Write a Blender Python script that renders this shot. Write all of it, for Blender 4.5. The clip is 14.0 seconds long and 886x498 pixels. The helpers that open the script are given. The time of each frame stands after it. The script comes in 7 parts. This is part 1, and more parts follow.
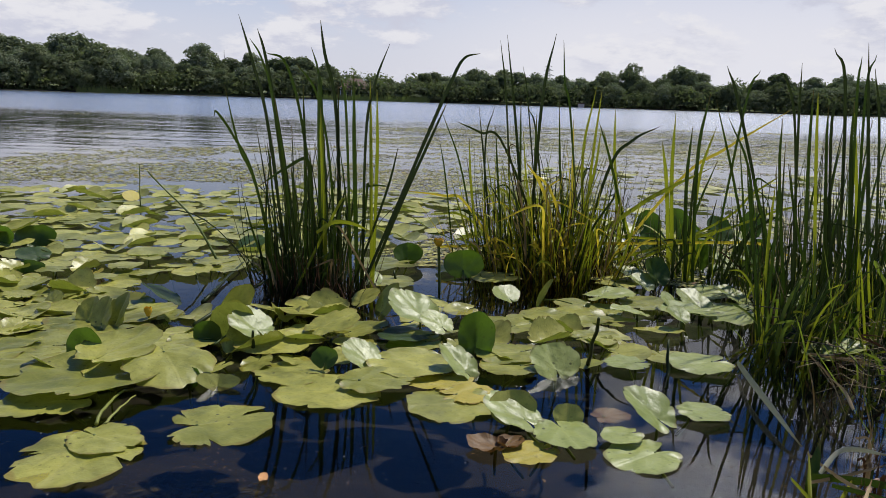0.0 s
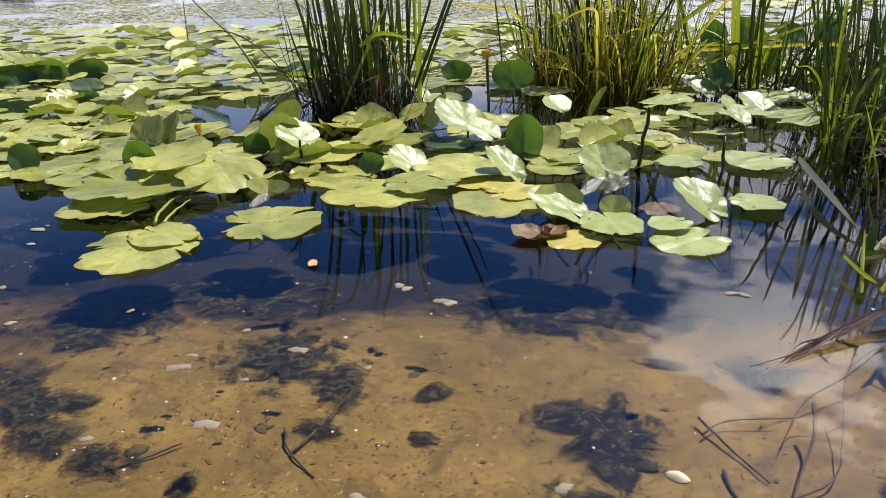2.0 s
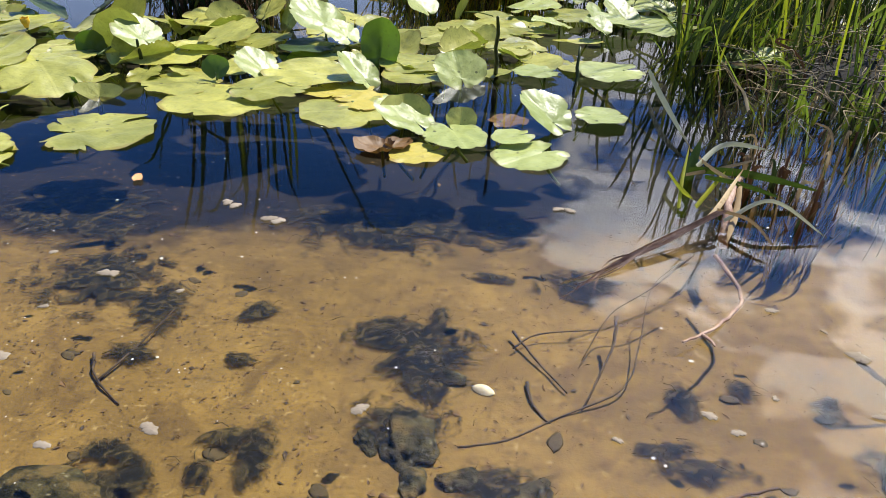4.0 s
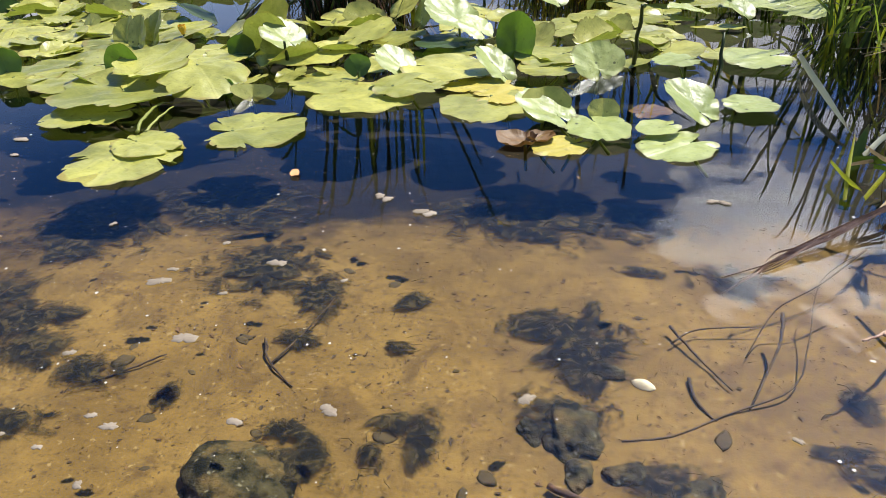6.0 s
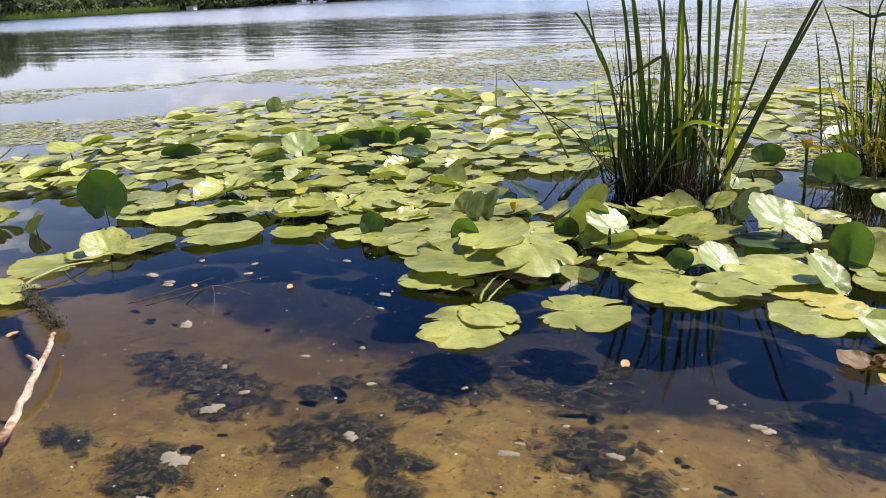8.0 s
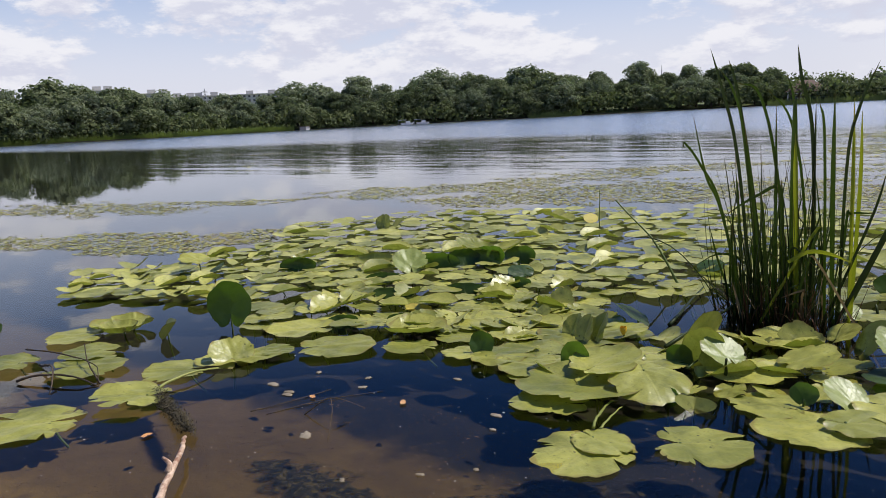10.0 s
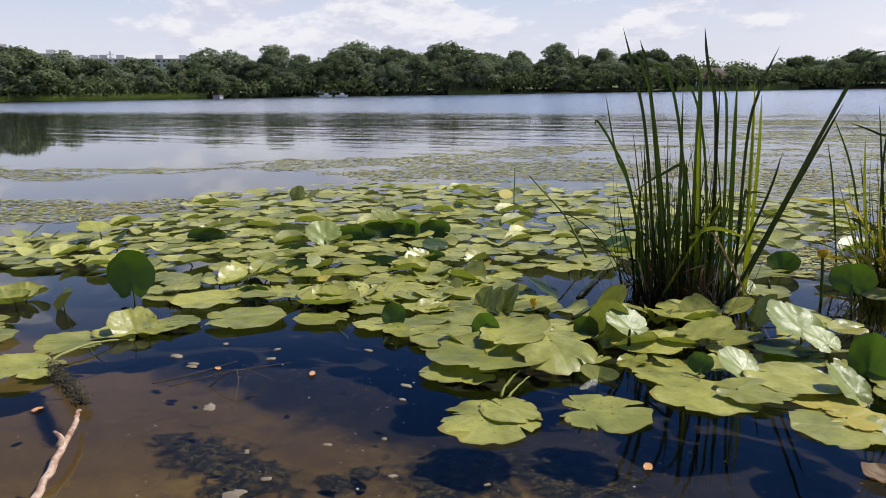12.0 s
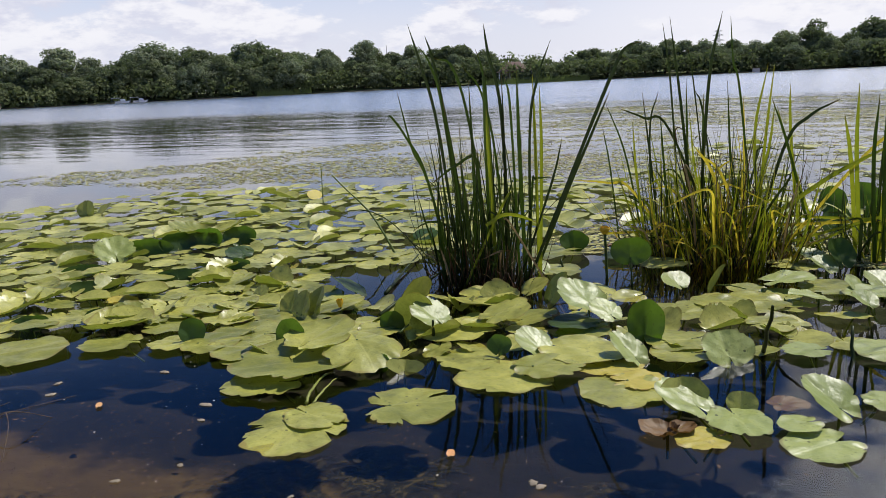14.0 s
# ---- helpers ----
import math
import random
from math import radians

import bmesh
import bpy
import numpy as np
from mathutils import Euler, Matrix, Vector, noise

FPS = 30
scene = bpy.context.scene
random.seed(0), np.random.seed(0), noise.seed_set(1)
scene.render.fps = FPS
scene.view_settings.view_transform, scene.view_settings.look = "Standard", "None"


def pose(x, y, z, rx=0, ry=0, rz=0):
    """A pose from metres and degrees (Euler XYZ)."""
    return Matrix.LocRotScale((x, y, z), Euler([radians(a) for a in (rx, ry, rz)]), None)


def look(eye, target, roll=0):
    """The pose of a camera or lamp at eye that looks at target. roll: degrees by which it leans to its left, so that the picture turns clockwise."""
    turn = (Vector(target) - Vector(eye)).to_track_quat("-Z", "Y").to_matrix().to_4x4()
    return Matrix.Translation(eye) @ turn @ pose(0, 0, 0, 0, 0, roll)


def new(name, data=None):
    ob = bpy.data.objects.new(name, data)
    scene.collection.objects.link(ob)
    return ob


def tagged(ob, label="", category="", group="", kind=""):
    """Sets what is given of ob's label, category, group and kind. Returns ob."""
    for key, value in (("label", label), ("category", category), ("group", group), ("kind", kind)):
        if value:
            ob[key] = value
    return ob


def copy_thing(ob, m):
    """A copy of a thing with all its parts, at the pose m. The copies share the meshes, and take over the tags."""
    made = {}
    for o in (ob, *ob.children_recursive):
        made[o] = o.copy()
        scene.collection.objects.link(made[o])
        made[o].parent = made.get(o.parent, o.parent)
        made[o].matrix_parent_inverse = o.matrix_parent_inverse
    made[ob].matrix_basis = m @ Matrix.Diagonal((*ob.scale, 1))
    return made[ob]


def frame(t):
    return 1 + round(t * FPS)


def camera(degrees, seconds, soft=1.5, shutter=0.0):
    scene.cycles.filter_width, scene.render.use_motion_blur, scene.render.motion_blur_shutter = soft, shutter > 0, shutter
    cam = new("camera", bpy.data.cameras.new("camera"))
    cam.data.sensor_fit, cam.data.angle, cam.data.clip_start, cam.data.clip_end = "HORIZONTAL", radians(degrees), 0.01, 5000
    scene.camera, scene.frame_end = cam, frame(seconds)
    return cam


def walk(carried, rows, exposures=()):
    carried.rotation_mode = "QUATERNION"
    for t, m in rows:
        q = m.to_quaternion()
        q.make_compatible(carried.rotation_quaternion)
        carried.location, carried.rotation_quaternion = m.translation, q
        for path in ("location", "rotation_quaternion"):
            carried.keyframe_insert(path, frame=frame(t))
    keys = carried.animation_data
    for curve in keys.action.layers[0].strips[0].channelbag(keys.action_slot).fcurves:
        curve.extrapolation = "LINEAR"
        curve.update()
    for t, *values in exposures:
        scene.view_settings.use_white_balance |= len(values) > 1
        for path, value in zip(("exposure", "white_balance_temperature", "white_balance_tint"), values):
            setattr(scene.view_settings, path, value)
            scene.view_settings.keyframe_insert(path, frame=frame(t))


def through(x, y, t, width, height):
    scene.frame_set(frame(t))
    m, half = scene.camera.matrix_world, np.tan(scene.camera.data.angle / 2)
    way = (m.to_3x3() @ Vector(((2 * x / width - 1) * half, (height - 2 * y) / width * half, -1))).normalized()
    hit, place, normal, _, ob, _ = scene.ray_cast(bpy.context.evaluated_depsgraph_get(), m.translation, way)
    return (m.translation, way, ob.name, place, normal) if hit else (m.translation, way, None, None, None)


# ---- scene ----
cam = camera(62.5, 14.0, soft=0.35)
PATH = [
    (0, (0.233, 0.301, 0.906), (0.007, 2.248, 0.505), 1.8),
    (0.5, (0.227, 0.305, 0.908), (0.029, 2.253, 0.499), 2.0),
    (1, (0.227, 0.29, 0.874), (-0.034, 2.209, 0.372), 1.4),
    (1.5, (0.253, 0.302, 0.817), (-0.102, 2.127, 0.079), 1.8),
    (2, (0.284, 0.289, 0.754), (-0.081, 2.087, -0.042), -1.3),
    (2.5, (0.301, 0.298, 0.745), (0.011, 2.109, -0.052), 0.6),
    (3, (0.366, 0.31, 0.736), (0.177, 2.098, -0.139), -0.1),
    (3.2, (0.402, 0.327, 0.751), (0.232, 2.089, -0.178), 0.6),
    (5.3, (0.446, 0.349, 0.79), (0.434, 2.021, -0.308), 3.5),
    (5.5, (0.433, 0.347, 0.786), (0.403, 2.007, -0.329), 3.3),
    (6, (0.347, 0.32, 0.784), (-0.025, 1.98, -0.268), -2.3),
    (6.5, (0.28, 0.281, 0.811), (-0.371, 1.901, -0.165), -2.5),
    (7, (0.221, 0.247, 0.847), (-0.615, 1.796, -0.102), -2.8),
    (7.5, (0.193, 0.212, 0.879), (-0.742, 1.748, 0.005), -1.0),
    (8, (0.181, 0.173, 0.949), (-0.852, 1.752, 0.286), -3.2),
    (8.5, (0.184, 0.143, 0.958), (-0.87, 1.757, 0.424), -0.4),
    (9, (0.174, 0.12, 0.981), (-0.951, 1.71, 0.525), -1.4),
    (9.2, (0.172, 0.109, 0.992), (-0.999, 1.677, 0.583), -2.0),
    (11.3, (0.143, 0.066, 1.001), (-1.161, 1.546, 0.67), -3.1),
    (11.5, (0.153, 0.071, 0.997), (-1.095, 1.6, 0.676), -2.3),
    (12, (0.165, 0.1, 0.975), (-0.918, 1.727, 0.553), -0.9),
    (12.5, (0.178, 0.124, 0.973), (-0.78, 1.823, 0.529), -1.1),
    (13, (0.207, 0.151, 0.973), (-0.643, 1.903, 0.519), -1.8),
    (13.5, (0.226, 0.167, 0.971), (-0.541, 1.957, 0.517), -1.6),
    (14, (0.244, 0.17, 0.97), (-0.414, 2.006, 0.528), -2.8),
]
walk(cam, [(t, look(eye, target, roll)) for t, eye, target, roll in PATH], exposures=[(0, -0.22), (0.9, -0.15), (1.5, 0.40), (2.1, 0.65), (3.0, 0.82), (6.0, 0.88), (7.5, 0.9), (8.0, 0.62), (8.5, 0.48), (9.0, 0.2), (11.3, -0.13), (12.0, -0.05), (13.0, 0.02), (14, 0.0)])

# ---- light ----
SUN_AZ, SUN_EL = 38.0, 57.0
world = bpy.data.worlds.new("sky")
scene.world = world
world.use_nodes = True
wn, wl = world.node_tree.nodes, world.node_tree.links
wn.clear()


def wadd(kind, **values):
    n = wn.new(kind)
    for k, v in values.items():
        n.inputs[k].default_value = v
    return n


def wmath(op, a, b=0.0):
    n = wn.new("ShaderNodeMath")
    n.operation = op
    for i, v in enumerate((a, b)):
        if isinstance(v, (int, float)):
            n.inputs[i].default_value = v
        else:
            wl.new(v, n.inputs[i])
    return n.outputs[0]


sky = wn.new("ShaderNodeTexSky")
sky.sky_type, sky.sun_disc = "NISHITA", False
sky.sun_elevation, sky.sun_rotation = radians(SUN_EL), radians(SUN_AZ)
sky.air_density, sky.dust_density, sky.ozone_density = 1.0, 1.0, 1.5
coords = wn.new("ShaderNodeTexCoord")
sep = wn.new("ShaderNodeSeparateXYZ")
wl.new(coords.outputs["Generated"], sep.inputs[0])


# heaped fair-weather clouds, flatter than they are wide
def cloud_noise(lift):
    at = wn.new("ShaderNodeCombineXYZ")
    wl.new(wmath("MULTIPLY", sep.outputs["X"], 4.2), at.inputs[0])
    wl.new(wmath("MULTIPLY", sep.outputs["Y"], 4.2), at.inputs[1])
    wl.new(wmath("ADD", wmath("MULTIPLY", sep.outputs["Z"], 10.5), lift), at.inputs[2])
    n = wadd("ShaderNodeTexNoise", Scale=1.25, Detail=10.0, Roughness=0.60, Distortion=0.0)
    wl.new(at.outputs[0], n.inputs["Vector"])
    return n.outputs["Fac"]


def wrange(v, a, b, c, d):
    n = wn.new("ShaderNodeMapRange")
    n.interpolation_type = "SMOOTHSTEP"
    wl.new(v, n.inputs[0])
    for i, q in enumerate((a, b, c, d)):
        n.inputs[i + 1].default_value = q
    return n.outputs[0]


def toward(az, el):
    n = wn.new("ShaderNodeVectorMath")
    n.operation = "DOT_PRODUCT"
    wl.new(coords.outputs["Generated"], n.inputs[0])
    n.inputs[1].default_value = (math.sin(radians(az)) * math.cos(radians(el)), math.cos(radians(az)) * math.cos(radians(el)), math.sin(radians(el)))
    return n.outputs["Value"]


def wmix(f, a, b, blend="MIX"):
    n = wn.new("ShaderNodeMix")
    n.data_type, n.blend_type = "RGBA", blend
    for k, v in (("Factor", f), ("A", a), ("B", b)):
        q = [o for o in n.inputs if o.name == k and (o.type == "RGBA" or k == "Factor")][0]
        if isinstance(v, bpy.types.NodeSocket):
            wl.new(v, q)
        else:
            q.default_value = v
    return [o for o in n.outputs if o.type == "RGBA"][0]


up = sep.outputs["Z"]
thick, above = cloud_noise(0.0), cloud_noise(0.16)
# a large cumulus bank stands ahead to the right, and more cloud stands low over the land than overhead
bias = wmath("ADD", wmath("ADD", wrange(toward(16, 25), 0.972, 0.999, 0.0, 0.23), wrange(toward(41, 34), 0.955, 0.998, 0.0, 0.24)), wrange(up, 0.14, 0.40, 0.03, -0.20))
cover = wrange(wmath("ADD", thick, bias), 0.475, 0.56, 0.0, 1.0)
# tops catch the light, bases stay grey
shape = wrange(wmath("SUBTRACT", thick, above), -0.06, 0.07, 0.0, 1.0)
near_sun = toward(SUN_AZ, SUN_EL)
white = wmix(shape, (9.9, 10.1, 11.9, 1), (13.3, 13.2, 13.9, 1))
clear = wmix(1.0, sky.outputs[0], (0.32, 0.72, 1.42, 1), "MULTIPLY")
# haze whitens the low sky, most of all under the sun
haze = wmath("MAXIMUM", wrange(up, 0.06, 0.38, 0.97, 0.0), wmath("MULTIPLY", wrange(toward(22, 0), 0.80, 0.97, 0.0, 0.85), wrange(up, 0.16, 0.34, 1.0, 0.0)))
pale = wmix(wrange(up, 0.02, 0.22, 0.0, 1.0), (11.1, 11.2, 12.5, 1), (8.7, 10.3, 13.4, 1))
pale = wmix(wrange(toward(22, 0), 0.80, 0.97, 0.0, 1.0), pale, (13.0, 12.9, 13.9, 1))
open_sky = wmix(haze, clear, pale)


def brighter(color, a, b, most):
    n = wn.new("ShaderNodeVectorMath")
    n.operation = "SCALE"
    wl.new(color, n.inputs[0])
    wl.new(wrange(near_sun, a, b, 1.0, most), n.inputs["Scale"])
    return n.outputs[0]


# clouds glow where they stand near the sun
clouded = wmix(wmath("MULTIPLY", cover, wrange(up, 0.0, 0.09, 0.15, 0.92)), brighter(open_sky, 0.74, 0.96, 1.8), brighter(white, 0.72, 0.92, 3.8))
back = wadd("ShaderNodeBackground", Strength=0.07)
wl.new(clouded, back.inputs["Color"])
wout = wn.new("ShaderNodeOutputWorld")
wl.new(back.outputs[0], wout.inputs["Surface"])

sun = new("sun", bpy.data.lights.new("sun", "SUN"))
sun.data.energy, sun.data.angle, sun.data.color = 5.0, radians(1.8), (1.0, 0.95, 0.86)
_d = Vector((math.sin(radians(SUN_AZ)) * math.cos(radians(SUN_EL)), math.cos(radians(SUN_AZ)) * math.cos(radians(SUN_EL)), math.sin(radians(SUN_EL))))
sun.matrix_world = look(_d * 50, (0, 0, 0))

# ---- materials ----


class Nodes:
    """A small helper that wires one node material."""

    def __init__(self, name):
        self.m = bpy.data.materials.new(name)
        self.m.use_nodes = True
        self.t = self.m.node_tree
        self.t.nodes.clear()
        self.out = self.t.nodes.new("ShaderNodeOutputMaterial")

    def put(self, socket, v):
        if isinstance(v, bpy.types.NodeSocket):
            self.t.links.new(v, socket)
        else:
            socket.default_value = v

    def add(self, kind, out=0, **values):
        n = self.t.nodes.new(kind)
        for k, v in values.items():
            self.put(n.inputs[k.replace("_", " ")], v)
        return n.outputs[out]

    def math(self, op, a, b=0.0, c=0.0):
        n = self.t.nodes.new("ShaderNodeMath")
        n.operation = op
        for i, v in enumerate((a, b, c)):
            self.put(n.inputs[i], v)
        return n.outputs[0]

    def rng(self, v, a, b, c=0.0, d=1.0):
        n = self.t.nodes.new("ShaderNodeMapRange")
        n.interpolation_type = "SMOOTHSTEP"
        for i, s in enumerate((v, a, b, c, d)):
            self.put(n.inputs[i], s)
        return n.outputs[0]

    def mix(self, f, a, b, blend="MIX"):
        n = self.t.nodes.new("ShaderNodeMix")
        n.data_type, n.blend_type = "RGBA", blend
        for k, v in (("Factor", f), ("A", a), ("B", b)):
            s = [q for q in n.inputs if q.name == k and (q.type == "RGBA" or k == "Factor")][0]
            self.put(s, (*v, 1) if isinstance(v, tuple) and len(v) == 3 else v)
        return [q for q in n.outputs if q.type == "RGBA"][0]

    def noise(self, scale, detail=4.0, rough=0.55, vec=None, warp=0.0):
        n = self.t.nodes.new("ShaderNodeTexNoise")
        for k, v in (("Scale", scale), ("Detail", detail), ("Roughness", rough), ("Distortion", warp)):
            n.inputs[k].default_value = v
        if vec is not None:
            self.t.links.new(vec, n.inputs["Vector"])
        return n.outputs["Fac"]

    def coord(self, which="Object"):
        return self.t.nodes.new("ShaderNodeTexCoord").outputs[which]

    def place(self):
        return self.t.nodes.new("ShaderNodeNewGeometry").outputs["Position"]

    def split(self, v):
        n = self.t.nodes.new("ShaderNodeSeparateXYZ")
        self.t.links.new(v, n.inputs[0])
        return n.outputs

    def stretch(self, v, sx, sy, sz):
        n = self.t.nodes.new("ShaderNodeVectorMath")
        n.operation = "MULTIPLY"
        self.t.links.new(v, n.inputs[0])
        n.inputs[1].default_value = (sx, sy, sz)
        return n.outputs[0]

    def chance(self):
        return self.t.nodes.new("ShaderNodeObjectInfo").outputs["Random"]

    def island(self):
        return self.t.nodes.new("ShaderNodeNewGeometry").outputs["Random Per Island"]

    def bump(self, height, strength, distance):
        n = self.t.nodes.new("ShaderNodeBump")
        self.put(n.inputs["Strength"], strength)
        self.put(n.inputs["Distance"], distance)
        self.t.links.new(height, n.inputs["Height"])
        return n.outputs[0]

    def solid(self, color, rough=0.6, normal=None, metal=0.0, spec=0.5, glow=0.0, through=None):
        p = self.t.nodes.new("ShaderNodeBsdfPrincipled")
        self.put(p.inputs["Base Color"], (*color, 1) if isinstance(color, tuple) and len(color) == 3 else color)
        self.put(p.inputs["Roughness"], rough)
        p.inputs["Metallic"].default_value = metal
        self.put(p.inputs["Specular IOR Level"], spec)
        if normal is not None:
            self.t.links.new(normal, p.inputs["Normal"])
        last = p.outputs[0]
        if glow:
            tr = self.t.nodes.new("ShaderNodeBsdfTranslucent")
            self.put(tr.inputs["Color"], through if through is not None else color)
            mx = self.t.nodes.new("ShaderNodeMixShader")
            self.put(mx.inputs[0], glow)
            self.t.links.new(last, mx.inputs[1])
            self.t.links.new(tr.outputs[0], mx.inputs[2])
            last = mx.outputs[0]
        self.t.links.new(last, self.out.inputs[0])
        return self.m


def leaf_material(name, low, high, through, rough=0.32, spots=0.25, random_from="object", spec=0.5, glow=0.2):
    k = Nodes(name)
    uv = k.coord("UV")
    u, v, _ = k.split(uv)
    side = k.math("ABSOLUTE", u)
    pos = k.place()
    pick = k.chance() if random_from == "object" else k.island()
    wob = k.math("MULTIPLY", k.noise(7.0, 3.0, 0.5, uv), 0.12)
    along = k.math("FRACT", k.math("MULTIPLY", k.math("ADD", k.math("SUBTRACT", v, k.math("MULTIPLY", side, 0.75)), wob), 9.0))
    vein = k.rng(k.math("ABSOLUTE", k.math("SUBTRACT", along, 0.5)), 0.0, 0.09, 1.0, 0.0)
    rib = k.rng(side, 0.004, 0.022, 1.0, 0.0)
    lines = k.math("MAXIMUM", k.math("MULTIPLY", vein, 0.5), rib)
    body = k.mix(k.math("ADD", k.math("MULTIPLY", pick, 0.75), k.rng(k.noise(6.0, 5.0, 0.62, pos), 0.3, 0.7, 0.0, 0.45)), low, high)
    body = k.mix(k.math("MULTIPLY", lines, 0.20), body, (high[0] * 1.25, high[1] * 1.2, high[2] * 1.5))
    body = k.mix(k.rng(k.noise(4.5, 6.0, 0.66, pos, 0.5), 0.48, 0.70, 0.0, 0.70), body, (low[0] * 0.75, low[1] * 0.72, low[2] * 0.8))
    brown = k.rng(k.noise(24.0, 5.0, 0.65, pos), 0.62, 0.76)
    body = k.mix(k.math("MULTIPLY", brown, spots), body, (0.10, 0.065, 0.02))
    pale = k.rng(k.noise(11.0, 5.0, 0.7, pos), 0.56, 0.75)
    body = k.mix(k.math("MULTIPLY", pale, 0.35), body, (high[0] * 0.95, high[1] * 0.98, high[2] * 1.5))
    speck = k.rng(k.noise(85.0, 3.0, 0.6, pos), 0.60, 0.70)
    body = k.mix(k.math("MULTIPLY", speck, 0.45), body, (low[0] * 0.45, low[1] * 0.45, low[2] * 0.5))
    # a worn rim and the small round holes that beetles leave
    edge = k.math("ADD", k.math("MULTIPLY", k.math("MULTIPLY", u, u), 4.0), k.math("MULTIPLY", k.math("MULTIPLY", v, v), 4.0))
    rim = k.rng(k.math("ADD", edge, k.math("MULTIPLY", k.noise(30.0, 3.0, 0.6, pos), 0.25)), 0.98, 1.14)
    body = k.mix(k.math("MULTIPLY", rim, 0.75), body, (high[0] * 0.5, high[1] * 0.40, high[2] * 0.4))
    dots = k.rng(k.add("ShaderNodeTexVoronoi", Vector=pos, Scale=26.0), 0.09, 0.15, 1.0, 0.0)
    dots = k.math("MULTIPLY", dots, k.rng(k.noise(6.0, 2.0, 0.5, pos), 0.50, 0.58))
    body = k.mix(k.math("MULTIPLY", dots, 0.85), body, (0.035, 0.03, 0.012))
    film = k.noise(45.0, 4.0, 0.7, pos)
    body = k.mix(k.math("MULTIPLY", k.rng(film, 0.45, 0.7), 0.30), body, (low[0] * 0.8, low[1] * 0.85, low[2]))
    height = k.math("ADD", k.math("MULTIPLY", lines, -0.09), k.math("MULTIPLY", k.noise(60.0, 3.0, 0.6, pos), 0.22))
    n = k.bump(k.math("ADD", height, k.math("MULTIPLY", k.noise(11.0, 4.0, 0.55, pos), 2.0)), 0.55, 0.006)
    shine = k.math("ADD", rough, k.math("MULTIPLY", k.noise(18.0, 3.0, 0.5, pos), 0.16))
    return k.solid(body, shine, n, spec=spec, glow=glow, through=k.mix(0.35, through, body))


def plain_leafy(name, low, high, rough, through, glow, stripe=0.0, spots=0.0):
    k = Nodes(name)
    uv = k.coord("UV")
    u, v, _ = k.split(uv)
    pos = k.place()
    c = k.mix(k.math("ADD", k.math("MULTIPLY", k.chance(), 0.75), k.math("MULTIPLY", k.noise(7.0, 3.0, 0.6, pos), 0.3)), low, high)
    if stripe:
        c = k.mix(k.math("MULTIPLY", k.noise(1.0, 2.0, 0.5, k.stretch(uv, 16.0, 2.0, 1.0)), stripe), c, (high[0] * 1.5, high[1] * 1.3, high[2]))
        dry = k.rng(k.math("ADD", v, k.math("MULTIPLY", k.noise(12.0, 3.0, 0.6, pos), 0.25)), 0.98, 1.12)
        c = k.mix(dry, c, (0.16, 0.10, 0.035))
    if spots:
        c = k.mix(k.math("MULTIPLY", k.rng(k.noise(35.0, 4.0, 0.65, pos), 0.58, 0.7), spots), c, (0.12, 0.075, 0.025))
    n = k.bump(k.noise(1.0, 2.0, 0.5, k.stretch(uv, 30.0, 1.5, 1.0)), 0.3, 0.003)
    return k.solid(c, rough, n, spec=0.22, glow=glow, through=k.mix(0.4, through, c))


PAD = leaf_material("lily_leaf_green", (0.135, 0.150, 0.024), (0.480, 0.450, 0.100), (0.36, 0.48, 0.03), 0.28, 0.55, spec=0.5)
# deep green of upright leaves, with the shade of their backlit side in it
PAD_DARK = leaf_material("lily_leaf_shaded_green", (0.022, 0.048, 0.008), (0.070, 0.110, 0.016), (0.15, 0.29, 0.014), 0.32, 0.3, "object", 0.4, 0.36)
PAD_GLOSS = leaf_material("lily_leaf_wet_green", (0.20, 0.24, 0.06), (0.34, 0.37, 0.11), (0.22, 0.36, 0.04), 0.32, 0.25, "object", 0.34)
PAD_YELLOW = leaf_material("lily_leaf_yellowed", (0.36, 0.30, 0.04), (0.52, 0.42, 0.07), (0.45, 0.36, 0.03), 0.4, 0.9)
PAD_BROWN = leaf_material("lily_leaf_rotten", (0.06, 0.03, 0.010), (0.22, 0.11, 0.020), (0.16, 0.08, 0.014), 0.5, 0.8)
PAD_FAR = leaf_material("lily_leaf_far", (0.150, 0.168, 0.028), (0.560, 0.525, 0.140), (0.36, 0.48, 0.03), 0.32, 0.35, "island", 0.55)
BLADE = plain_leafy("reed_blade_green", (0.013, 0.030, 0.005), (0.060, 0.095, 0.011), 0.40, (0.09, 0.20, 0.012), 0.13, 0.5)
BLADE_LIME = plain_leafy("reed_blade_lime", (0.11, 0.16, 0.014), (0.27, 0.28, 0.022), 0.45, (0.42, 0.50, 0.02), 0.36, 0.5)
BLADE_SEDGE = plain_leafy("bank_sedge_green", (0.075, 0.13, 0.014), (0.24, 0.29, 0.04), 0.36, (0.26, 0.40, 0.03), 0.35, 0.5)
BLADE_YELLOW = plain_leafy("reed_blade_yellow", (0.42, 0.35, 0.03), (0.58, 0.45, 0.05), 0.45, (0.70, 0.58, 0.04), 0.45, 0.4, 0.3)
BLADE_DRY = plain_leafy("reed_blade_dry", (0.16, 0.10, 0.045), (0.46, 0.36, 0.20), 0.7, (0.35, 0.25, 0.10), 0.15, 0.3, 0.6)
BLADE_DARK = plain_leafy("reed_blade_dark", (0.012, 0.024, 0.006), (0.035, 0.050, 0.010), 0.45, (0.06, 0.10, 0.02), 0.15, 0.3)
BLADE_PALE = plain_leafy("reed_blade_pale", (0.26, 0.27, 0.17), (0.44, 0.45, 0.32), 0.5, (0.3, 0.34, 0.16), 0.2, 0.4)
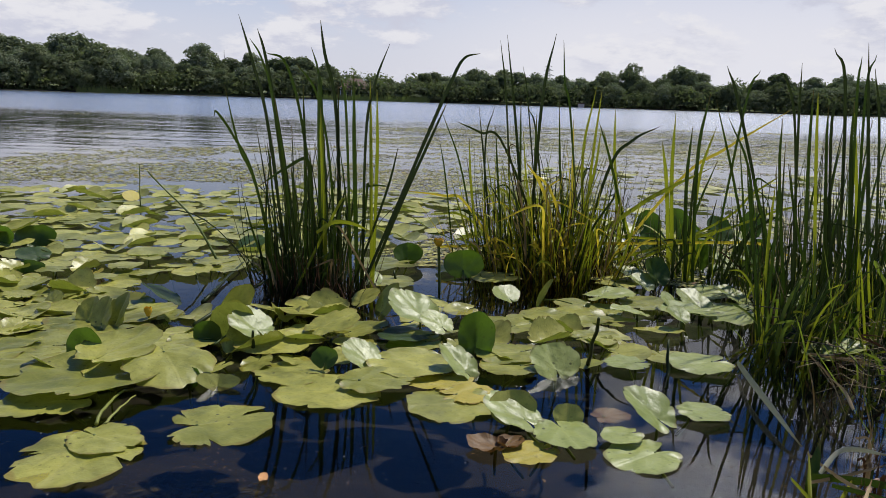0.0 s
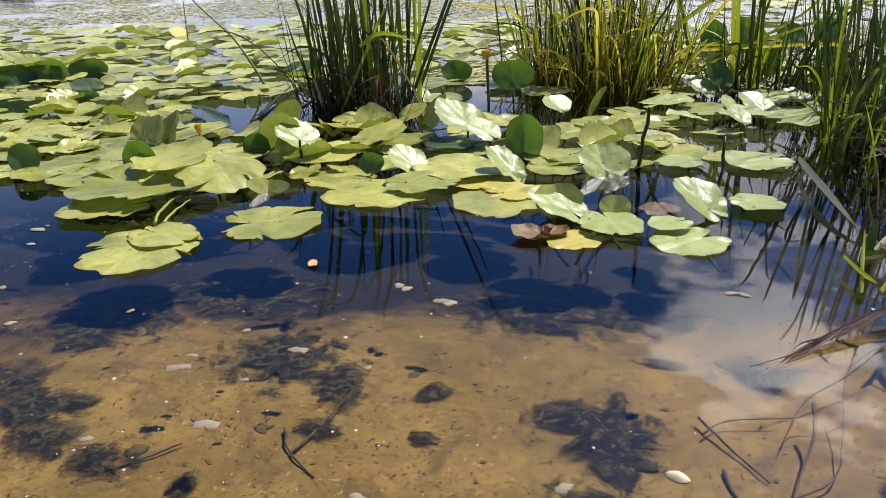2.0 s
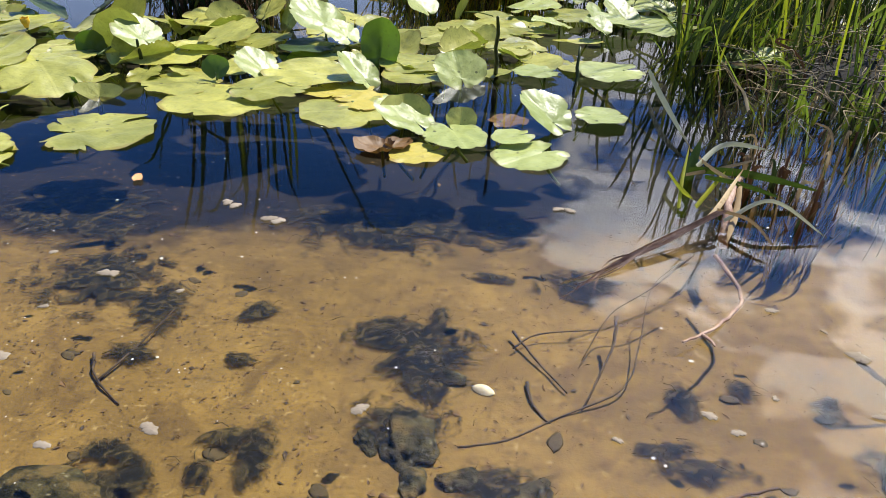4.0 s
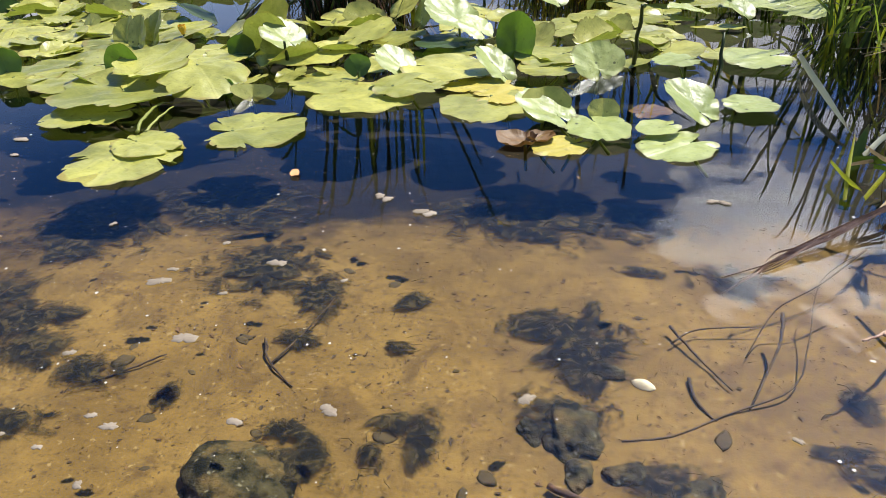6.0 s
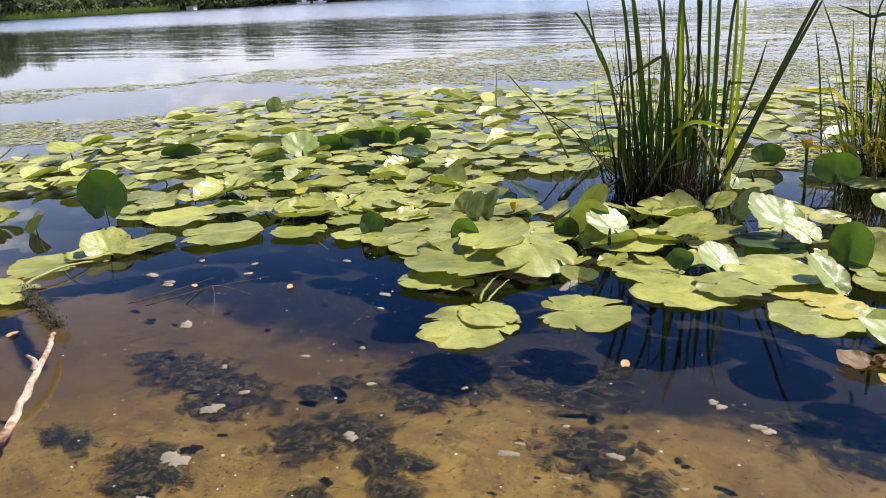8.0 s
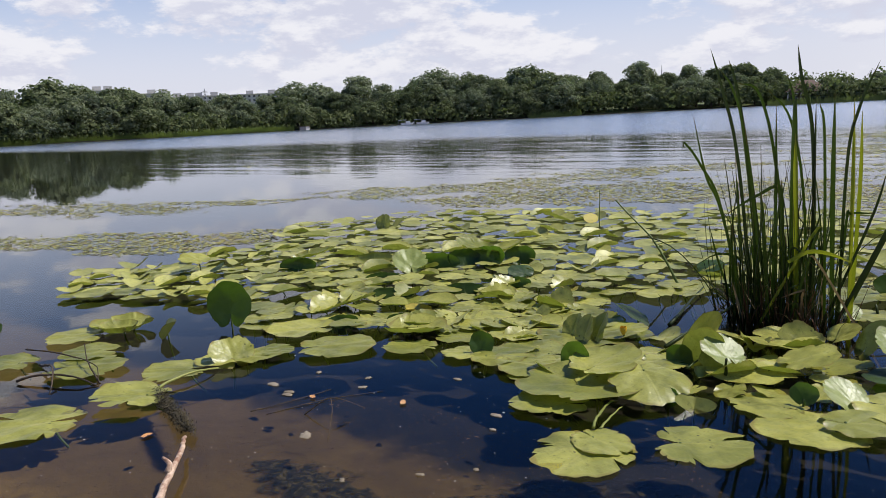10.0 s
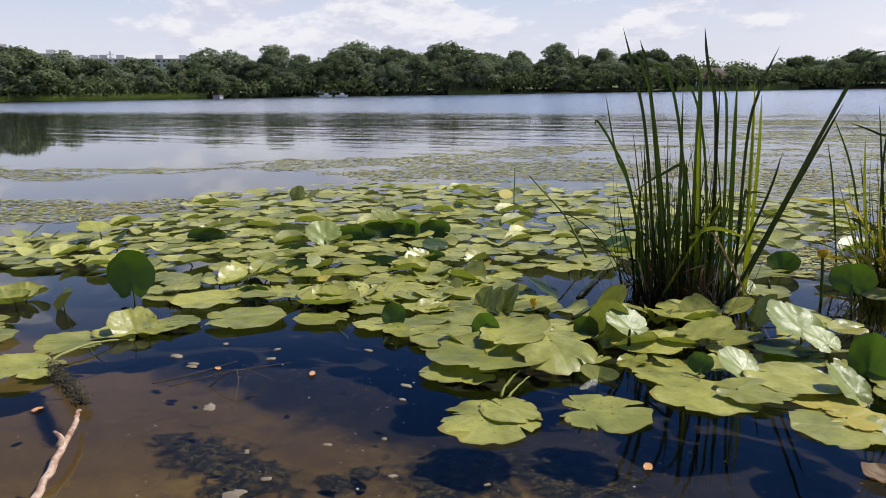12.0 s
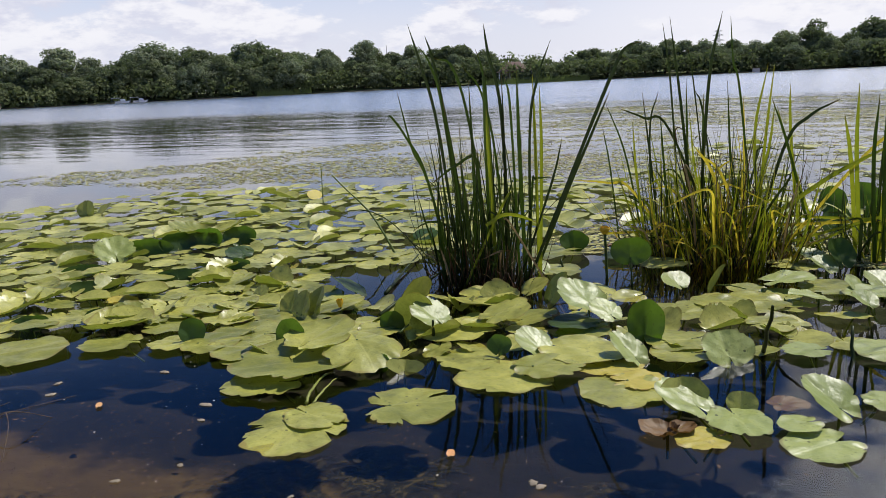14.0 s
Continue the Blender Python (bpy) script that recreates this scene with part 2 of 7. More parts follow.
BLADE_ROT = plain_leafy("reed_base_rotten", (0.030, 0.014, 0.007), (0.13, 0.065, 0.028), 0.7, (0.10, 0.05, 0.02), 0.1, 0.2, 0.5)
STALK = plain_leafy("lily_stalk_green", (0.05, 0.08, 0.02), (0.16, 0.20, 0.05), 0.4, (0.2, 0.25, 0.04), 0.1)

STALK_PALE = plain_leafy("lily_stalk_pale", (0.18, 0.20, 0.04), (0.30, 0.30, 0.08), 0.4, (0.3, 0.35, 0.05), 0.1)


def wood_material(name, dark, light, scale, rough=0.8):
    k = Nodes(name)
    pos = k.place()
    g = k.noise(scale, 6.0, 0.65, pos, 0.6)
    c = k.mix(k.rng(g, 0.35, 0.65), dark, light)
    c = k.mix(k.math("MULTIPLY", k.rng(k.noise(scale * 0.2, 3.0, 0.5, pos), 0.5, 0.65), 0.6), c, tuple(0.5 * q for q in dark))
    return k.solid(c, rough, k.bump(g, 0.6, 0.006))


BARK = wood_material("stick_bark", (0.26, 0.13, 0.075), (0.58, 0.42, 0.30), 40.0)
BARE_WOOD = wood_material("bare_wood", (0.20, 0.10, 0.06), (0.42, 0.28, 0.19), 30.0, 0.65)
SUNK_WOOD = wood_material("sunk_wood", (0.030, 0.020, 0.012), (0.10, 0.065, 0.036), 45.0)
ROOT = wood_material("root_mat", (0.05, 0.028, 0.014), (0.20, 0.11, 0.05), 60.0)
MOSS = wood_material("water_moss", (0.014, 0.011, 0.005), (0.070, 0.052, 0.018), 70.0, 0.9)
TRUNK = wood_material("tree_bark", (0.045, 0.035, 0.025), (0.12, 0.09, 0.065), 3.0, 0.9)


def straw_material():
    k = Nodes("dead_straw_mix")
    pos = k.place()
    c = k.mix(k.rng(k.island(), 0.3, 1.0), (0.040, 0.028, 0.013), (0.34, 0.25, 0.115))
    c = k.mix(k.math("MULTIPLY", k.noise(50.0, 3.0, 0.6, pos), 0.4), c, (0.05, 0.045, 0.015))
    return k.solid(c, 0.75)


STRAW = straw_material()


def shred_material():
    k = Nodes("plant_shred_mix")
    return k.solid(k.mix(k.island(), (0.045, 0.03, 0.016), (0.17, 0.095, 0.036)), 0.8)


SHRED = shred_material()


def weed_material():
    k = Nodes("sunk_weed")
    pos = k.place()
    c = k.mix(k.math("POWER", k.island(), 2.0), (0.045, 0.042, 0.030), (0.15, 0.115, 0.06))
    return k.solid(k.mix(k.math("MULTIPLY", k.noise(30.0, 4.0, 0.6, pos), 0.8), c, (0.065, 0.048, 0.022)), 0.9, None, spec=0.1)


WEED = weed_material()


def weed_mat_material():
    """A dark, slimy weed mat that frays out into single threads at its rim."""
    k = Nodes("sunk_weed_mat")
    pos = k.place()
    u, v, _ = k.split(k.coord("UV"))
    far = k.math("SQRT", k.math("ADD", k.math("MULTIPLY", u, u), k.math("MULTIPLY", v, v)))
    ragged = k.math("ADD", k.math("MULTIPLY", k.noise(15.0, 6.0, 0.64, pos, 1.0), 2.6), k.math("MULTIPLY", k.noise(70.0, 4.0, 0.7, pos, 1.5), 0.9))
    cover = k.math("MULTIPLY", k.rng(k.math("SUBTRACT", ragged, far), 0.88, 1.42), 0.9)
    c = k.mix(k.rng(k.noise(38.0, 5.0, 0.7, pos, 0.8), 0.42, 0.66), (0.014, 0.015, 0.013), (0.085, 0.068, 0.032))
    p = k.t.nodes.new("ShaderNodeBsdfDiffuse")
    k.put(p.inputs["Color"], c)
    tr = k.t.nodes.new("ShaderNodeBsdfTransparent")
    mx = k.t.nodes.new("ShaderNodeMixShader")
    k.t.links.new(cover, mx.inputs[0])
    k.t.links.new(tr.outputs[0], mx.inputs[1])
    k.t.links.new(p.outputs[0], mx.inputs[2])
    k.t.links.new(mx.outputs[0], k.out.inputs[0])
    return k.m


WEED_MAT = weed_mat_material()


def speckled(name, low, high, scale, rough, spec=0.5):
    k = Nodes(name)
    pos = k.place()
    c = k.mix(k.math("ADD", k.math("MULTIPLY", k.chance(), 0.4), k.math("MULTIPLY", k.noise(scale, 5.0, 0.65, pos), 0.7)), low, high)
    return k.solid(c, rough, k.bump(k.noise(scale * 2, 4.0, 0.6, pos), 0.3, 0.004), spec=spec)



def stone_material():
    """Stone under dark algae, with sand caught in its hollows."""
    k = Nodes("algae_stone")
    pos = k.place()
    c = k.mix(k.rng(k.noise(28.0, 6.0, 0.7, pos), 0.38, 0.62), (0.008, 0.009, 0.005), (0.070, 0.062, 0.030))
    c = k.mix(k.rng(k.noise(12.0, 5.0, 0.65, pos), 0.50, 0.62), c, (0.130, 0.095, 0.038))
    c = k.mix(k.rng(k.noise(90.0, 3.0, 0.6, pos), 0.60, 0.70), c, (0.18, 0.17, 0.12))
    return k.solid(c, 0.9, k.bump(k.noise(40.0, 5.0, 0.7, pos), 0.8, 0.01), spec=0.15)


STONE = stone_material()
# one brown for the pebbles and the painted flake shadows
PEBBLE_SHADOW = speckled("pebble_and_shadow_brown", (0.045, 0.036, 0.020), (0.120, 0.090, 0.045), 60.0, 0.9, 0.15)
FLAKE = speckled("scum_flake", (0.13, 0.10, 0.065), (0.30, 0.25, 0.185), 60.0, 0.9, 0.15)
SPECK = speckled("foam_speck", (0.30, 0.28, 0.23), (0.45, 0.42, 0.36), 60.0, 0.7)
FLOWER = speckled("flower_yellow", (0.62, 0.36, 0.02), (0.75, 0.48, 0.03), 60.0, 0.45)
FALLEN = speckled("fallen_leaf_orange", (0.50, 0.20, 0.06), (0.62, 0.36, 0.14), 50.0, 0.5)
SHELL = speckled("pale_shell", (0.60, 0.52, 0.38), (0.80, 0.74, 0.60), 60.0, 0.45)
WHITE_PAINT = speckled("white_paint", (0.72, 0.72, 0.72), (0.82, 0.82, 0.82), 0.6, 0.5)
GREY_STEEL = speckled("grey_steel", (0.18, 0.19, 0.20), (0.28, 0.29, 0.30), 0.8, 0.5)
PLASTER = speckled("pale_plaster", (0.46, 0.43, 0.40), (0.58, 0.55, 0.52), 0.15, 0.85)
ROOF = speckled("roof_brown", (0.10, 0.06, 0.045), (0.18, 0.11, 0.08), 0.8, 0.8)
HOUSE_WALL = speckled("house_timber", (0.16, 0.11, 0.08), (0.26, 0.20, 0.15), 0.8, 0.8)
DARK_GLASS = speckled("dark_glass", (0.02, 0.025, 0.03), (0.04, 0.045, 0.05), 0.5, 0.1)


def crown_material(name, low, high):
    k = Nodes(name)
    pos = k.place()
    f = k.math("ADD", k.math("MULTIPLY", k.chance(), 0.75), k.math("MULTIPLY", k.island(), 0.25))
    c = k.mix(f, low, high)
    c = k.mix(k.math("MULTIPLY", k.noise(0.35, 3.0, 0.6, pos), 0.5), c, tuple(0.6 * q for q in low))
    return k.solid(c, 0.9, None, spec=0.08, glow=0.22, through=(high[0] * 1.3, high[1] * 1.6, high[2], 1))


CROWN = crown_material("tree_leaves", (0.082, 0.098, 0.056), (0.200, 0.220, 0.112))
CROWN_GREY = crown_material("willow_leaves", (0.130, 0.148, 0.095), (0.255, 0.275, 0.165))
BUSH = crown_material("bank_bush_leaves", (0.072, 0.086, 0.042), (0.190, 0.210, 0.092))
GRASS = crown_material("bank_grass_blades", (0.15, 0.20, 0.055), (0.30, 0.33, 0.11))


def floating_weed_material():
    """Small wet leaves, some sunk and dark, some yellowing."""
    k = Nodes("floating_weed")
    pos = k.place()
    one = k.island()
    c = k.mix(k.rng(one, 0.05, 0.75), (0.045, 0.050, 0.014), (0.47, 0.44, 0.130))
    c = k.mix(k.rng(k.noise(1.1, 3.0, 0.6, pos), 0.52, 0.70, 0.0, 0.6), c, (0.42, 0.33, 0.07))
    c = k.mix(k.rng(one, 0.86, 0.96), c, (0.16, 0.075, 0.03))
    return k.solid(c, 0.55, None, spec=0.3, glow=0.12, through=(0.3, 0.36, 0.04, 1))


MAT = floating_weed_material()


def ground_material():
    k = Nodes("sand_dimmed_with_depth")
    pos = k.place()
    x, y, z = k.split(pos)
    grain = k.noise(160.0, 4.0, 0.7, pos)
    blotch = k.noise(2.6, 5.0, 0.62, pos, 0.4)
    fine = k.noise(14.0, 5.0, 0.65, pos)
    sand = k.mix(k.rng(blotch, 0.3, 0.7), (0.165, 0.104, 0.027), (0.250, 0.164, 0.047))
    sand = k.mix(k.math("MULTIPLY", k.rng(fine, 0.35, 0.7), 0.6), sand, (0.12, 0.080, 0.030))
    sand = k.mix(k.math("MULTIPLY", k.rng(grain, 0.45, 0.75), 0.30), sand, (0.33, 0.22, 0.075))
    sand = k.mix(k.math("MULTIPLY", k.rng(k.noise(40.0, 5.0, 0.72, pos), 0.56, 0.68), 0.70), sand, (0.07, 0.045, 0.02))
    sand = k.mix(k.math("MULTIPLY", k.rng(k.noise(5.5, 6.0, 0.7, pos, 0.8), 0.52, 0.66), 0.6), sand, (0.075, 0.047, 0.02))
    sand = k.mix(k.math("MULTIPLY", k.rng(k.noise(115.0, 4.0, 0.7, pos), 0.57, 0.66), 0.75), sand, (0.060, 0.038, 0.016))
    sand = k.mix(k.math("MULTIPLY", k.rng(k.noise(75.0, 3.0, 0.6, k.stretch(pos, 1.0, 1.0, 0.3)), 0.62, 0.70), 0.6), sand, (0.36, 0.27, 0.13))
    sand = k.mix(k.math("MULTIPLY", k.rng(k.noise(21.0, 6.0, 0.72, pos, 0.6), 0.55, 0.66), 0.55), sand, (0.085, 0.052, 0.020))
    # near-black bed colour standing in for light lost in deeper water
    dark_bed = k.mix(k.rng(k.noise(9.0, 6.0, 0.68, pos, 0.6), 0.36, 0.64), (0.003, 0.003, 0.003), (0.011, 0.009, 0.006))
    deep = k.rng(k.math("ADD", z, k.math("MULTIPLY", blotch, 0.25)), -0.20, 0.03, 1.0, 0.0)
    # sand browned to the left, its dimming under water put into the colour
    left_dark = k.math("MULTIPLY", k.math("MULTIPLY", k.rng(k.math("ADD", x, blotch), -1.0, 0.0, 1.0, 0.0), k.rng(k.math("ADD", k.math("ADD", y, k.rng(x, -2.0, -1.3, 0.5, 0.0)), k.math("MULTIPLY", fine, 0.2)), 1.15, 1.65)), 0.78)
    sand = k.mix(left_dark, sand, (0.062, 0.039, 0.016))
    # blackens the bed towards the leaves, so that their shadows merge
    far_dark = k.math("MULTIPLY", k.rng(k.math("ADD", k.math("ADD", y, k.math("MULTIPLY", k.rng(x, -0.6, 0.3, 0.0, 1.0), -0.22)), k.math("ADD", k.math("MULTIPLY", k.noise(3.2, 5.0, 0.65, pos), 0.55), k.math("MULTIPLY", fine, 0.15))), 2.00, 2.24), 0.985)
    c = k.mix(k.math("MAXIMUM", deep, far_dark), sand, dark_bed)
    c = k.mix(k.rng(y, 6.0, 12.0), c, dark_bed)
    grass = k.mix(fine, (0.08, 0.11, 0.03), (0.16, 0.17, 0.06))
    c = k.mix(k.rng(z, 0.10, 0.4), c, grass)
    return k.solid(c, 0.85, k.bump(k.math("ADD", k.math("MULTIPLY", grain, 0.4), k.math("MULTIPLY", fine, 2.0)), 0.3, 0.008), spec=0.2)


def water_material():
    k = Nodes("lake_water")
    pos = k.place()
    x, y, z = k.split(pos)
    far = k.rng(y, 6.0, 16.0)
    ruffled = k.rng(k.math("ADD", y, k.math("MULTIPLY", k.noise(0.12, 3.0, 0.5, k.stretch(pos, 0.25, 1.0, 1.0)), 16.0)), 28.0, 42.0)
    still = k.noise(5.0, 3.0, 0.5, pos)
    tiny = k.noise(30.0, 2.0, 0.5, pos)
    swell = k.noise(1.0, 3.0, 0.55, k.stretch(pos, 0.28, 1.5, 1.0))
    long = k.noise(1.0, 2.0, 0.5, k.stretch(pos, 0.05, 0.42, 1.0))
    near_h = k.math("ADD", k.math("MULTIPLY", still, 0.0004), k.math("MULTIPLY", tiny, 0.000008))
    far_h = k.math("ADD", k.math("MULTIPLY", swell, 0.018), k.math("ADD", k.math("MULTIPLY", long, 0.026), k.math("MULTIPLY", k.noise(1.0, 3.0, 0.6, k.stretch(pos, 1.3, 6.5, 1.0)), 0.0035)))
    chop = k.noise(1.0, 3.0, 0.6, k.stretch(pos, 1.2, 3.0, 1.0))
    h = k.math("ADD", near_h, k.math("ADD", k.math("MULTIPLY", far, far_h), k.math("MULTIPLY", ruffled, k.math("MULTIPLY", chop, 0.05))))
    n = k.bump(h, 1.0, 1.0)
    fres = k.add("ShaderNodeFresnel", IOR=1.33)
    gl = k.t.nodes.new("ShaderNodeBsdfGlossy")
    gl.inputs["Color"].default_value = (0.95, 0.97, 1.0, 1)
    k.put(gl.inputs["Roughness"], k.math("ADD", 0.004, k.math("ADD", k.math("MULTIPLY", far, 0.02), k.math("MULTIPLY", ruffled, 0.16))))
    k.t.links.new(n, gl.inputs["Normal"])
    tr = k.t.nodes.new("ShaderNodeBsdfTransparent")
    tr.inputs["Color"].default_value = (0.90, 0.88, 0.79, 1)
    mx = k.t.nodes.new("ShaderNodeMixShader")
    k.t.links.new(fres, mx.inputs[0])
    k.t.links.new(tr.outputs[0], mx.inputs[1])
    k.t.links.new(gl.outputs[0], mx.inputs[2])
    k.t.links.new(mx.outputs[0], k.out.inputs[0])
    return k.m


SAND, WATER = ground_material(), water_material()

# ---- building helpers ----


def mesh(name, verts, faces, material, uvs=None, smooth=True):
    me = bpy.data.meshes.new(name)
    me.from_pydata(verts, [], faces)
    me.materials.append(material)
    if smooth:
        me.polygons.foreach_set("use_smooth", [True] * len(me.polygons))
    if uvs is not None:
        layer = me.uv_layers.new(name="UVMap")
        idx = np.empty(len(me.loops), dtype=np.int32)
        me.loops.foreach_get("vertex_index", idx)
        layer.data.foreach_set("uv", np.asarray(uvs, dtype=np.float32)[idx].ravel())
    me.update()
    return me


def part(name, data, parent, label=""):
    ob = new(name, data)
    ob.parent = parent
    return tagged(ob, label=label)


def thing(name, place, label, category, group="", kind=""):
    ob = new(name)
    ob.empty_display_size = 0.05
    ob.location = place
    return tagged(ob, label, category, group, kind)


def joined(pieces):
    """Joins lists of (verts, faces) into one pair."""
    vs, fs = [], []
    for v, f in pieces:
        o = len(vs)
        vs.extend(v)
        fs.extend([tuple(i + o for i in q) for q in f])
    return vs, fs


def tube(points, radii, sides=7):
    """A round stem along points, closed at its ends."""
    pts = [Vector(p) for p in points]
    vs, fs = [], []
    for i, p in enumerate(pts):
        a = (pts[min(i + 1, len(pts) - 1)] - pts[max(i - 1, 0)]).normalized()
        s = a.cross(Vector((0.13, 0.31, 0.94))).normalized()
        w = a.cross(s)
        r = radii[i] if isinstance(radii, (list, tuple)) else radii
        for j in range(sides):
            g = 2 * math.pi * j / sides
            vs.append(p + (s * math.cos(g) + w * math.sin(g)) * r)
    for i in range(len(pts) - 1):
        for j in range(sides):
            k = (j + 1) % sides
            fs.append((i * sides + j, i * sides + k, (i + 1) * sides + k, (i + 1) * sides + j))
    fs.append(tuple(range(sides - 1, -1, -1)))
    fs.append(tuple((len(pts) - 1) * sides + j for j in range(sides)))
    return [tuple(v) for v in vs], fs


def smooth_path(points, n=5):
    """Points of a soft curve through the given ones."""
    p = [Vector(q) for q in points]
    p = [2 * p[0] - p[1]] + p + [2 * p[-1] - p[-2]]
    out = []
    for i in range(1, len(p) - 2):
        for k in range(n):
            t = k / n
            a, b, c, d = p[i - 1], p[i], p[i + 1], p[i + 2]
            out.append(0.5 * (2 * b + (c - a) * t + (2 * a - 5 * b + 4 * c - d) * t * t + (3 * b - a - 3 * c + d) * t ** 3))
    return out + [p[-2]]


def box(x0, y0, z0, x1, y1, z1):
    v = [(x, y, z) for z in (z0, z1) for y in (y0, y1) for x in (x0, x1)]
    return v, [(0, 2, 3, 1), (4, 5, 7, 6), (0, 1, 5, 4), (2, 6, 7, 3), (0, 4, 6, 2), (1, 3, 7, 5)]


# ---- ground, water, far bank ----
SHORE = 200.0


def bed(x, y):
    """Height of the one ground sheet: near bank, lake bed, far bank."""
    r = math.hypot(x, y)
    near = float(np.interp(y, [-60, -8, -2, 0.0, 0.35, 1.35, 2.5, 4, 10, 30], [1.2, 0.9, 0.4, 0.06, -0.07, -0.110, -0.20, -0.54, -1.4, -2.6]))
    far = float(np.interp(r, [150, SHORE - 8, SHORE, SHORE + 6, SHORE + 60], [-2.6, -0.8, 0.02, 1.0, 2.2]))
    z = max(near, far)
    h = math.hypot((x - 1.95) / 0.78, (y - 3.05) / 0.72)
    if h < 1.0:
        z = max(z, -0.16 + 0.23 * (1 - h * h) + 0.03 * noise.noise((x * 6, y * 6, 3.0)))
    if r < 12:
        z += 0.012 * noise.noise((x * 2.2, y * 2.2, 0.3)) + 0.005 * noise.noise((x * 9, y * 9, 1.3))
    return z


def graded(lo, hi, step, reach):
    inner = list(np.arange(lo, hi + step / 2, step))
    outer, d, s = [], 0.0, step
    while d < reach:
        s *= 1.13
        d += s
        outer.append(d)
    return [lo - q for q in reversed(outer)] + inner + [hi + q for q in outer]


gx, gy = graded(-3.2, 2.4, 0.06, 2500.0), graded(0.0, 3.0, 0.06, 2500.0)
gv = [(x, y, bed(x, y)) for y in gy for x in gx]
nx = len(gx)
gf = [(j * nx + i, j * nx + i + 1, (j + 1) * nx + i + 1, (j + 1) * nx + i) for j in range(len(gy) - 1) for i in range(nx - 1)]
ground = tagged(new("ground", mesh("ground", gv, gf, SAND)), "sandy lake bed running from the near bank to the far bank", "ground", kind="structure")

wx = [-230, -120, -40, -12, -4, 0, 4, 12, 40, 120, 230]
wy = [-0.6, 2, 6, 14, 40, 100, 160, 230]
wv = [(x, y, 0.0) for y in wy for x in wx]
wf = [(j * 11 + i, j * 11 + i + 1, (j + 1) * 11 + i + 1, (j + 1) * 11 + i) for j in range(7) for i in range(10)]
water = tagged(new("water", mesh("water", wv, wf, WATER)), "calm lake water, clear and shallow near the bank", "water", kind="structure")


def crown_pieces(rng, lobes, count, size):
    """Small bent leaf clumps spread over the surface of rounded lobes."""
    vs, fs = [], []
    weights = np.array([q[3] ** 2 for q in lobes])
    for i in rng.choice(len(lobes), count, p=weights / weights.sum()):
        cx, cy, cz, r = lobes[i]
        d = rng.normal(size=3)
        d /= np.linalg.norm(d)
        if d[2] < -0.5:
            d[2] *= -0.6
        c = np.array((cx, cy, cz)) + d * r * (0.72 + 0.42 * rng.random())
        a = np.cross(d, rng.normal(size=3))
        a /= np.linalg.norm(a) + 1e-6
        b = np.cross(d + 0.55 * rng.normal(size=3), a)
        b /= np.linalg.norm(b) + 1e-6
        s = size * (0.55 + 0.9 * rng.random())
        o = len(vs)
        for u, v, w in ((-1, -0.1, 0), (0.1, -0.8, 0.3), (1, 0.1, 0), (-0.1, 0.9, -0.2)):
            vs.append(tuple(c + (a * u + b * v) * s * (0.8 + 0.4 * rng.random()) + d * w * s))
        fs.append((o, o + 1, o + 2, o + 3))
    return vs, fs


def make_tree(seed, tall, wide, material, label):
    rng = np.random.default_rng(seed)
    t = thing("tree", (0, 0, 0), label, "tree", "trees on the far bank")
    limbs = [tube([(0, 0, -0.5), (0.1, 0, tall * 0.25), (0.2, 0.1, tall * 0.6)], [0.28, 0.22, 0.08], 6)]
    lobes = []
    for i in range(36):
        g, h = rng.random() * 6.283, 0.14 + 0.72 * rng.random()
        rad = wide * (0.22 + 0.24 * rng.random()) * (1.1 - 0.55 * abs(h - 0.45))
        out = wide * 0.5 * math.sin(min(1.0, (1.08 - h) * 1.25) * 1.57) * rng.random() ** 0.5
        c = (out * math.cos(g), out * math.sin(g), tall * h)
        lobes.append((*c, rad * rng.uniform(0.34, 0.66)))
        if i % 2 == 0:
            limbs.append(tube([(0.1, 0, tall * h * 0.45), (c[0] * 0.5, c[1] * 0.5, tall * h * 0.75), c], [0.1, 0.07, 0.03], 5))
    lobes.append((0, 0, tall * 0.86, wide * 0.2))
    part("trunk", mesh("trunk", *joined(limbs), TRUNK), t)
    part("crown", mesh("crown", *crown_pieces(rng, lobes, 6500, 0.21), material, smooth=False), t)
    return t


def far_point(az, r):
    a = radians(az)
    return r * math.sin(a), r * math.cos(a)


TREE_KINDS = [(11, 10.5, 7.5, CROWN, "dark green broadleaf tree on the far bank"), (12, 13, 9, CROWN, "tall dark green tree on the far bank"),
              (13, 8.5, 7, CROWN, "low rounded green tree on the far bank"), (14, 11, 9, CROWN_GREY, "grey-green willow on the far bank"),
              (15, 9, 5.5, CROWN, "slim dark green tree on the far bank"), (16, 12, 8, CROWN_GREY, "tall grey-green willow on the far bank")]
kinds = [make_tree(*k) for k in TREE_KINDS]
rt = random.Random(5)
first = [False] * len(kinds)
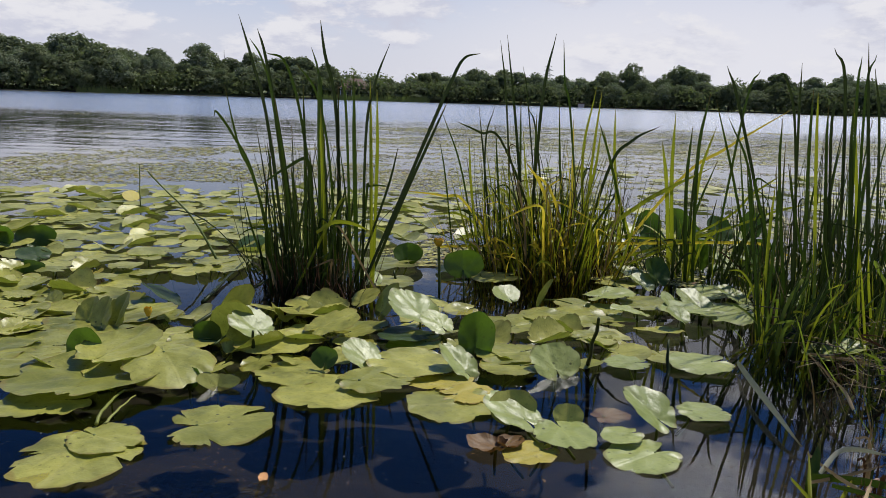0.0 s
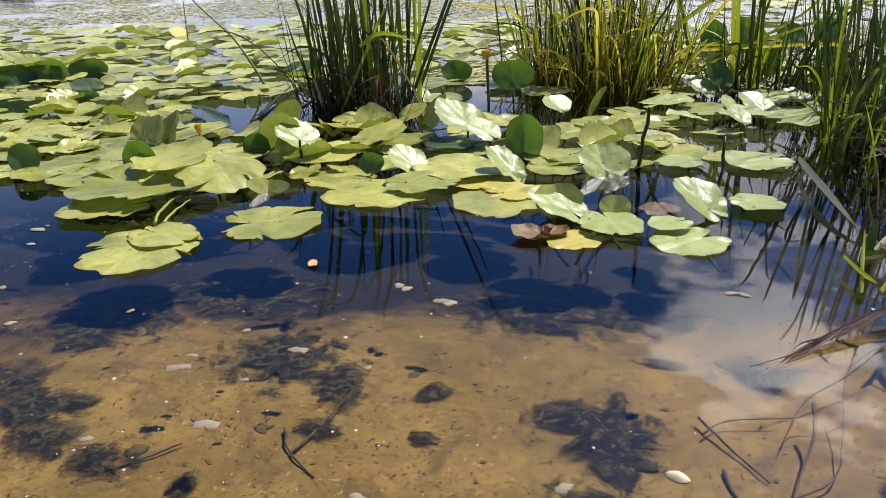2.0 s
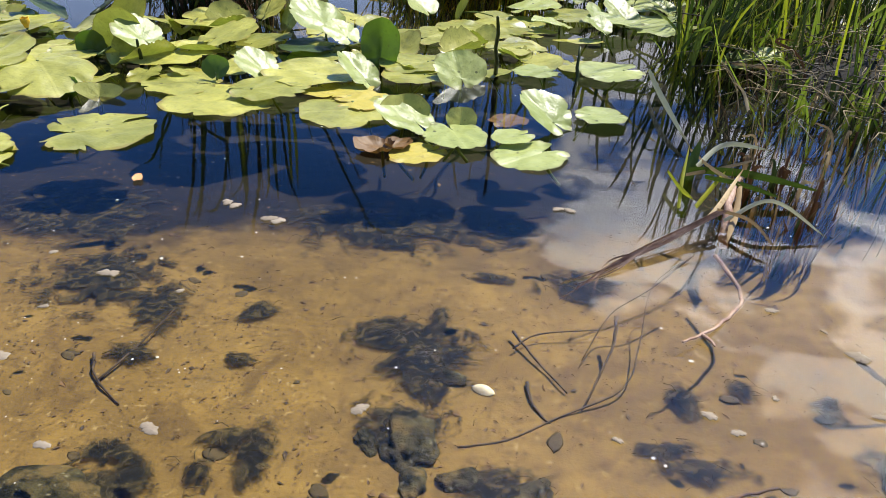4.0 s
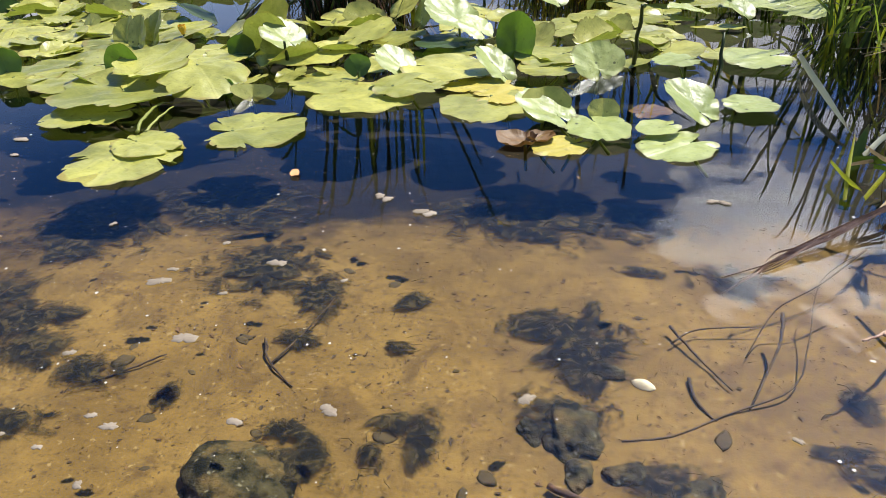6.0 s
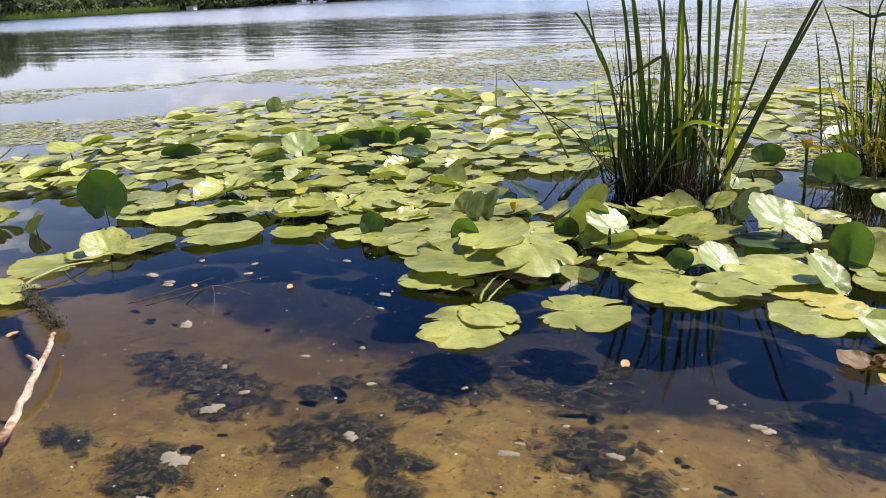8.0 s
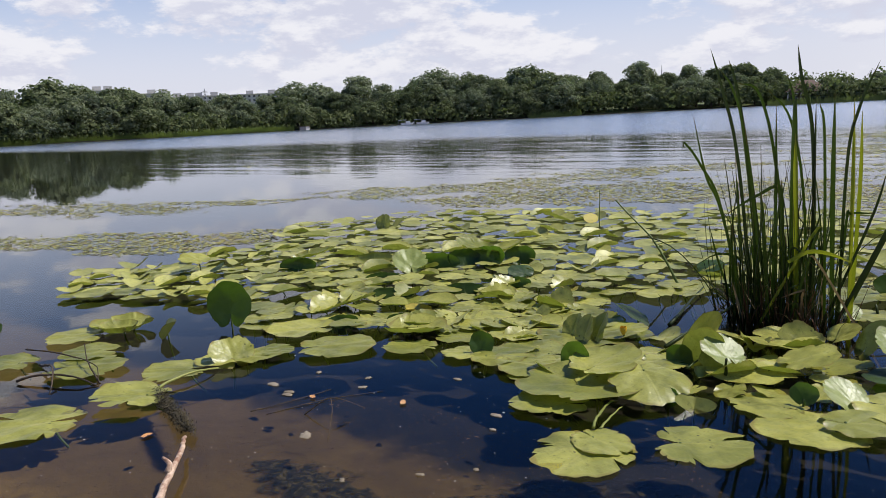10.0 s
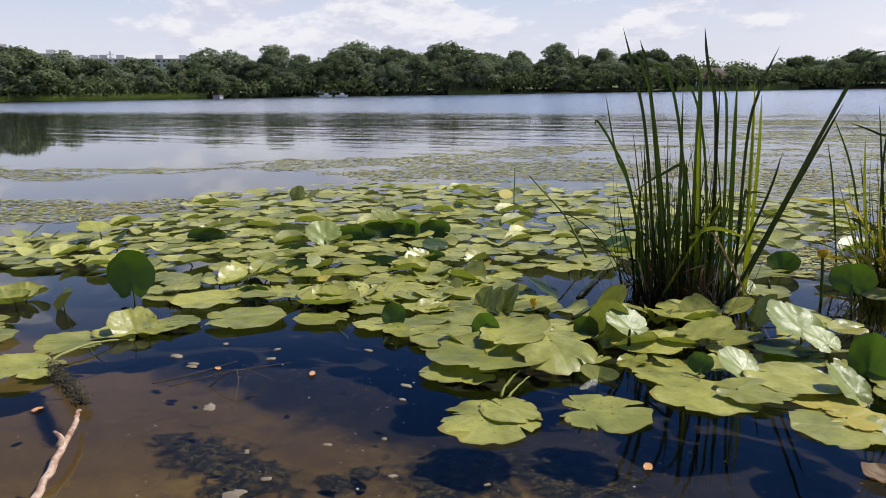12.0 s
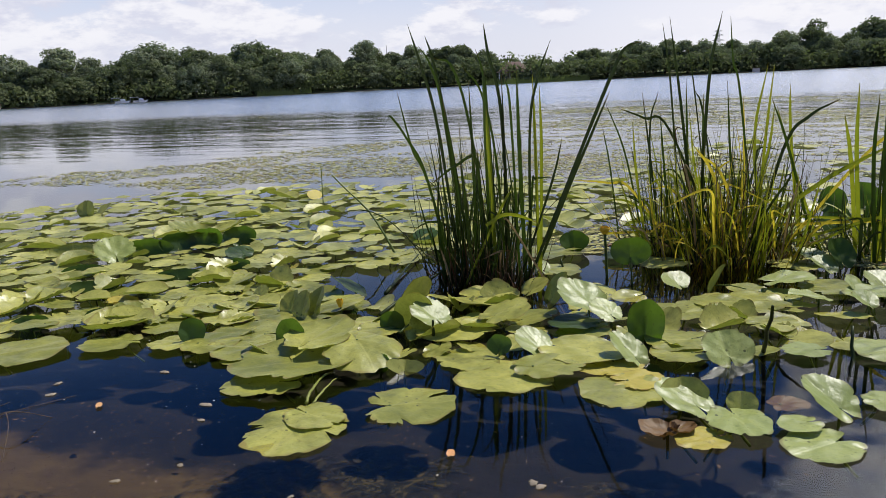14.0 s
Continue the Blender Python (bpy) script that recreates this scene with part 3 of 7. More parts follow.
# the height of the tree line over the bank, by azimuth
LINE_AZ = [-75, -68, -63, -60, -55, -50, -44, -38, -32, -26, -20, -16, -13, -10, -6, -2, 3, 8, 12, 18, 26, 40]
LINE_H = [10.5, 12.5, 14, 9.5, 9, 10.5, 12, 13, 13, 11, 9.5, 9, 5, 5, 8, 9, 9, 10.2, 8.6, 8.4, 7.5, 7]
az = -76.0
while az < 44:
    for row in (0, 1):
        want = float(np.interp(az, LINE_AZ, LINE_H)) * (0.72, 1.0)[row] * rt.uniform(0.62, 1.2)
        k = rt.randrange(len(kinds))
        s = want / TREE_KINDS[k][1]
        r = SHORE + (5, 14)[row] + rt.uniform(-1.5, 2.5)
        px, py = far_point(az + rt.uniform(-0.5, 0.5), r)
        m = pose(px, py, bed(px, py) - 0.1, 0, 0, rt.uniform(0, 360))
        ob = kinds[k] if not first[k] else copy_thing(kinds[k], m)
        first[k] = True
        ob.matrix_basis = m
        ob.scale = (max(s, 0.62) * rt.uniform(1.0, 1.5), max(s, 0.62) * rt.uniform(1.0, 1.5), s)
    az += rt.uniform(0.65, 1.1)

# shrubs and a fringe of bank grass along the far waterline
rs = np.random.default_rng(21)
lobes = []
for a in np.arange(-76, 44, 0.33):
    px, py = far_point(a + rs.normal() * 0.1, SHORE + 1.5 + rs.random() * 2.5)
    lobes.append((px, py, 0.9 + rs.random() * 2.8, 1.4 + rs.random() * 1.7))
for a in np.arange(-76, 44, 0.45):
    px, py = far_point(a + rs.normal() * 0.1, SHORE + 17 + rs.random() * 6)
    lobes.append((px, py, 2.5 + rs.random() * 3.0, 2.0 + rs.random() * 1.6))
tagged(new("bank_shrubs", mesh("bank_shrubs", *crown_pieces(rs, lobes, 84000, 0.32), BUSH, smooth=False)), "dense green shrubs overhanging the far waterline", "shrubs", kind="stuff")
gvs, gfs = [], []
for a in list(np.arange(-72, -51, 0.012)) + list(np.arange(-33, -29, 0.02)) + list(np.arange(-16, -8, 0.02)):
    px, py = far_point(a, SHORE - 0.6 + rs.random() * 1.4)
    h, w, o = 0.9 + rs.random() * 1.1, 0.12 + rs.random() * 0.12, len(gvs)
    gvs += [(px - w, py, -0.05), (px + w, py, -0.05), (px + rs.normal() * 0.15, py, h)]
    gfs.append((o, o + 1, o + 2))
tagged(new("bank_grass", mesh("bank_grass", gvs, gfs, GRASS, smooth=False)), "pale green grass fringe along the far waterline", "grass", kind="stuff")


def lattice_tower(name, az, r, tall, base, label, arms):
    """A steel lattice tower: four legs with cross braces, and arms."""
    px, py = far_point(az, r)
    t = thing(name, (px, py, bed(px, py) - 0.1), label, "tower")
    t.rotation_euler[2] = radians(-az + 25)
    tip = base * 0.08
    for sx, sy in ((1, 1), (1, -1), (-1, -1), (-1, 1)):
        part("leg", mesh("leg", *tube([(sx * base, sy * base, 0), (sx * tip, sy * tip, tall)], 0.07, 5), GREY_STEEL), t)
    br = []
    n = 9
    for i in range(n):
        z0, z1 = tall * i / n, tall * (i + 1) / n
        w0, w1 = base + (tip - base) * i / n, base + (tip - base) * (i + 1) / n
        for a, b in (((-w0, -w0, z0), (w1, -w1, z1)), ((w0, -w0, z0), (w1, w1, z1)), ((w0, w0, z0), (-w1, w1, z1)), ((-w0, w0, z0), (-w1, -w1, z1))):
            br.append(tube([a, b], 0.045, 4))
    part("brace", mesh("brace", *joined(br), GREY_STEEL), t)
    for z, half in arms:
        part("arm", mesh("arm", *joined([tube([(-half, 0, z), (0, 0, z + 0.7), (half, 0, z)], [0.07, 0.14, 0.07], 4), tube([(-half, 0, z), (half, 0, z)], 0.08, 4)]), GREY_STEEL), t)


lattice_tower("power_pylon", 1.0, 330, 15, 1.6, "grey steel power pylon behind the far trees", [(10.6, 2.7), (12.6, 2.2), (14.2, 1.6)])
lattice_tower("power_pylon", 11.6, 330, 14, 1.6, "grey steel power pylon behind the far trees", [(9.8, 2.7), (11.8, 2.2), (13.2, 1.6)])
lattice_tower("power_pylon", -57.2, 420, 21.5, 1.8, "grey steel power pylon behind the far trees", [(15, 3.6), (17.6, 2.8), (19.6, 2)])
lattice_tower("radio_mast", -23.2, 400, 20, 0.4, "thin red and white radio mast behind trees", [])


def apartment_block(az, r, wide, tall):
    """A long flat-roofed block: wall, roof edge, roof huts and rows of windows."""
    px, py = far_point(az, r)
    t = thing("apartment_block", (px, py, 1.5), "pale concrete apartment block behind the far trees", "building", "blocks behind the trees")
    t.rotation_euler[2] = radians(-az)
    part("wall", mesh("wall", *box(-wide / 2, -6, 0, wide / 2, 6, tall), PLASTER, smooth=False), t)
    part("roof", mesh("roof", *joined([box(-wide / 2 - 0.4, -6.4, tall, wide / 2 + 0.4, 6.4, tall + 0.5)] + [box(q * wide, -2, tall + 0.5, q * wide + 5, 3, tall + 3) for q in (-0.35, 0.05, 0.3)]), PLASTER, smooth=False), t)
    pane = mesh("window", *box(-0.8, -0.05, 0, 0.8, 0.05, 1.5), DARK_GLASS, smooth=False)
    storeys, n = int(tall // 3), int(wide // 3.4)
    for s in range(max(0, storeys - 3), storeys):
        for i in range(n):
            w = part("window", pane, t)
            w.location = (-wide / 2 + 2 + i * 3.4, -6.02, s * 3 + 1.1)


apartment_block(-61.3, 520, 30, 25)
apartment_block(-64.8, 520, 26, 28)
apartment_block(-54.6, 560, 62, 24)
apartment_block(-58.6, 560, 22, 24)
apartment_block(-8.0, 520, 22, 9)


def bank_house(az, r):
    """A timber lakeside house with a hipped roof, porch posts and windows."""
    px, py = far_point(az, r)
    t = thing("lake_house", (px, py, 0.55), "dark timber lake house with a brown hipped roof", "house")
    t.rotation_euler[2] = radians(-az + 8)
    part("wall", mesh("wall", *box(-4, -2.5, 0, 4, 2.5, 2.6), HOUSE_WALL, smooth=False), t)
    v = [(-5, -3.6, 2.5), (5, -3.6, 2.5), (5, 3.6, 2.5), (-5, 3.6, 2.5), (-1.6, 0, 5.2), (1.6, 0, 5.2)]
    part("roof", mesh("roof", v, [(0, 1, 5, 4), (1, 2, 5), (2, 3, 4, 5), (3, 0, 4), (3, 2, 1, 0)], ROOF, smooth=False), t)
    for x in (-4.4, -1.5, 1.5, 4.4):
        part("post", mesh("post", *box(x - 0.1, -3.3, -0.6, x + 0.1, -3.1, 2.5), WHITE_PAINT, smooth=False), t)
    for x in (-2.8, 0.0, 2.8):
        w = part("window", mesh("window", *box(x - 0.6, -2.56, 0.9, x + 0.6, -2.5, 2.0), DARK_GLASS, smooth=False), t)
        part("frame", mesh("frame", *joined([box(x - 0.7, -2.6, 0.8, x + 0.7, -2.52, 0.9), box(x - 0.7, -2.6, 2.0, x + 0.7, -2.52, 2.1)]), WHITE_PAINT, smooth=False), w)


bank_house(-13.6, SHORE + 5)
px, py = far_point(-11.9, SHORE + 12)
t = thing("brick_house", (px, py, 0.9), "grey plastered house with a brown gable roof", "house")
t.rotation_euler[2] = radians(12)
t.scale = (0.6, 0.6, 0.6)
part("wall", mesh("wall", *box(-4.5, -3, 0, 4.5, 3, 3.6), PLASTER, smooth=False), t)
part("roof", mesh("roof", [(-5, -3.6, 3.5), (5, -3.6, 3.5), (5, 3.6, 3.5), (-5, 3.6, 3.5), (-5, 0, 5.8), (5, 0, 5.8)], [(0, 1, 5, 4), (2, 3, 4, 5), (0, 4, 3), (1, 2, 5), (3, 2, 1, 0)], ROOF, smooth=False), t)
for x in (-2.6, 0.2, 2.8):
    part("window", mesh("window", *box(x - 0.6, -3.06, 1.2, x + 0.6, -3.0, 2.6), DARK_GLASS, smooth=False), t)


def moored_boat(az, r):
    """A small white cabin boat with a canopy on posts."""
    px, py = far_point(az, r)
    t = thing("moored_boat", (px, py, 0), "white cabin boat with a canopy moored at the far bank", "boat")
    t.rotation_euler[2] = radians(-az)
    v = [(-2.6, -0.9, 0.75), (2.2, -0.9, 0.75), (3.2, 0, 0.9), (2.2, 0.9, 0.75), (-2.6, 0.9, 0.75), (-2.3, -0.6, -0.25), (1.8, -0.6, -0.25), (2.5, 0, -0.2), (1.8, 0.6, -0.25), (-2.3, 0.6, -0.25)]
    part("hull", mesh("hull", v, [(0, 1, 6, 5), (1, 2, 7, 6), (2, 3, 8, 7), (3, 4, 9, 8), (4, 0, 5, 9), (5, 6, 7, 8, 9), (4, 3, 2, 1, 0)], WHITE_PAINT, smooth=False), t)
    part("cabin", mesh("cabin", *box(-0.3, -0.7, 0.75, 1.5, 0.7, 1.55), WHITE_PAINT, smooth=False), t)
    part("canopy", mesh("canopy", *box(-3.6, -1.0, 1.95, -0.2, 1.0, 2.1), WHITE_PAINT, smooth=False), t)
    t.scale = (0.62, 0.62, 0.62)
    for x in (-3.4, -0.5):
        for y in (-0.85, 0.85):
            part("post", mesh("post", *tube([(x, y, 0.0), (x, y, 2.0)], 0.06, 6), GREY_STEEL), t)


moored_boat(-42.4, SHORE - 3)
moored_boat(-41.2, SHORE - 1.5)
for az_, w_ in ((-50.2, 2.6), (3.6, 1.6)):
    px, py = far_point(az_, SHORE - 1)
    t = thing("jetty_box", (px, py, 0.0), "small pale hut at the far waterline", "hut")
    part("wall", mesh("wall", *box(-w_ / 2, -0.6, -0.2, w_ / 2, 0.6, 0.9), PLASTER, smooth=False), t)
    part("roof", mesh("roof", *box(-w_ / 2 - 0.15, -0.8, 0.9, w_ / 2 + 0.15, 0.8, 1.05), ROOF, smooth=False), t)

# ---- water plants ----


def leaf_shape(seed, length, width, fold=0.0, cup=0.0, wave=0.02, ragged=0.0, bend=0.0, rings=6, seg=40, notch=0.16, lift=0.0):
    """A water-lily leaf: an oval blade with a cleft at its stalk, folded along the midrib, cupped, waved and torn as asked.
    fold: rise of the sides per metre from the midrib; bend: curl of the tip; lift: one side turned up."""
    rng = random.Random(seed)
    seg = seg * 3 if ragged and seg >= 30 else seg
    p1, p2, p3 = (rng.uniform(0, 6.28) for _ in range(3))
    a, b, q = width / 2, length / 2, -0.22 * length
    vs, fs, uvs = [], [], []
    tears = [(rng.uniform(-2.8, 2.8), rng.uniform(0.03, 0.10), rng.uniform(0.2, 1.0) ** 1.5) for _ in range(11)]
    for i in range(rings + 1):
        f = i / rings
        for j in range(seg + 1):
            g = (-1 + 2 * j / seg) * (math.pi - notch)
            dx, dy = math.sin(g), math.cos(g)
            # distance from the stalk point to the oval
            A, B, C = (dx / a) ** 2 + (dy / b) ** 2, 2 * q * dy / b ** 2, (q / b) ** 2 - 1
            r = (-B + math.sqrt(B * B - 4 * A * C)) / (2 * A)
            left = (math.pi - notch) - abs(g)
            r *= 1 - 0.22 * math.exp(-(left / 0.16) ** 2) + 0.10 * math.exp(-((left - 0.45) / 0.3) ** 2)
            r *= 1 + 0.025 * math.sin(5 * g + p1) + 0.018 * math.sin(11 * g + p2)
            if ragged and f > 0.3:
                for tg, tw, td in tears:
                    r *= 1 - ragged * td * max(0.0, 1 - abs(g - tg) / tw) * f ** 3
                r *= 1 + ragged * 0.13 * (noise.noise((g * 3.1, seed * 1.7, 0.0)) + 0.6 * noise.noise((g * 9.0, seed * 2.3, 5.0))) * f
            x, y = dx * r * f, dy * r * f + q
            rel = f * f
            z = fold * abs(x) + cup * rel * rel * length * 0.5
            z += wave * rel * (math.sin(3 * g + p3) + 0.6 * math.sin(7 * g + p1)) * length * 0.5
            z += 0.010 * length * math.sin(x * 17 / length + p2) * math.sin(y * 13 / length + p1) + 0.005 * length * math.sin(x * 31 / length + p3)
            z += bend * max(0.0, y) ** 2 / length
            if lift:
                z += abs(lift) * max(0.0, math.copysign(x, lift)) ** 1.5 / width ** 0.5
            vs.append((x, y, z))
            uvs.append((x / width, y / length))
    n = seg + 1
    for i in range(rings):
        for j in range(seg):
            if i == 0:
                fs.append((j, n + j, n + j + 1))
            else:
                fs.append((i * n + j, (i + 1) * n + j, (i + 1) * n + j + 1, i * n + j + 1))
    return vs, fs, uvs


PADS = "floating lily leaves"
lily_count = [0]


def lily(x, y, z, length, width, heading, rise=0.0, roll=0.0, mat=None, label="green water-lily leaf floating flat on the lake", stalk=0.0, **shape):
    """One lily leaf at its stalk point; heading: where its tip points, degrees from east; rise: how far the tip is lifted; stalk: length of a stalk that shows."""
    lily_count[0] += 1
    if mat is PAD_DARK and width > 1.8 * length:
        length *= 1.5
    if rise < 12 and not shape.get("ragged"):
        z += 0.014
    if mat is PAD_DARK and rise > 40:
        shape = {"bend": 0.5, "lift": 0.4 if lily_count[0] % 2 else -0.4, **shape}
    if mat in (None, PAD_GLOSS) and length > 0.13:
        shape = {"ragged": 0.16, **shape}
    t = thing("lily_leaf", (x, y, z), label, "lily leaf", PADS)
    shape["wave"] = 0.6 * shape.get("wave", 0.02)
    v, f, uv = leaf_shape(lily_count[0] * 7 + 3, length, width, **shape)
    b = part("blade", mesh("blade", v, f, mat or PAD, uv), t)
    turn = Matrix.Rotation(radians(heading - 90), 4, "Z") @ Matrix.Rotation(radians(rise), 4, "X") @ Matrix.Rotation(radians(roll), 4, "Y")
    b.matrix_basis = turn @ Matrix.Translation((0, 0.22 * length, 0))
    down = max(0.10, stalk)
    rr = random.Random(lily_count[0])
    dx, dy = rr.uniform(-0.06, 0.06), rr.uniform(0.0, 0.08)
    part("stalk", mesh("stalk", *tube(smooth_path([(0, 0, 0.0), (dx * 0.3, dy * 0.3, -down * 0.5), (dx, dy, -down)], 3), 0.0045, 6), STALK), t)
    return t


def blade_mesh(name, base, tip, width, material, sag=0.0, side=0.0, fold=0.35, seg=10, twist=0.0):
    """A long tapered reed blade with a keel, from base to tip; sag: how far its middle is off the straight line, side: sideways."""
    b, e = Vector(base), Vector(tip)
    run = e - b
    across = Vector((run.y, -run.x, 0))
    across = across.normalized() if across.length > 1e-4 else Vector((1, 0, 0))
    flat = Vector((math.cos(twist), math.sin(twist), 0))
    mid = (b + e) / 2 + Vector((0, 0, sag)) + across * side
    vs, fs, uvs = [], [], []
    for i in range(seg + 1):
        t = i / seg
        p = b * (1 - t) ** 2 + mid * 2 * t * (1 - t) + e * t * t
        d = (mid - b) * (2 - 2 * t) + (e - mid) * 2 * t
        s = d.cross(flat).normalized() if d.cross(flat).length > 1e-4 else flat
        n = s.cross(d).normalized()
        w = width * 0.5 * (0.75 + 0.25 * min(1, t * 6)) * (1 - max(0.0, (t - 0.5) / 0.5) ** 2.2) + 0.0008
        vs += [tuple(p - s * w + n * w * fold), tuple(p), tuple(p + s * w + n * w * fold)]
        uvs += [(0, t), (0.5, t), (1, t)]
    for i in range(seg):
        o = i * 3
        fs += [(o, o + 1, o + 4, o + 3), (o + 1, o + 2, o + 5, o + 4)]
    return mesh(name, vs, fs, material, uvs)


def path_mesh(name, points, width, material, fold=0.35, twist=0.0, thin=0.5):
    """A long blade along a soft curve through the given points."""
    pts = smooth_path(points, 6)
    flat = Vector((math.cos(twist), math.sin(twist), 0.15))
    vs, fs, uvs, n = [], [], [], len(pts)
    for i, p in enumerate(pts):
        t = i / (n - 1)
        d = pts[min(i + 1, n - 1)] - pts[max(i - 1, 0)]
        view = Vector((0.0, 1.0, 0.0)) + flat * 0.45
        s = d.cross(view)
        s = s.normalized() if s.length > 1e-5 else flat
        u = s.cross(d).normalized()
        w = width * 0.5 * (0.8 + 0.2 * min(1, t * 6)) * (1 - max(0.0, (t - thin) / (1 - thin)) ** 2.0) + 0.0008
        vs += [tuple(p - s * w + u * w * fold), tuple(p), tuple(p + s * w + u * w * fold)]
        uvs += [(0, t), (0.5, t), (1, t)]
    for i in range(n - 1):
        o = i * 3
        fs += [(o, o + 1, o + 4, o + 3), (o + 1, o + 2, o + 5, o + 4)]
    return mesh(name, vs, fs, material, uvs)


class Clump:
    """A clump of reeds: one thing, each blade a part."""

    def __init__(self, x, y, label, seed):
        self.t = thing("reed_clump", (x, y, -0.25), label, "reeds", "reed clumps in the shallow water")
        self.o = Vector((x, y, -0.25))
        self.rng = random.Random(seed)

    def blade(self, base, tip, width=0.02, mat=None, sag=0.0, side=0.0, label="", seg=10):
        r = self.rng
        me = blade_mesh("blade", Vector(base) - self.o, Vector(tip) - self.o, width, mat or BLADE, sag, side, r.uniform(0.15, 0.5), seg, r.uniform(-0.7, 0.7))
        part("blade", me, self.t, label)

    def arc(self, points, width=0.03, mat=None):
        r = self.rng
        part("blade", path_mesh("blade", [Vector(q) - self.o for q in points], width * 0.85, mat or BLADE, r.uniform(0.2, 0.5), r.uniform(-0.8, 0.8)), self.t)

    def tuft(self, n, rx, ry, low, high, lean, mats, width=(0.012, 0.024), cx=0.0, cy=0.0, droop=0.25, tilt=(0.0, 0.0)):
        """n blades that spread from an oval patch, most upright, some drooping."""
        r = self.rng
        for _ in range(n):
            g, q = r.uniform(0, 6.283), math.sqrt(r.random())
            bx, by = self.o.x + cx + rx * q * math.cos(g), self.o.y + cy + ry * q * math.sin(g)
            h = r.uniform(low, high) * (1 - 0.25 * q)
            a = tilt[0] + r.gauss(0, 1) * lean + math.cos(g) * q * lean
            c = tilt[1] + r.gauss(0, 1) * lean + math.sin(g) * q * lean
            m = r.choice(mats)
            if r.random() < droop:
                reach = h * r.uniform(0.35, 0.8)
                gg = r.uniform(0, 6.283)
                tip = (bx + reach * math.cos(gg), by + reach * math.sin(gg), h * r.uniform(0.15, 0.6))
                self.blade((bx, by, -0.2), tip, r.uniform(*width), m, h * r.uniform(0.35, 0.6), r.uniform(-0.05, 0.05))
            elif r.random() < 0.12:
                k = r.uniform(0.6, 0.85)
                gg, ln = r.uniform(0, 6.283), h * (1 - k) * r.uniform(0.7, 1.2)
                top = Vector((bx + a * h * k, by + c * h * k, h * k))
                self.arc([(bx, by, -0.2), (bx + a * h * 0.3, by + c * h * 0.3, h * 0.4), top, top + Vector((ln * math.cos(gg), ln * math.sin(gg), ln * r.uniform(-0.5, 0.3)))], r.uniform(*width), m)
            else:
                self.blade((bx, by, -0.2), (bx + a * h, by + c * h, h), r.uniform(*width), m, 0.0, r.gauss(0, 0.09) * h)


# ---- lily leaves by the bank ----
lily(-0.852, 1.945, 0.005, 0.321, 0.299, 270, ragged=0.6, wave=0.04, label='yellow-green lily leaf with torn lobed edges')
lily(-0.872, 1.967, 0.012, 0.195, 0.176, 341, ragged=0.3, wave=0.05, label='yellow-green lily leaf with torn lobed edges')
lily(-0.643, 2.086, 0.005, 0.297, 0.269, 21, ragged=0.5, wave=0.04, notch=0.45, label='yellow-green lily leaf with torn lobed edges')
lily(-1.018, 2.339, 0.012, 0.444, 0.402, 211, wave=0.05, lift=0.25)
lily(-1.07, 2.147, 0.004, 0.286, 0.221, 201, wave=0.055)
lily(-1.099, 2.403, 0.05, 0.277, 0.267, 72, rise=8, wave=0.06, cup=0.1, label='lily leaf raised at an angle above the water')
lily(-0.921, 2.442, 0.06, 0.294, 0.283, 312, rise=-8, wave=0.07, cup=-0.12, label='lily leaf raised at an angle above the water')
lily(-0.708, 2.367, 0, 0.056, 0.133, 101, mat=PAD, fold=0.5, roll=12, wave=0.07, label='curled lily leaf turned up from the water', stalk=0.15, rise=52)
lily(-0.801, 2.368, 0, 0.047, 0.107, 81, mat=PAD_DARK, fold=0.3, wave=0.07, label='curled lily leaf turned up from the water', stalk=0.15, rise=58)
lily(-0.466, 2.52, 0.005, 0.244, 0.234, 182, ragged=0.2, wave=0.055)
lily(-0.288, 2.409, 0.005, 0.328, 0.283, 196, wave=0.03, ragged=0.15)
lily(-0.273, 2.458, 0.007, 0.24, 0.217, 21, wave=0.04)
lily(-0.416, 2.561, 0.03, 0.049, 0.095, 82, mat=PAD_DARK, wave=0.07, label='curled lily leaf turned up from the water', stalk=0.15, rise=60)
lily(-0.201, 2.657, 0.008, 0.315, 0.285, 352, wave=0.055)
lily(-0.286, 2.627, 0.02, 0.153, 0.151, 150, mat=PAD_GLOSS, fold=0.12, wave=0.07, label='wet lily leaf shining in the sun', stalk=0.15, rise=30)
lily(-0.725, 2.754, 0.06, 0.17, 0.175, 154, mat=PAD_GLOSS, fold=0.12, wave=0.07, label='wet lily leaf shining in the sun', stalk=0.18, rise=32)
lily(-0.712, 3.174, 0.012, 0.312, 0.282, 343, lift=0.3, wave=0.055)
lily(-0.593, 2.798, 0.008, 0.316, 0.286, 202, wave=0.055)
lily(-0.518, 2.878, 0.05, 0.22, 0.199, 43, rise=14, wave=0.055, label='lily leaf raised at an angle above the water')
lily(-0.907, 2.738, 0.02, 0.095, 0.108, 92, mat=PAD_DARK, fold=0.2, wave=0.07, label='dark green lily leaf standing up on its stalk', stalk=0.15, rise=75)
lily(-0.923, 2.722, 0.008, 0.249, 0.223, 192, wave=0.055)
lily(-0.922, 2.968, 0.012, 0.207, 0.187, 163, wave=0.055)
lily(-1.317, 2.826, 0.03, 0.165, 0.12, 63, fold=0.3, wave=0.07, label='dark green lily leaf standing up on its stalk', stalk=0.15, rise=60)
lily(-1.36, 2.801, 0.03, 0.15, 0.10, 73, fold=0.3, wave=0.07, label='dark green lily leaf standing up on its stalk', stalk=0.15, rise=65)
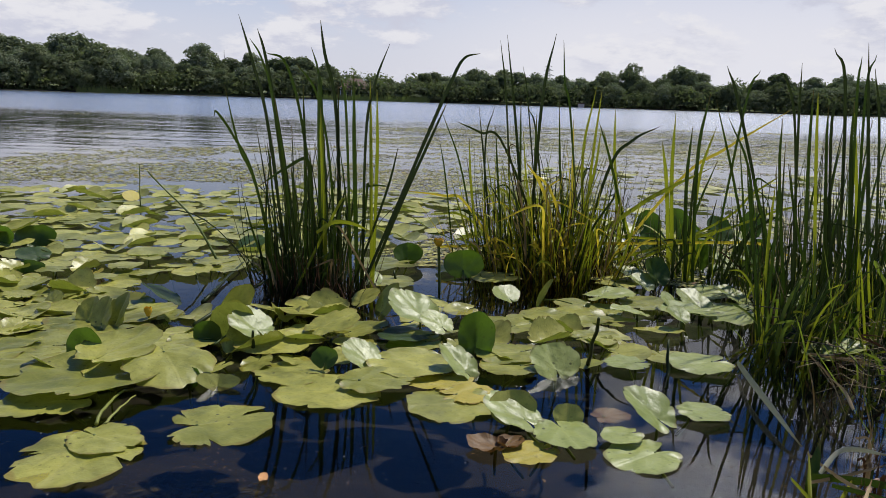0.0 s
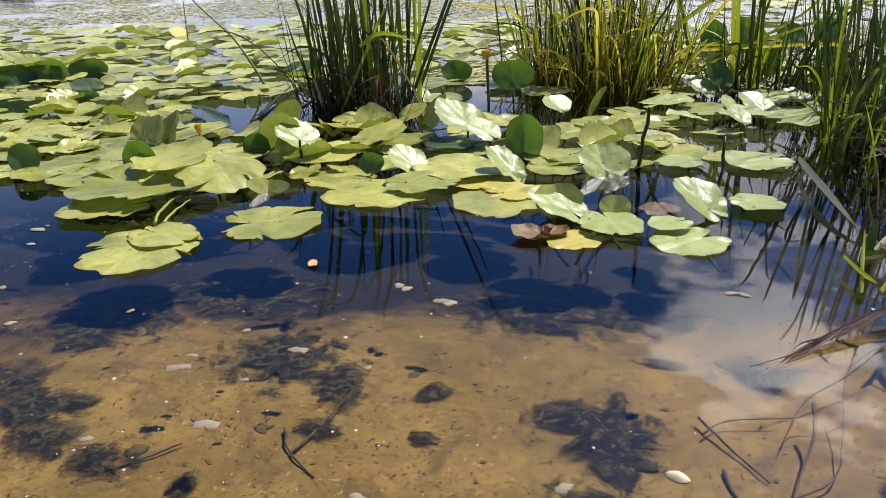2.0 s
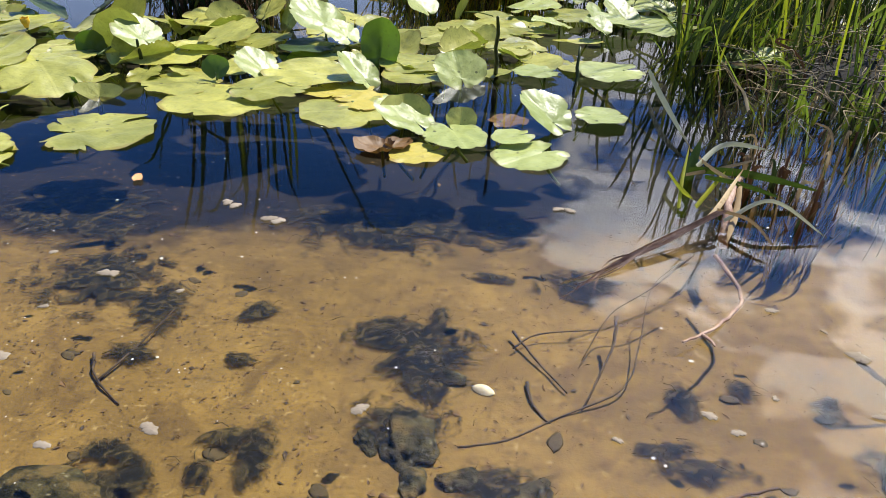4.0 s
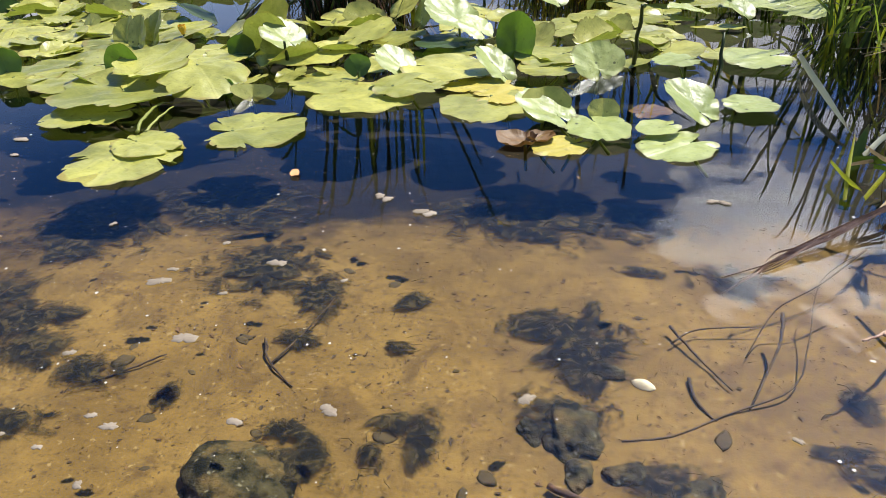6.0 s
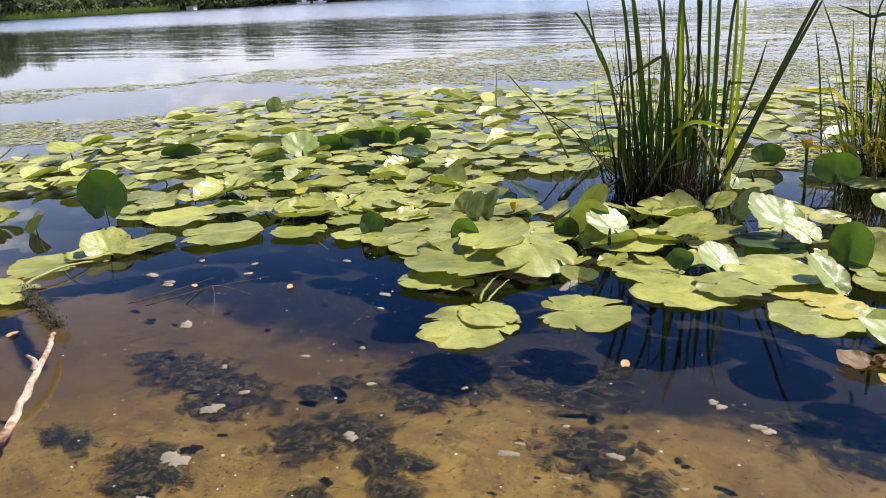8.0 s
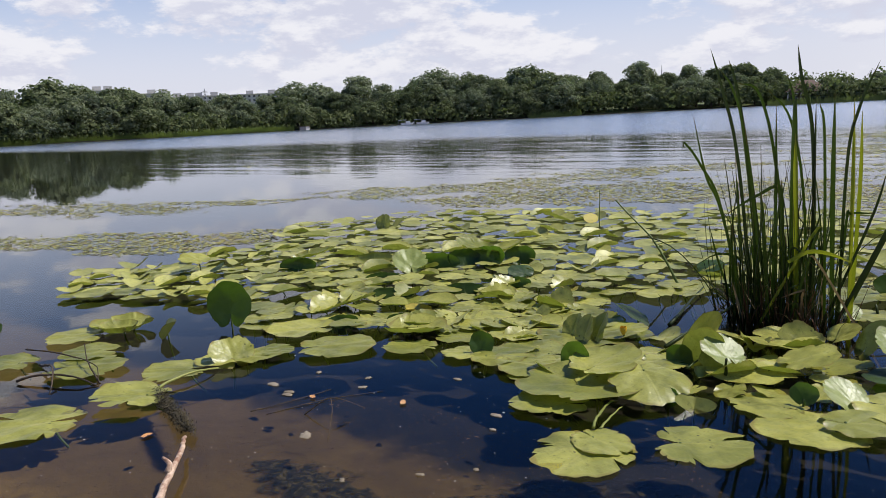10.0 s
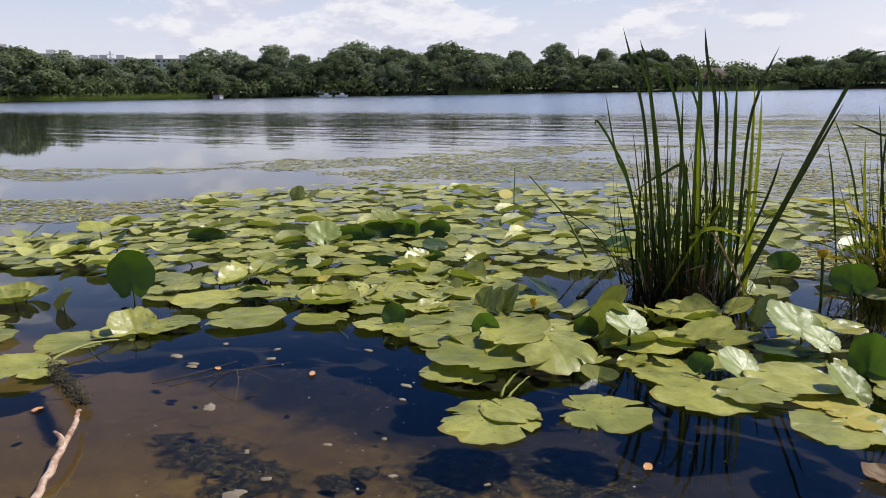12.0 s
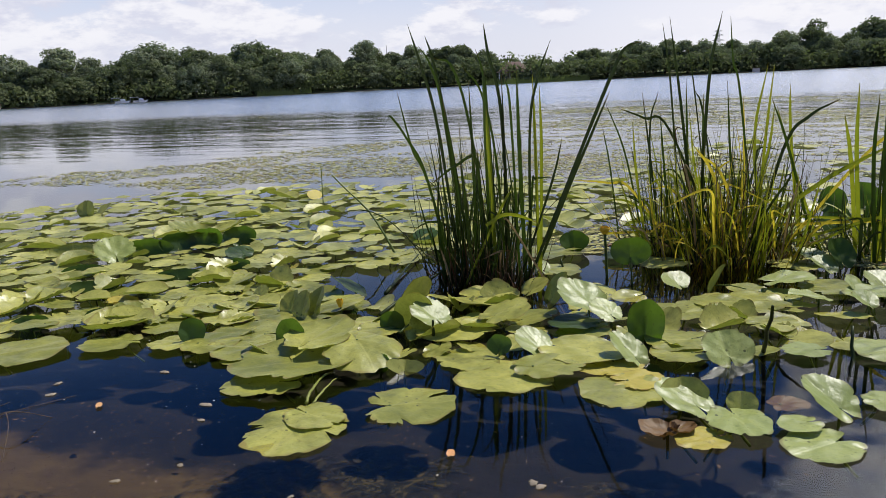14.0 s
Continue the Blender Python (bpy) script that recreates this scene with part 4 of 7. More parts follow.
lily(-1.446, 2.845, 0.02, 0.14, 0.10, 83, fold=0.3, wave=0.07, label='dark green lily leaf standing up on its stalk', stalk=0.15, rise=60)
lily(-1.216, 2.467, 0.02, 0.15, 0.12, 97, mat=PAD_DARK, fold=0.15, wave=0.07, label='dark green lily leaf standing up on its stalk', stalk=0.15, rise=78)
lily(-1.279, 3.166, 0.03, 0.121, 0.223, 183, mat=PAD_DARK, fold=0.15, roll=15, wave=0.07, label='curled lily leaf turned up from the water', stalk=0.15, rise=30)
lily(-1.317, 2.885, 0.005, 0.391, 0.352, 193, wave=0.055)
lily(-1.396, 2.567, 0.005, 0.338, 0.306, 182, wave=0.055)
lily(-1.722, 2.733, 0.005, 0.308, 0.278, 33, wave=0.055)
lily(-1.323, 2.436, 0.006, 0.285, 0.258, 202, wave=0.055)
lily(-1.776, 2.981, 0.005, 0.326, 0.305, 13, wave=0.055)
lily(-1.31, 2.909, 0.02, 0.253, 0.229, 43, rise=6, wave=0.055)
lily(-1.736, 3.049, 0.02, 0.082, 0.095, 73, wave=0.07, label='dark green lily leaf standing up on its stalk', stalk=0.15, rise=50)
lily(-2.067, 3.14, 0.005, 0.303, 0.274, 14, wave=0.055)
lily(-1.69, 3.21, 0.005, 0.274, 0.248, 174, wave=0.055)
lily(-0.17, 3.054, 0.07, 0.22, 0.218, 145, mat=PAD_GLOSS, rise=24, cup=0.12, stalk=0.2, wave=0.055, label='wet lily leaf shining in the sun')
lily(-0.069, 2.945, 0.06, 0.14, 0.137, 141, mat=PAD_GLOSS, rise=26, stalk=0.2, wave=0.055, label='wet lily leaf shining in the sun')
lily(-0.171, 2.952, 0.008, 0.198, 0.179, 192, mat=PAD_DARK, wave=0.055)
lily(0.071, 2.822, 0.03, 0.187, 0.135, 82, mat=PAD_DARK, fold=0.55, roll=10, wave=0.07, label='dark green lily leaf standing up on its stalk', stalk=0.15, rise=76)
lily(0.05, 2.614, 0.02, 0.172, 0.125, 148, mat=PAD_GLOSS, fold=0.25, wave=0.07, label='glossy lily leaf with one half folded up', stalk=0.15, rise=34)
lily(0.236, 2.823, 0.012, 0.243, 0.22, 202, lift=-0.6, wave=0.055, label='glossy lily leaf with one half folded up')
lily(0.238, 2.701, 0.005, 0.199, 0.197, 192, wave=0.055)
lily(0.358, 2.691, 0.015, 0.142, 0.193, 117, mat=PAD_GLOSS, fold=0.18, wave=0.07, label='heart-shaped lily leaf tilted towards the bank', stalk=0.15, rise=46)
lily(0.5, 3.358, 0.005, 0.404, 0.307, 193, wave=0.055)
lily(0.482, 3.06, 0.006, 0.201, 0.182, 22, wave=0.055)
lily(0.205, 3.148, 0.006, 0.258, 0.234, 43, wave=0.055)
lily(0.639, 2.812, 0.005, 0.158, 0.143, 192, mat=PAD_GLOSS, wave=0.055)
lily(0.915, 2.878, 0.005, 0.232, 0.222, 202, mat=PAD_GLOSS, wave=0.055)
lily(0.639, 2.336, 0.02, 0.178, 0.172, 145, mat=PAD_GLOSS, fold=0.22, wave=0.07, label='glossy lily leaf with one half folded up', stalk=0.15, rise=30)
lily(0.75, 2.417, 0.005, 0.157, 0.142, 1, mat=PAD_GLOSS, wave=0.055)
lily(0.602, 2.155, 0.005, 0.208, 0.188, 220, mat=PAD_GLOSS, ragged=0.15, notch=0.3, wave=0.055, label='yellow-green lily leaf with torn lobed edges')
lily(0.543, 2.221, 0.007, 0.12, 0.108, 211, mat=PAD_GLOSS, wave=0.055)
lily(0.352, 2.231, 0.006, 0.19, 0.176, 291, mat=PAD_GLOSS, wave=0.055)
lily(0.378, 2.275, 0.02, 0.069, 0.09, 91, mat=PAD, fold=0.2, wave=0.07, label='glossy lily leaf with one half folded up', stalk=0.15, rise=60)
lily(0.252, 2.241, 0.03, 0.18, 0.163, 151, mat=PAD_GLOSS, fold=0.1, rise=20, wave=0.055, label='wet lily leaf shining in the sun')
lily(0.217, 2.282, 0.02, 0.103, 0.147, 111, mat=PAD, fold=0.35, wave=0.07, label='glossy lily leaf with one half folded up', stalk=0.15, rise=58)
lily(0.094, 2.391, 0.005, 0.285, 0.258, 201, ragged=0.2, wave=0.055, label='yellowing lily leaf with brown edges')
lily(0.043, 2.433, 0.008, 0.179, 0.162, 21, mat=PAD_YELLOW, ragged=0.3, wave=0.055, label='yellowing lily leaf with brown edges')
lily(0.301, 2.111, 0.004, 0.151, 0.137, 210, mat=PAD_YELLOW, ragged=0.45, wave=0.055, label='yellowing lily leaf with brown edges')
lily(0.181, 2.098, 0.006, 0.107, 0.097, 171, mat=PAD_BROWN, ragged=0.3, cup=0.3, wave=0.15, label='brown rotting lily leaf curled on the water')
lily(0.207, 2.118, 0.008, 0.077, 0.07, 31, mat=PAD_BROWN, ragged=0.3, cup=0.3, wave=0.15, label='brown rotting lily leaf curled on the water')
lily(0.032, 2.544, 0.005, 0.24, 0.149, 191, mat=PAD_YELLOW, ragged=0.3, wave=0.055, label='yellowing lily leaf with brown edges')
lily(0.491, 2.397, -0.012, 0.122, 0.11, 31, mat=PAD_BROWN, ragged=0.4, wave=0.055, label='brown rotting lily leaf curled on the water')
lily(-0.493, 3.664, 0.03, 0.109, 0.131, 148, mat=PAD_GLOSS, fold=0.3, wave=0.07, label='wet lily leaf shining in the sun', stalk=0.15, rise=32)
lily(-0.419, 4.236, 0.03, 0.081, 0.164, 105, mat=PAD_DARK, fold=0.3, wave=0.07, label='dark green lily leaf standing up on its stalk', stalk=0.15, rise=60)
lily(-0.453, 4.154, 0.008, 0.345, 0.312, 195, wave=0.055)
lily(-0.482, 3.74, 0.005, 0.256, 0.231, 14, wave=0.055)
lily(-0.474, 3.346, 0.02, 0.132, 0.15, 43, fold=0.2, wave=0.07, label='lily leaf raised at an angle above the water', stalk=0.15, rise=30)
lily(-0.053, 3.611, 0.13, 0.132, 0.195, 106, mat=PAD_DARK, fold=0.12, wave=0.07, label='dark green lily leaf standing up on its stalk', stalk=0.4, rise=80)
lily(-0.072, 4.108, 0.006, 0.246, 0.222, 194, mat=PAD_DARK, wave=0.055)
lily(0.135, 3.993, 0.008, 0.266, 0.241, 204, wave=0.055)
lily(0.167, 3.491, 0.04, 0.112, 0.178, 147, mat=PAD_GLOSS, fold=0.2, wave=0.07, label='wet lily leaf shining in the sun', stalk=0.16, rise=30)
lily(0.008, 4.24, 0.006, 0.191, 0.173, 15, wave=0.055)
lily(0.79, 4.724, 0.03, 0.098, 0.191, 115, mat=PAD_GLOSS, fold=0.2, wave=0.07, label='wet lily leaf shining in the sun', stalk=0.15, rise=45)
lily(0.821, 3.858, 0.04, 0.13, 0.171, 148, mat=PAD_GLOSS, fold=0.3, wave=0.07, label='wet lily leaf shining in the sun', stalk=0.16, rise=30)
lily(0.888, 3.319, 0.04, 0.103, 0.141, 147, mat=PAD_GLOSS, fold=0.3, wave=0.07, label='wet lily leaf shining in the sun', stalk=0.16, rise=30)
lily(1.207, 3.587, 0.005, 0.358, 0.324, 198, mat=PAD_GLOSS, wave=0.055)
lily(1.118, 3.893, 0.005, 0.311, 0.281, 24, mat=PAD_GLOSS, wave=0.055)
lily(0.644, 4.019, 0.005, 0.266, 0.241, 14, wave=0.055)
lily(1.345, 4.446, 0.005, 0.291, 0.263, 24, mat=PAD_GLOSS, wave=0.055)
lily(1.31, 4.822, 0.005, 0.282, 0.255, 25, mat=PAD_GLOSS, wave=0.055)
lily(1.416, 3.967, 0.005, 0.257, 0.232, 24, mat=PAD_GLOSS, wave=0.055)
lily(1.4, 3.06, 0.005, 0.172, 0.155, 192, mat=PAD_GLOSS, wave=0.055)
lily(0.873, 3.62, 0.005, 0.288, 0.26, 173, wave=0.055)
lily(-2.99, 2.118, 0.085, 0.231, 0.227, 128, mat=PAD_DARK, fold=0.12, wave=0.07, label='dark green lily leaf standing up on its stalk', stalk=0.35, rise=80)
lily(-2.519, 1.806, 0.02, 0.173, 0.2, 161, fold=0.1, wave=0.07, label='lily leaf raised at an angle above the water', stalk=0.15, rise=38)
lily(-2.527, 1.871, 0.005, 0.222, 0.201, 41, wave=0.055)
lily(-2.551, 1.806, 0.005, 0.206, 0.187, 221, wave=0.055)
lily(-2.509, 1.964, 0.005, 0.191, 0.173, 31, wave=0.055)
lily(-2.569, 2.315, 0.006, 0.336, 0.304, 220, cup=0.06, wave=0.055)
lily(-2.32, 2.127, 0.006, 0.347, 0.329, 46, wave=0.05)
lily(-1.929, 2.372, 0.004, 0.253, 0.181, 211, wave=0.055)
lily(-3.064, 3.56, 0.05, 0.215, 0.236, 138, mat=PAD_GLOSS, fold=0.15, wave=0.07, label='wet lily leaf shining in the sun', stalk=0.3, rise=40)
lily(-2.141, 2.482, 0.012, 0.293, 0.265, 30, cup=0.12, lift=0.4, wave=0.055)
lily(-2.136, 2.692, 0.008, 0.257, 0.248, 210, cup=0.2, wave=0.055)
lily(-1.652, 2.446, 0.03, 0.105, 0.105, 131, mat=PAD_DARK, wave=0.07, label='dark green lily leaf standing up on its stalk', stalk=0.15, rise=72)
lily(-1.822, 2.603, 0.008, 0.235, 0.212, 210, wave=0.055)
lily(-1.688, 2.418, 0.005, 0.178, 0.169, 211, wave=0.055)
lily(-1.595, 2.4, 0.008, 0.24, 0.237, 41, wave=0.055)
lily(-3.163, 1.867, 0.02, 0.107, 0.167, 50, fold=0.45, wave=0.07, label='dark green lily leaf standing up on its stalk', stalk=0.15, rise=55)
lily(-3.467, 1.844, 0.006, 0.315, 0.29, 210, cup=0.2, wave=0.055)
lily(-2.607, 1.642, 0.008, 0.28, 0.271, 216, ragged=0.3, wave=0.06, label='yellow-green lily leaf with torn lobed edges')
lily(-2.436, 1.361, 0.025, 0.293, 0.265, 222, mat=PAD, ragged=0.5, wave=0.08, rise=6, label='yellow-green lily leaf with torn lobed edges')
lily(-2.538, 1.05, 0.005, 0.381, 0.345, 229, ragged=0.35, wave=0.055, label='yellow-green lily leaf with torn lobed edges')
lily(-3.071, 1.35, 0.005, 0.328, 0.297, 42, wave=0.055)
lily(-3.343, 1.245, 0.008, 0.263, 0.239, 202, wave=0.055)
lily(-3.521, 1.638, 0.005, 0.294, 0.285, 221, wave=0.055)
lily(-3.402, 1.761, 0.012, 0.207, 0.187, 180, cup=0.3, wave=0.055)
lily(-3.882, 1.27, 0.04, 0.173, 0.16, 121, mat=PAD_DARK, rise=25, wave=0.055)
lily(-3.173, 1.545, 0.008, 0.27, 0.262, 222, wave=0.055)
lily(-4.375, 2.81, 0.12, 0.204, 0.235, 188, wave=0.07, label='lily leaf raised at an angle above the water', stalk=0.3, rise=15)
lily(-4.221, 2.819, 0.06, 0.121, 0.187, 58, mat=PAD_DARK, wave=0.07, label='curled lily leaf turned up from the water', stalk=0.18, rise=30)
lily(-4.618, 4.904, 0.04, 0.162, 0.156, 106, fold=0.3, wave=0.07, label='dark green lily leaf standing up on its stalk', stalk=0.16, rise=75)
lily(-4.51, 4.953, 0.03, 0.161, 0.207, 56, fold=0.2, wave=0.07, label='dark green lily leaf standing up on its stalk', stalk=0.15, rise=45)
# the dark ones of these upturned leaves also stand for shaded gaps
lily(-2.894, 3.906, 0.02, 0.089, 0.268, 148, mat=PAD_DARK, roll=10, cup=0.3, wave=0.07, label='curled lily leaf turned up from the water', stalk=0.15, rise=66)
lily(-2.74, 4.032, 0.02, 0.097, 0.292, 98, mat=PAD_DARK, roll=-10, cup=0.3, wave=0.07, label='curled lily leaf turned up from the water', stalk=0.15, rise=68)
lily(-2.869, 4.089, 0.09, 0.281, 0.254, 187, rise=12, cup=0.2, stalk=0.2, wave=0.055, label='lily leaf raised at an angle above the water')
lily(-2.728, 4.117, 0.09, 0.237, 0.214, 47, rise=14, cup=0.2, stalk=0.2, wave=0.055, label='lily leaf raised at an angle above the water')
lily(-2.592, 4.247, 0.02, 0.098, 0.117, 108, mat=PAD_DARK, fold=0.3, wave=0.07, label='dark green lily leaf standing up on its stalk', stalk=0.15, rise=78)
lily(-2.598, 4.153, 0.02, 0.09, 0.216, 128, mat=PAD_DARK, cup=0.2, wave=0.07, label='curled lily leaf turned up from the water', stalk=0.15, rise=64)
lily(-2.998, 3.763, 0.02, 0.08, 0.303, 118, mat=PAD_DARK, cup=0.3, wave=0.07, label='curled lily leaf turned up from the water', stalk=0.15, rise=64)
lily(-3.503, 3.659, 0.03, 0.084, 0.276, 128, mat=PAD, cup=0.3, wave=0.07, label='curled lily leaf turned up from the water', stalk=0.15, rise=62)
lily(-3.838, 3.245, 0.02, 0.073, 0.269, 118, mat=PAD_DARK, cup=0.3, wave=0.07, label='curled lily leaf turned up from the water', stalk=0.15, rise=64)
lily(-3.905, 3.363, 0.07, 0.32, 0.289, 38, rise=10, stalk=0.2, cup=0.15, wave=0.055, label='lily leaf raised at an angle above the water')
lily(-3.059, 3.292, 0.005, 0.053, 0.247, 119, mat=PAD_DARK, wave=0.07, label='curled lily leaf turned up from the water', stalk=0.15, rise=60)
lily(-2.711, 3.032, 0.005, 0.048, 0.258, 119, mat=PAD_DARK, wave=0.07, label='curled lily leaf turned up from the water', stalk=0.15, rise=62)
lily(-2.417, 3.307, 0.005, 0.049, 0.261, 124, mat=PAD_DARK, wave=0.07, label='curled lily leaf turned up from the water', stalk=0.15, rise=60)
lily(-2.241, 3.569, 0.005, 0.05, 0.201, 109, mat=PAD_DARK, wave=0.07, label='curled lily leaf turned up from the water', stalk=0.15, rise=62)
lily(-2.288, 2.693, 0.004, 0.036, 0.254, 120, mat=PAD_DARK, wave=0.07, label='curled lily leaf turned up from the water', stalk=0.15, rise=64)
lily(-2.533, 2.468, 0.004, 0.047, 0.168, 120, mat=PAD_DARK, wave=0.07, label='curled lily leaf turned up from the water', stalk=0.15, rise=64)
lily(-2.945, 5.823, 0.05, 0.104, 0.221, 175, mat=PAD_YELLOW, wave=0.07, label='lily leaf raised at an angle above the water', stalk=0.17, rise=50)
lily(-1.397, 4.355, 0.04, 0.137, 0.242, 48, mat=PAD_DARK, wave=0.07, label='curled lily leaf turned up from the water', stalk=0.16, rise=24)
lily(-2.3, 3.751, 0.04, 0.133, 0.201, 168, mat=PAD_DARK, wave=0.07, label='curled lily leaf turned up from the water', stalk=0.16, rise=24)
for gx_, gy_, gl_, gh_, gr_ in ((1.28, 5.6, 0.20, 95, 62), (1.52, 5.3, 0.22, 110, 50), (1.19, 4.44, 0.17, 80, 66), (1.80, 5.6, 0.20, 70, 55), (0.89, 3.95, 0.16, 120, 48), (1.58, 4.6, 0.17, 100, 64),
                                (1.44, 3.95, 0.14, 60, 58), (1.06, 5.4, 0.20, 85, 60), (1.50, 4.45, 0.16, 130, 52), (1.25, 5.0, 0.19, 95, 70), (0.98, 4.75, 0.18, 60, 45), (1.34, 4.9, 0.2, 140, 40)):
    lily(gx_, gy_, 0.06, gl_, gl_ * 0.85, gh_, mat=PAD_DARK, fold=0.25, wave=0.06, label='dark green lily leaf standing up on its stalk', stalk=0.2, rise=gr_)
for gx_, gy_, gl_, gh_, gr_ in ((0.84, 4.04, 0.22, 150, 24), (1.37, 4.46, 0.26, 20, 0), (1.68, 4.95, 0.28, 150, 20), (1.03, 3.60, 0.20, 130, 28), (1.00, 3.49, 0.26, 200, 4), (0.93, 3.54, 0.16, 150, 32),
                                (0.82, 4.98, 0.22, 140, 36), (1.37, 3.06, 0.20, 10, 8), (1.60, 4.60, 0.26, 190, 10), (1.75, 5.4, 0.28, 160, 22), (0.73, 3.45, 0.18, 200, 12), (0.58, 3.64, 0.24, 15, 6), (1.25, 3.75, 0.2, 150, 26), (1.5, 3.75, 0.16, 40, 30)):
    lily(gx_, gy_, 0.02, gl_, gl_ * 0.82, gh_, mat=PAD_GLOSS, fold=0.12, wave=0.06, label='wet lily leaf shining in the sun', stalk=0.15, rise=gr_)
bpy.context.view_layer.update()
KEEP_CLEAR = [(o.location.x, o.location.y, 0.10) for o in scene.objects if o.name.startswith('lily_leaf')] + [(-0.82, 3.72, 0.34), (-1.35, 3.45, 0.28)]

# ---- reeds ----
clump_front = Clump(-0.82, 3.72, 'clump of tall dark green reeds standing in lily leaves', 31)
clump_front.arc([(-0.879, 3.620, -0.200), (-0.986, 3.620, 0.730), (-1.063, 3.620, 1.060), (-1.120, 3.620, 1.258)], 0.023, BLADE_DARK)
clump_front.arc([(-0.823, 3.670, -0.200), (-0.939, 3.670, 0.632), (-1.014, 3.670, 1.064), (-1.052, 3.670, 1.202)], 0.022, BLADE_DARK)
clump_front.arc([(-0.842, 3.620, -0.200), (-0.957, 3.620, 0.809), (-1.012, 3.620, 1.054), (-1.069, 3.620, 1.153)], 0.016, BLADE)
clump_front.arc([(-0.717, 3.620, -0.200), (-0.810, 3.620, 0.666), (-0.895, 3.620, 1.032), (-0.995, 3.620, 1.092)], 0.017, BLADE)
clump_front.arc([(-0.690, 3.570, -0.200), (-0.717, 3.570, 0.575), (-0.724, 3.570, 0.855)], 0.027, BLADE_LIME)
clump_front.arc([(-0.725, 3.590, -0.200), (-0.739, 3.590, 0.572), (-0.738, 3.590, 0.955), (-0.732, 3.590, 1.005)], 0.024, BLADE)
clump_front.arc([(-0.636, 3.620, -0.200), (-0.664, 3.620, 0.793), (-0.720, 3.620, 1.093), (-0.738, 3.620, 1.238)], 0.022, BLADE_DARK)
clump_front.arc([(-0.722, 3.650, -0.200), (-0.742, 3.650, 0.829), (-0.758, 3.650, 1.012), (-0.789, 3.650, 1.121)], 0.014, BLADE)
clump_front.arc([(-0.672, 3.670, -0.200), (-0.705, 3.670, 0.540), (-0.772, 3.670, 0.910), (-0.868, 3.670, 1.048)], 0.016, BLADE)
clump_front.arc([(-0.659, 3.620, -0.200), (-0.656, 3.620, 0.573), (-0.657, 3.620, 0.998)], 0.016, BLADE_DARK)
clump_front.arc([(-0.585, 3.620, -0.200), (-0.617, 3.620, 0.795), (-0.644, 3.620, 0.991)], 0.016, BLADE)
clump_front.arc([(-0.555, 3.620, -0.200), (-0.578, 3.620, 0.576), (-0.584, 3.620, 1.030)], 0.024, BLADE)
clump_front.arc([(-0.537, 3.620, -0.200), (-0.528, 3.620, 0.695), (-0.487, 3.620, 0.963), (-0.420, 3.620, 1.142)], 0.017, BLADE_DARK)
clump_front.arc([(-0.492, 3.620, -0.200), (-0.501, 3.620, 0.580), (-0.508, 3.620, 0.992)], 0.02, BLADE_LIME)
clump_front.arc([(-0.500, 3.650, -0.200), (-0.480, 3.650, 0.578), (-0.482, 3.650, 0.939)], 0.019, BLADE_LIME)
clump_front.arc([(-0.622, 3.570, -0.200), (-0.371, 3.570, 0.408), (-0.243, 3.570, 0.726), (-0.130, 3.570, 0.996), (-0.079, 3.570, 1.086), (-0.010, 3.570, 1.107)], 0.019, BLADE_DARK)
clump_front.arc([(-0.614, 3.720, -0.200), (-0.372, 3.720, 0.414), (-0.244, 3.720, 0.714), (-0.164, 3.720, 0.898)], 0.016, BLADE_DARK)
clump_front.arc([(-0.922, 3.620, -0.200), (-1.056, 3.620, 0.489), (-1.162, 3.620, 0.711), (-1.239, 3.620, 0.818), (-1.250, 3.620, 0.797)], 0.016, BLADE)
clump_front.arc([(-0.907, 3.670, -0.200), (-1.076, 3.670, 0.470), (-1.156, 3.670, 0.655), (-1.218, 3.670, 0.943)], 0.019, BLADE)
clump_front.arc([(-0.919, 3.620, -0.147), (-1.062, 3.620, 0.216), (-1.117, 3.620, 0.419)], 0.013, BLADE)
clump_front.arc([(-0.923, 3.620, -0.200), (-0.979, 3.620, 0.506), (-0.995, 3.620, 0.683)], 0.014, BLADE)
clump_front.arc([(-0.825, 3.520, 0.235), (-0.766, 3.520, 0.603), (-0.874, 3.520, 0.578), (-1.010, 3.520, 0.484)], 0.016, BLADE)
clump_front.arc([(-0.700, 3.420, 0.307), (-0.623, 3.420, 0.357), (-0.540, 3.420, 0.356), (-0.453, 3.420, 0.325)], 0.019, BLADE_LIME)
clump_front.arc([(-0.328, 3.470, -0.145), (-0.579, 3.470, 0.283), (-0.631, 3.470, 0.333)], 0.013, BLADE_DRY)
clump_front.arc([(-0.819, 3.620, -0.200), (-0.814, 3.620, 0.487), (-0.821, 3.620, 0.979)], 0.019, BLADE)
clump_front.arc([(-0.853, 3.620, -0.200), (-0.910, 3.620, 0.483), (-0.958, 3.620, 0.899)], 0.022, BLADE)
clump_front.arc([(-0.752, 3.570, -0.200), (-0.771, 3.570, 0.442), (-0.776, 3.570, 0.650)], 0.022, BLADE)
clump_front.arc([(-0.558, 3.620, -0.200), (-0.521, 3.620, 0.447), (-0.502, 3.620, 0.501), (-0.409, 3.620, 0.505)], 0.014, BLADE)
clump_front.arc([(-0.661, 3.620, -0.200), (-0.435, 3.620, 0.451), (-0.373, 3.620, 0.688)], 0.013, BLADE_DARK)
clump_front.arc([(-0.767, 3.520, -0.200), (-0.624, 3.520, 0.377), (-0.597, 3.520, 0.456)], 0.017, BLADE)
clump_front.arc([(-0.931, 3.500, -0.200), (-0.645, 3.500, 0.379), (-0.587, 3.500, 0.464)], 0.014, BLADE_LIME)
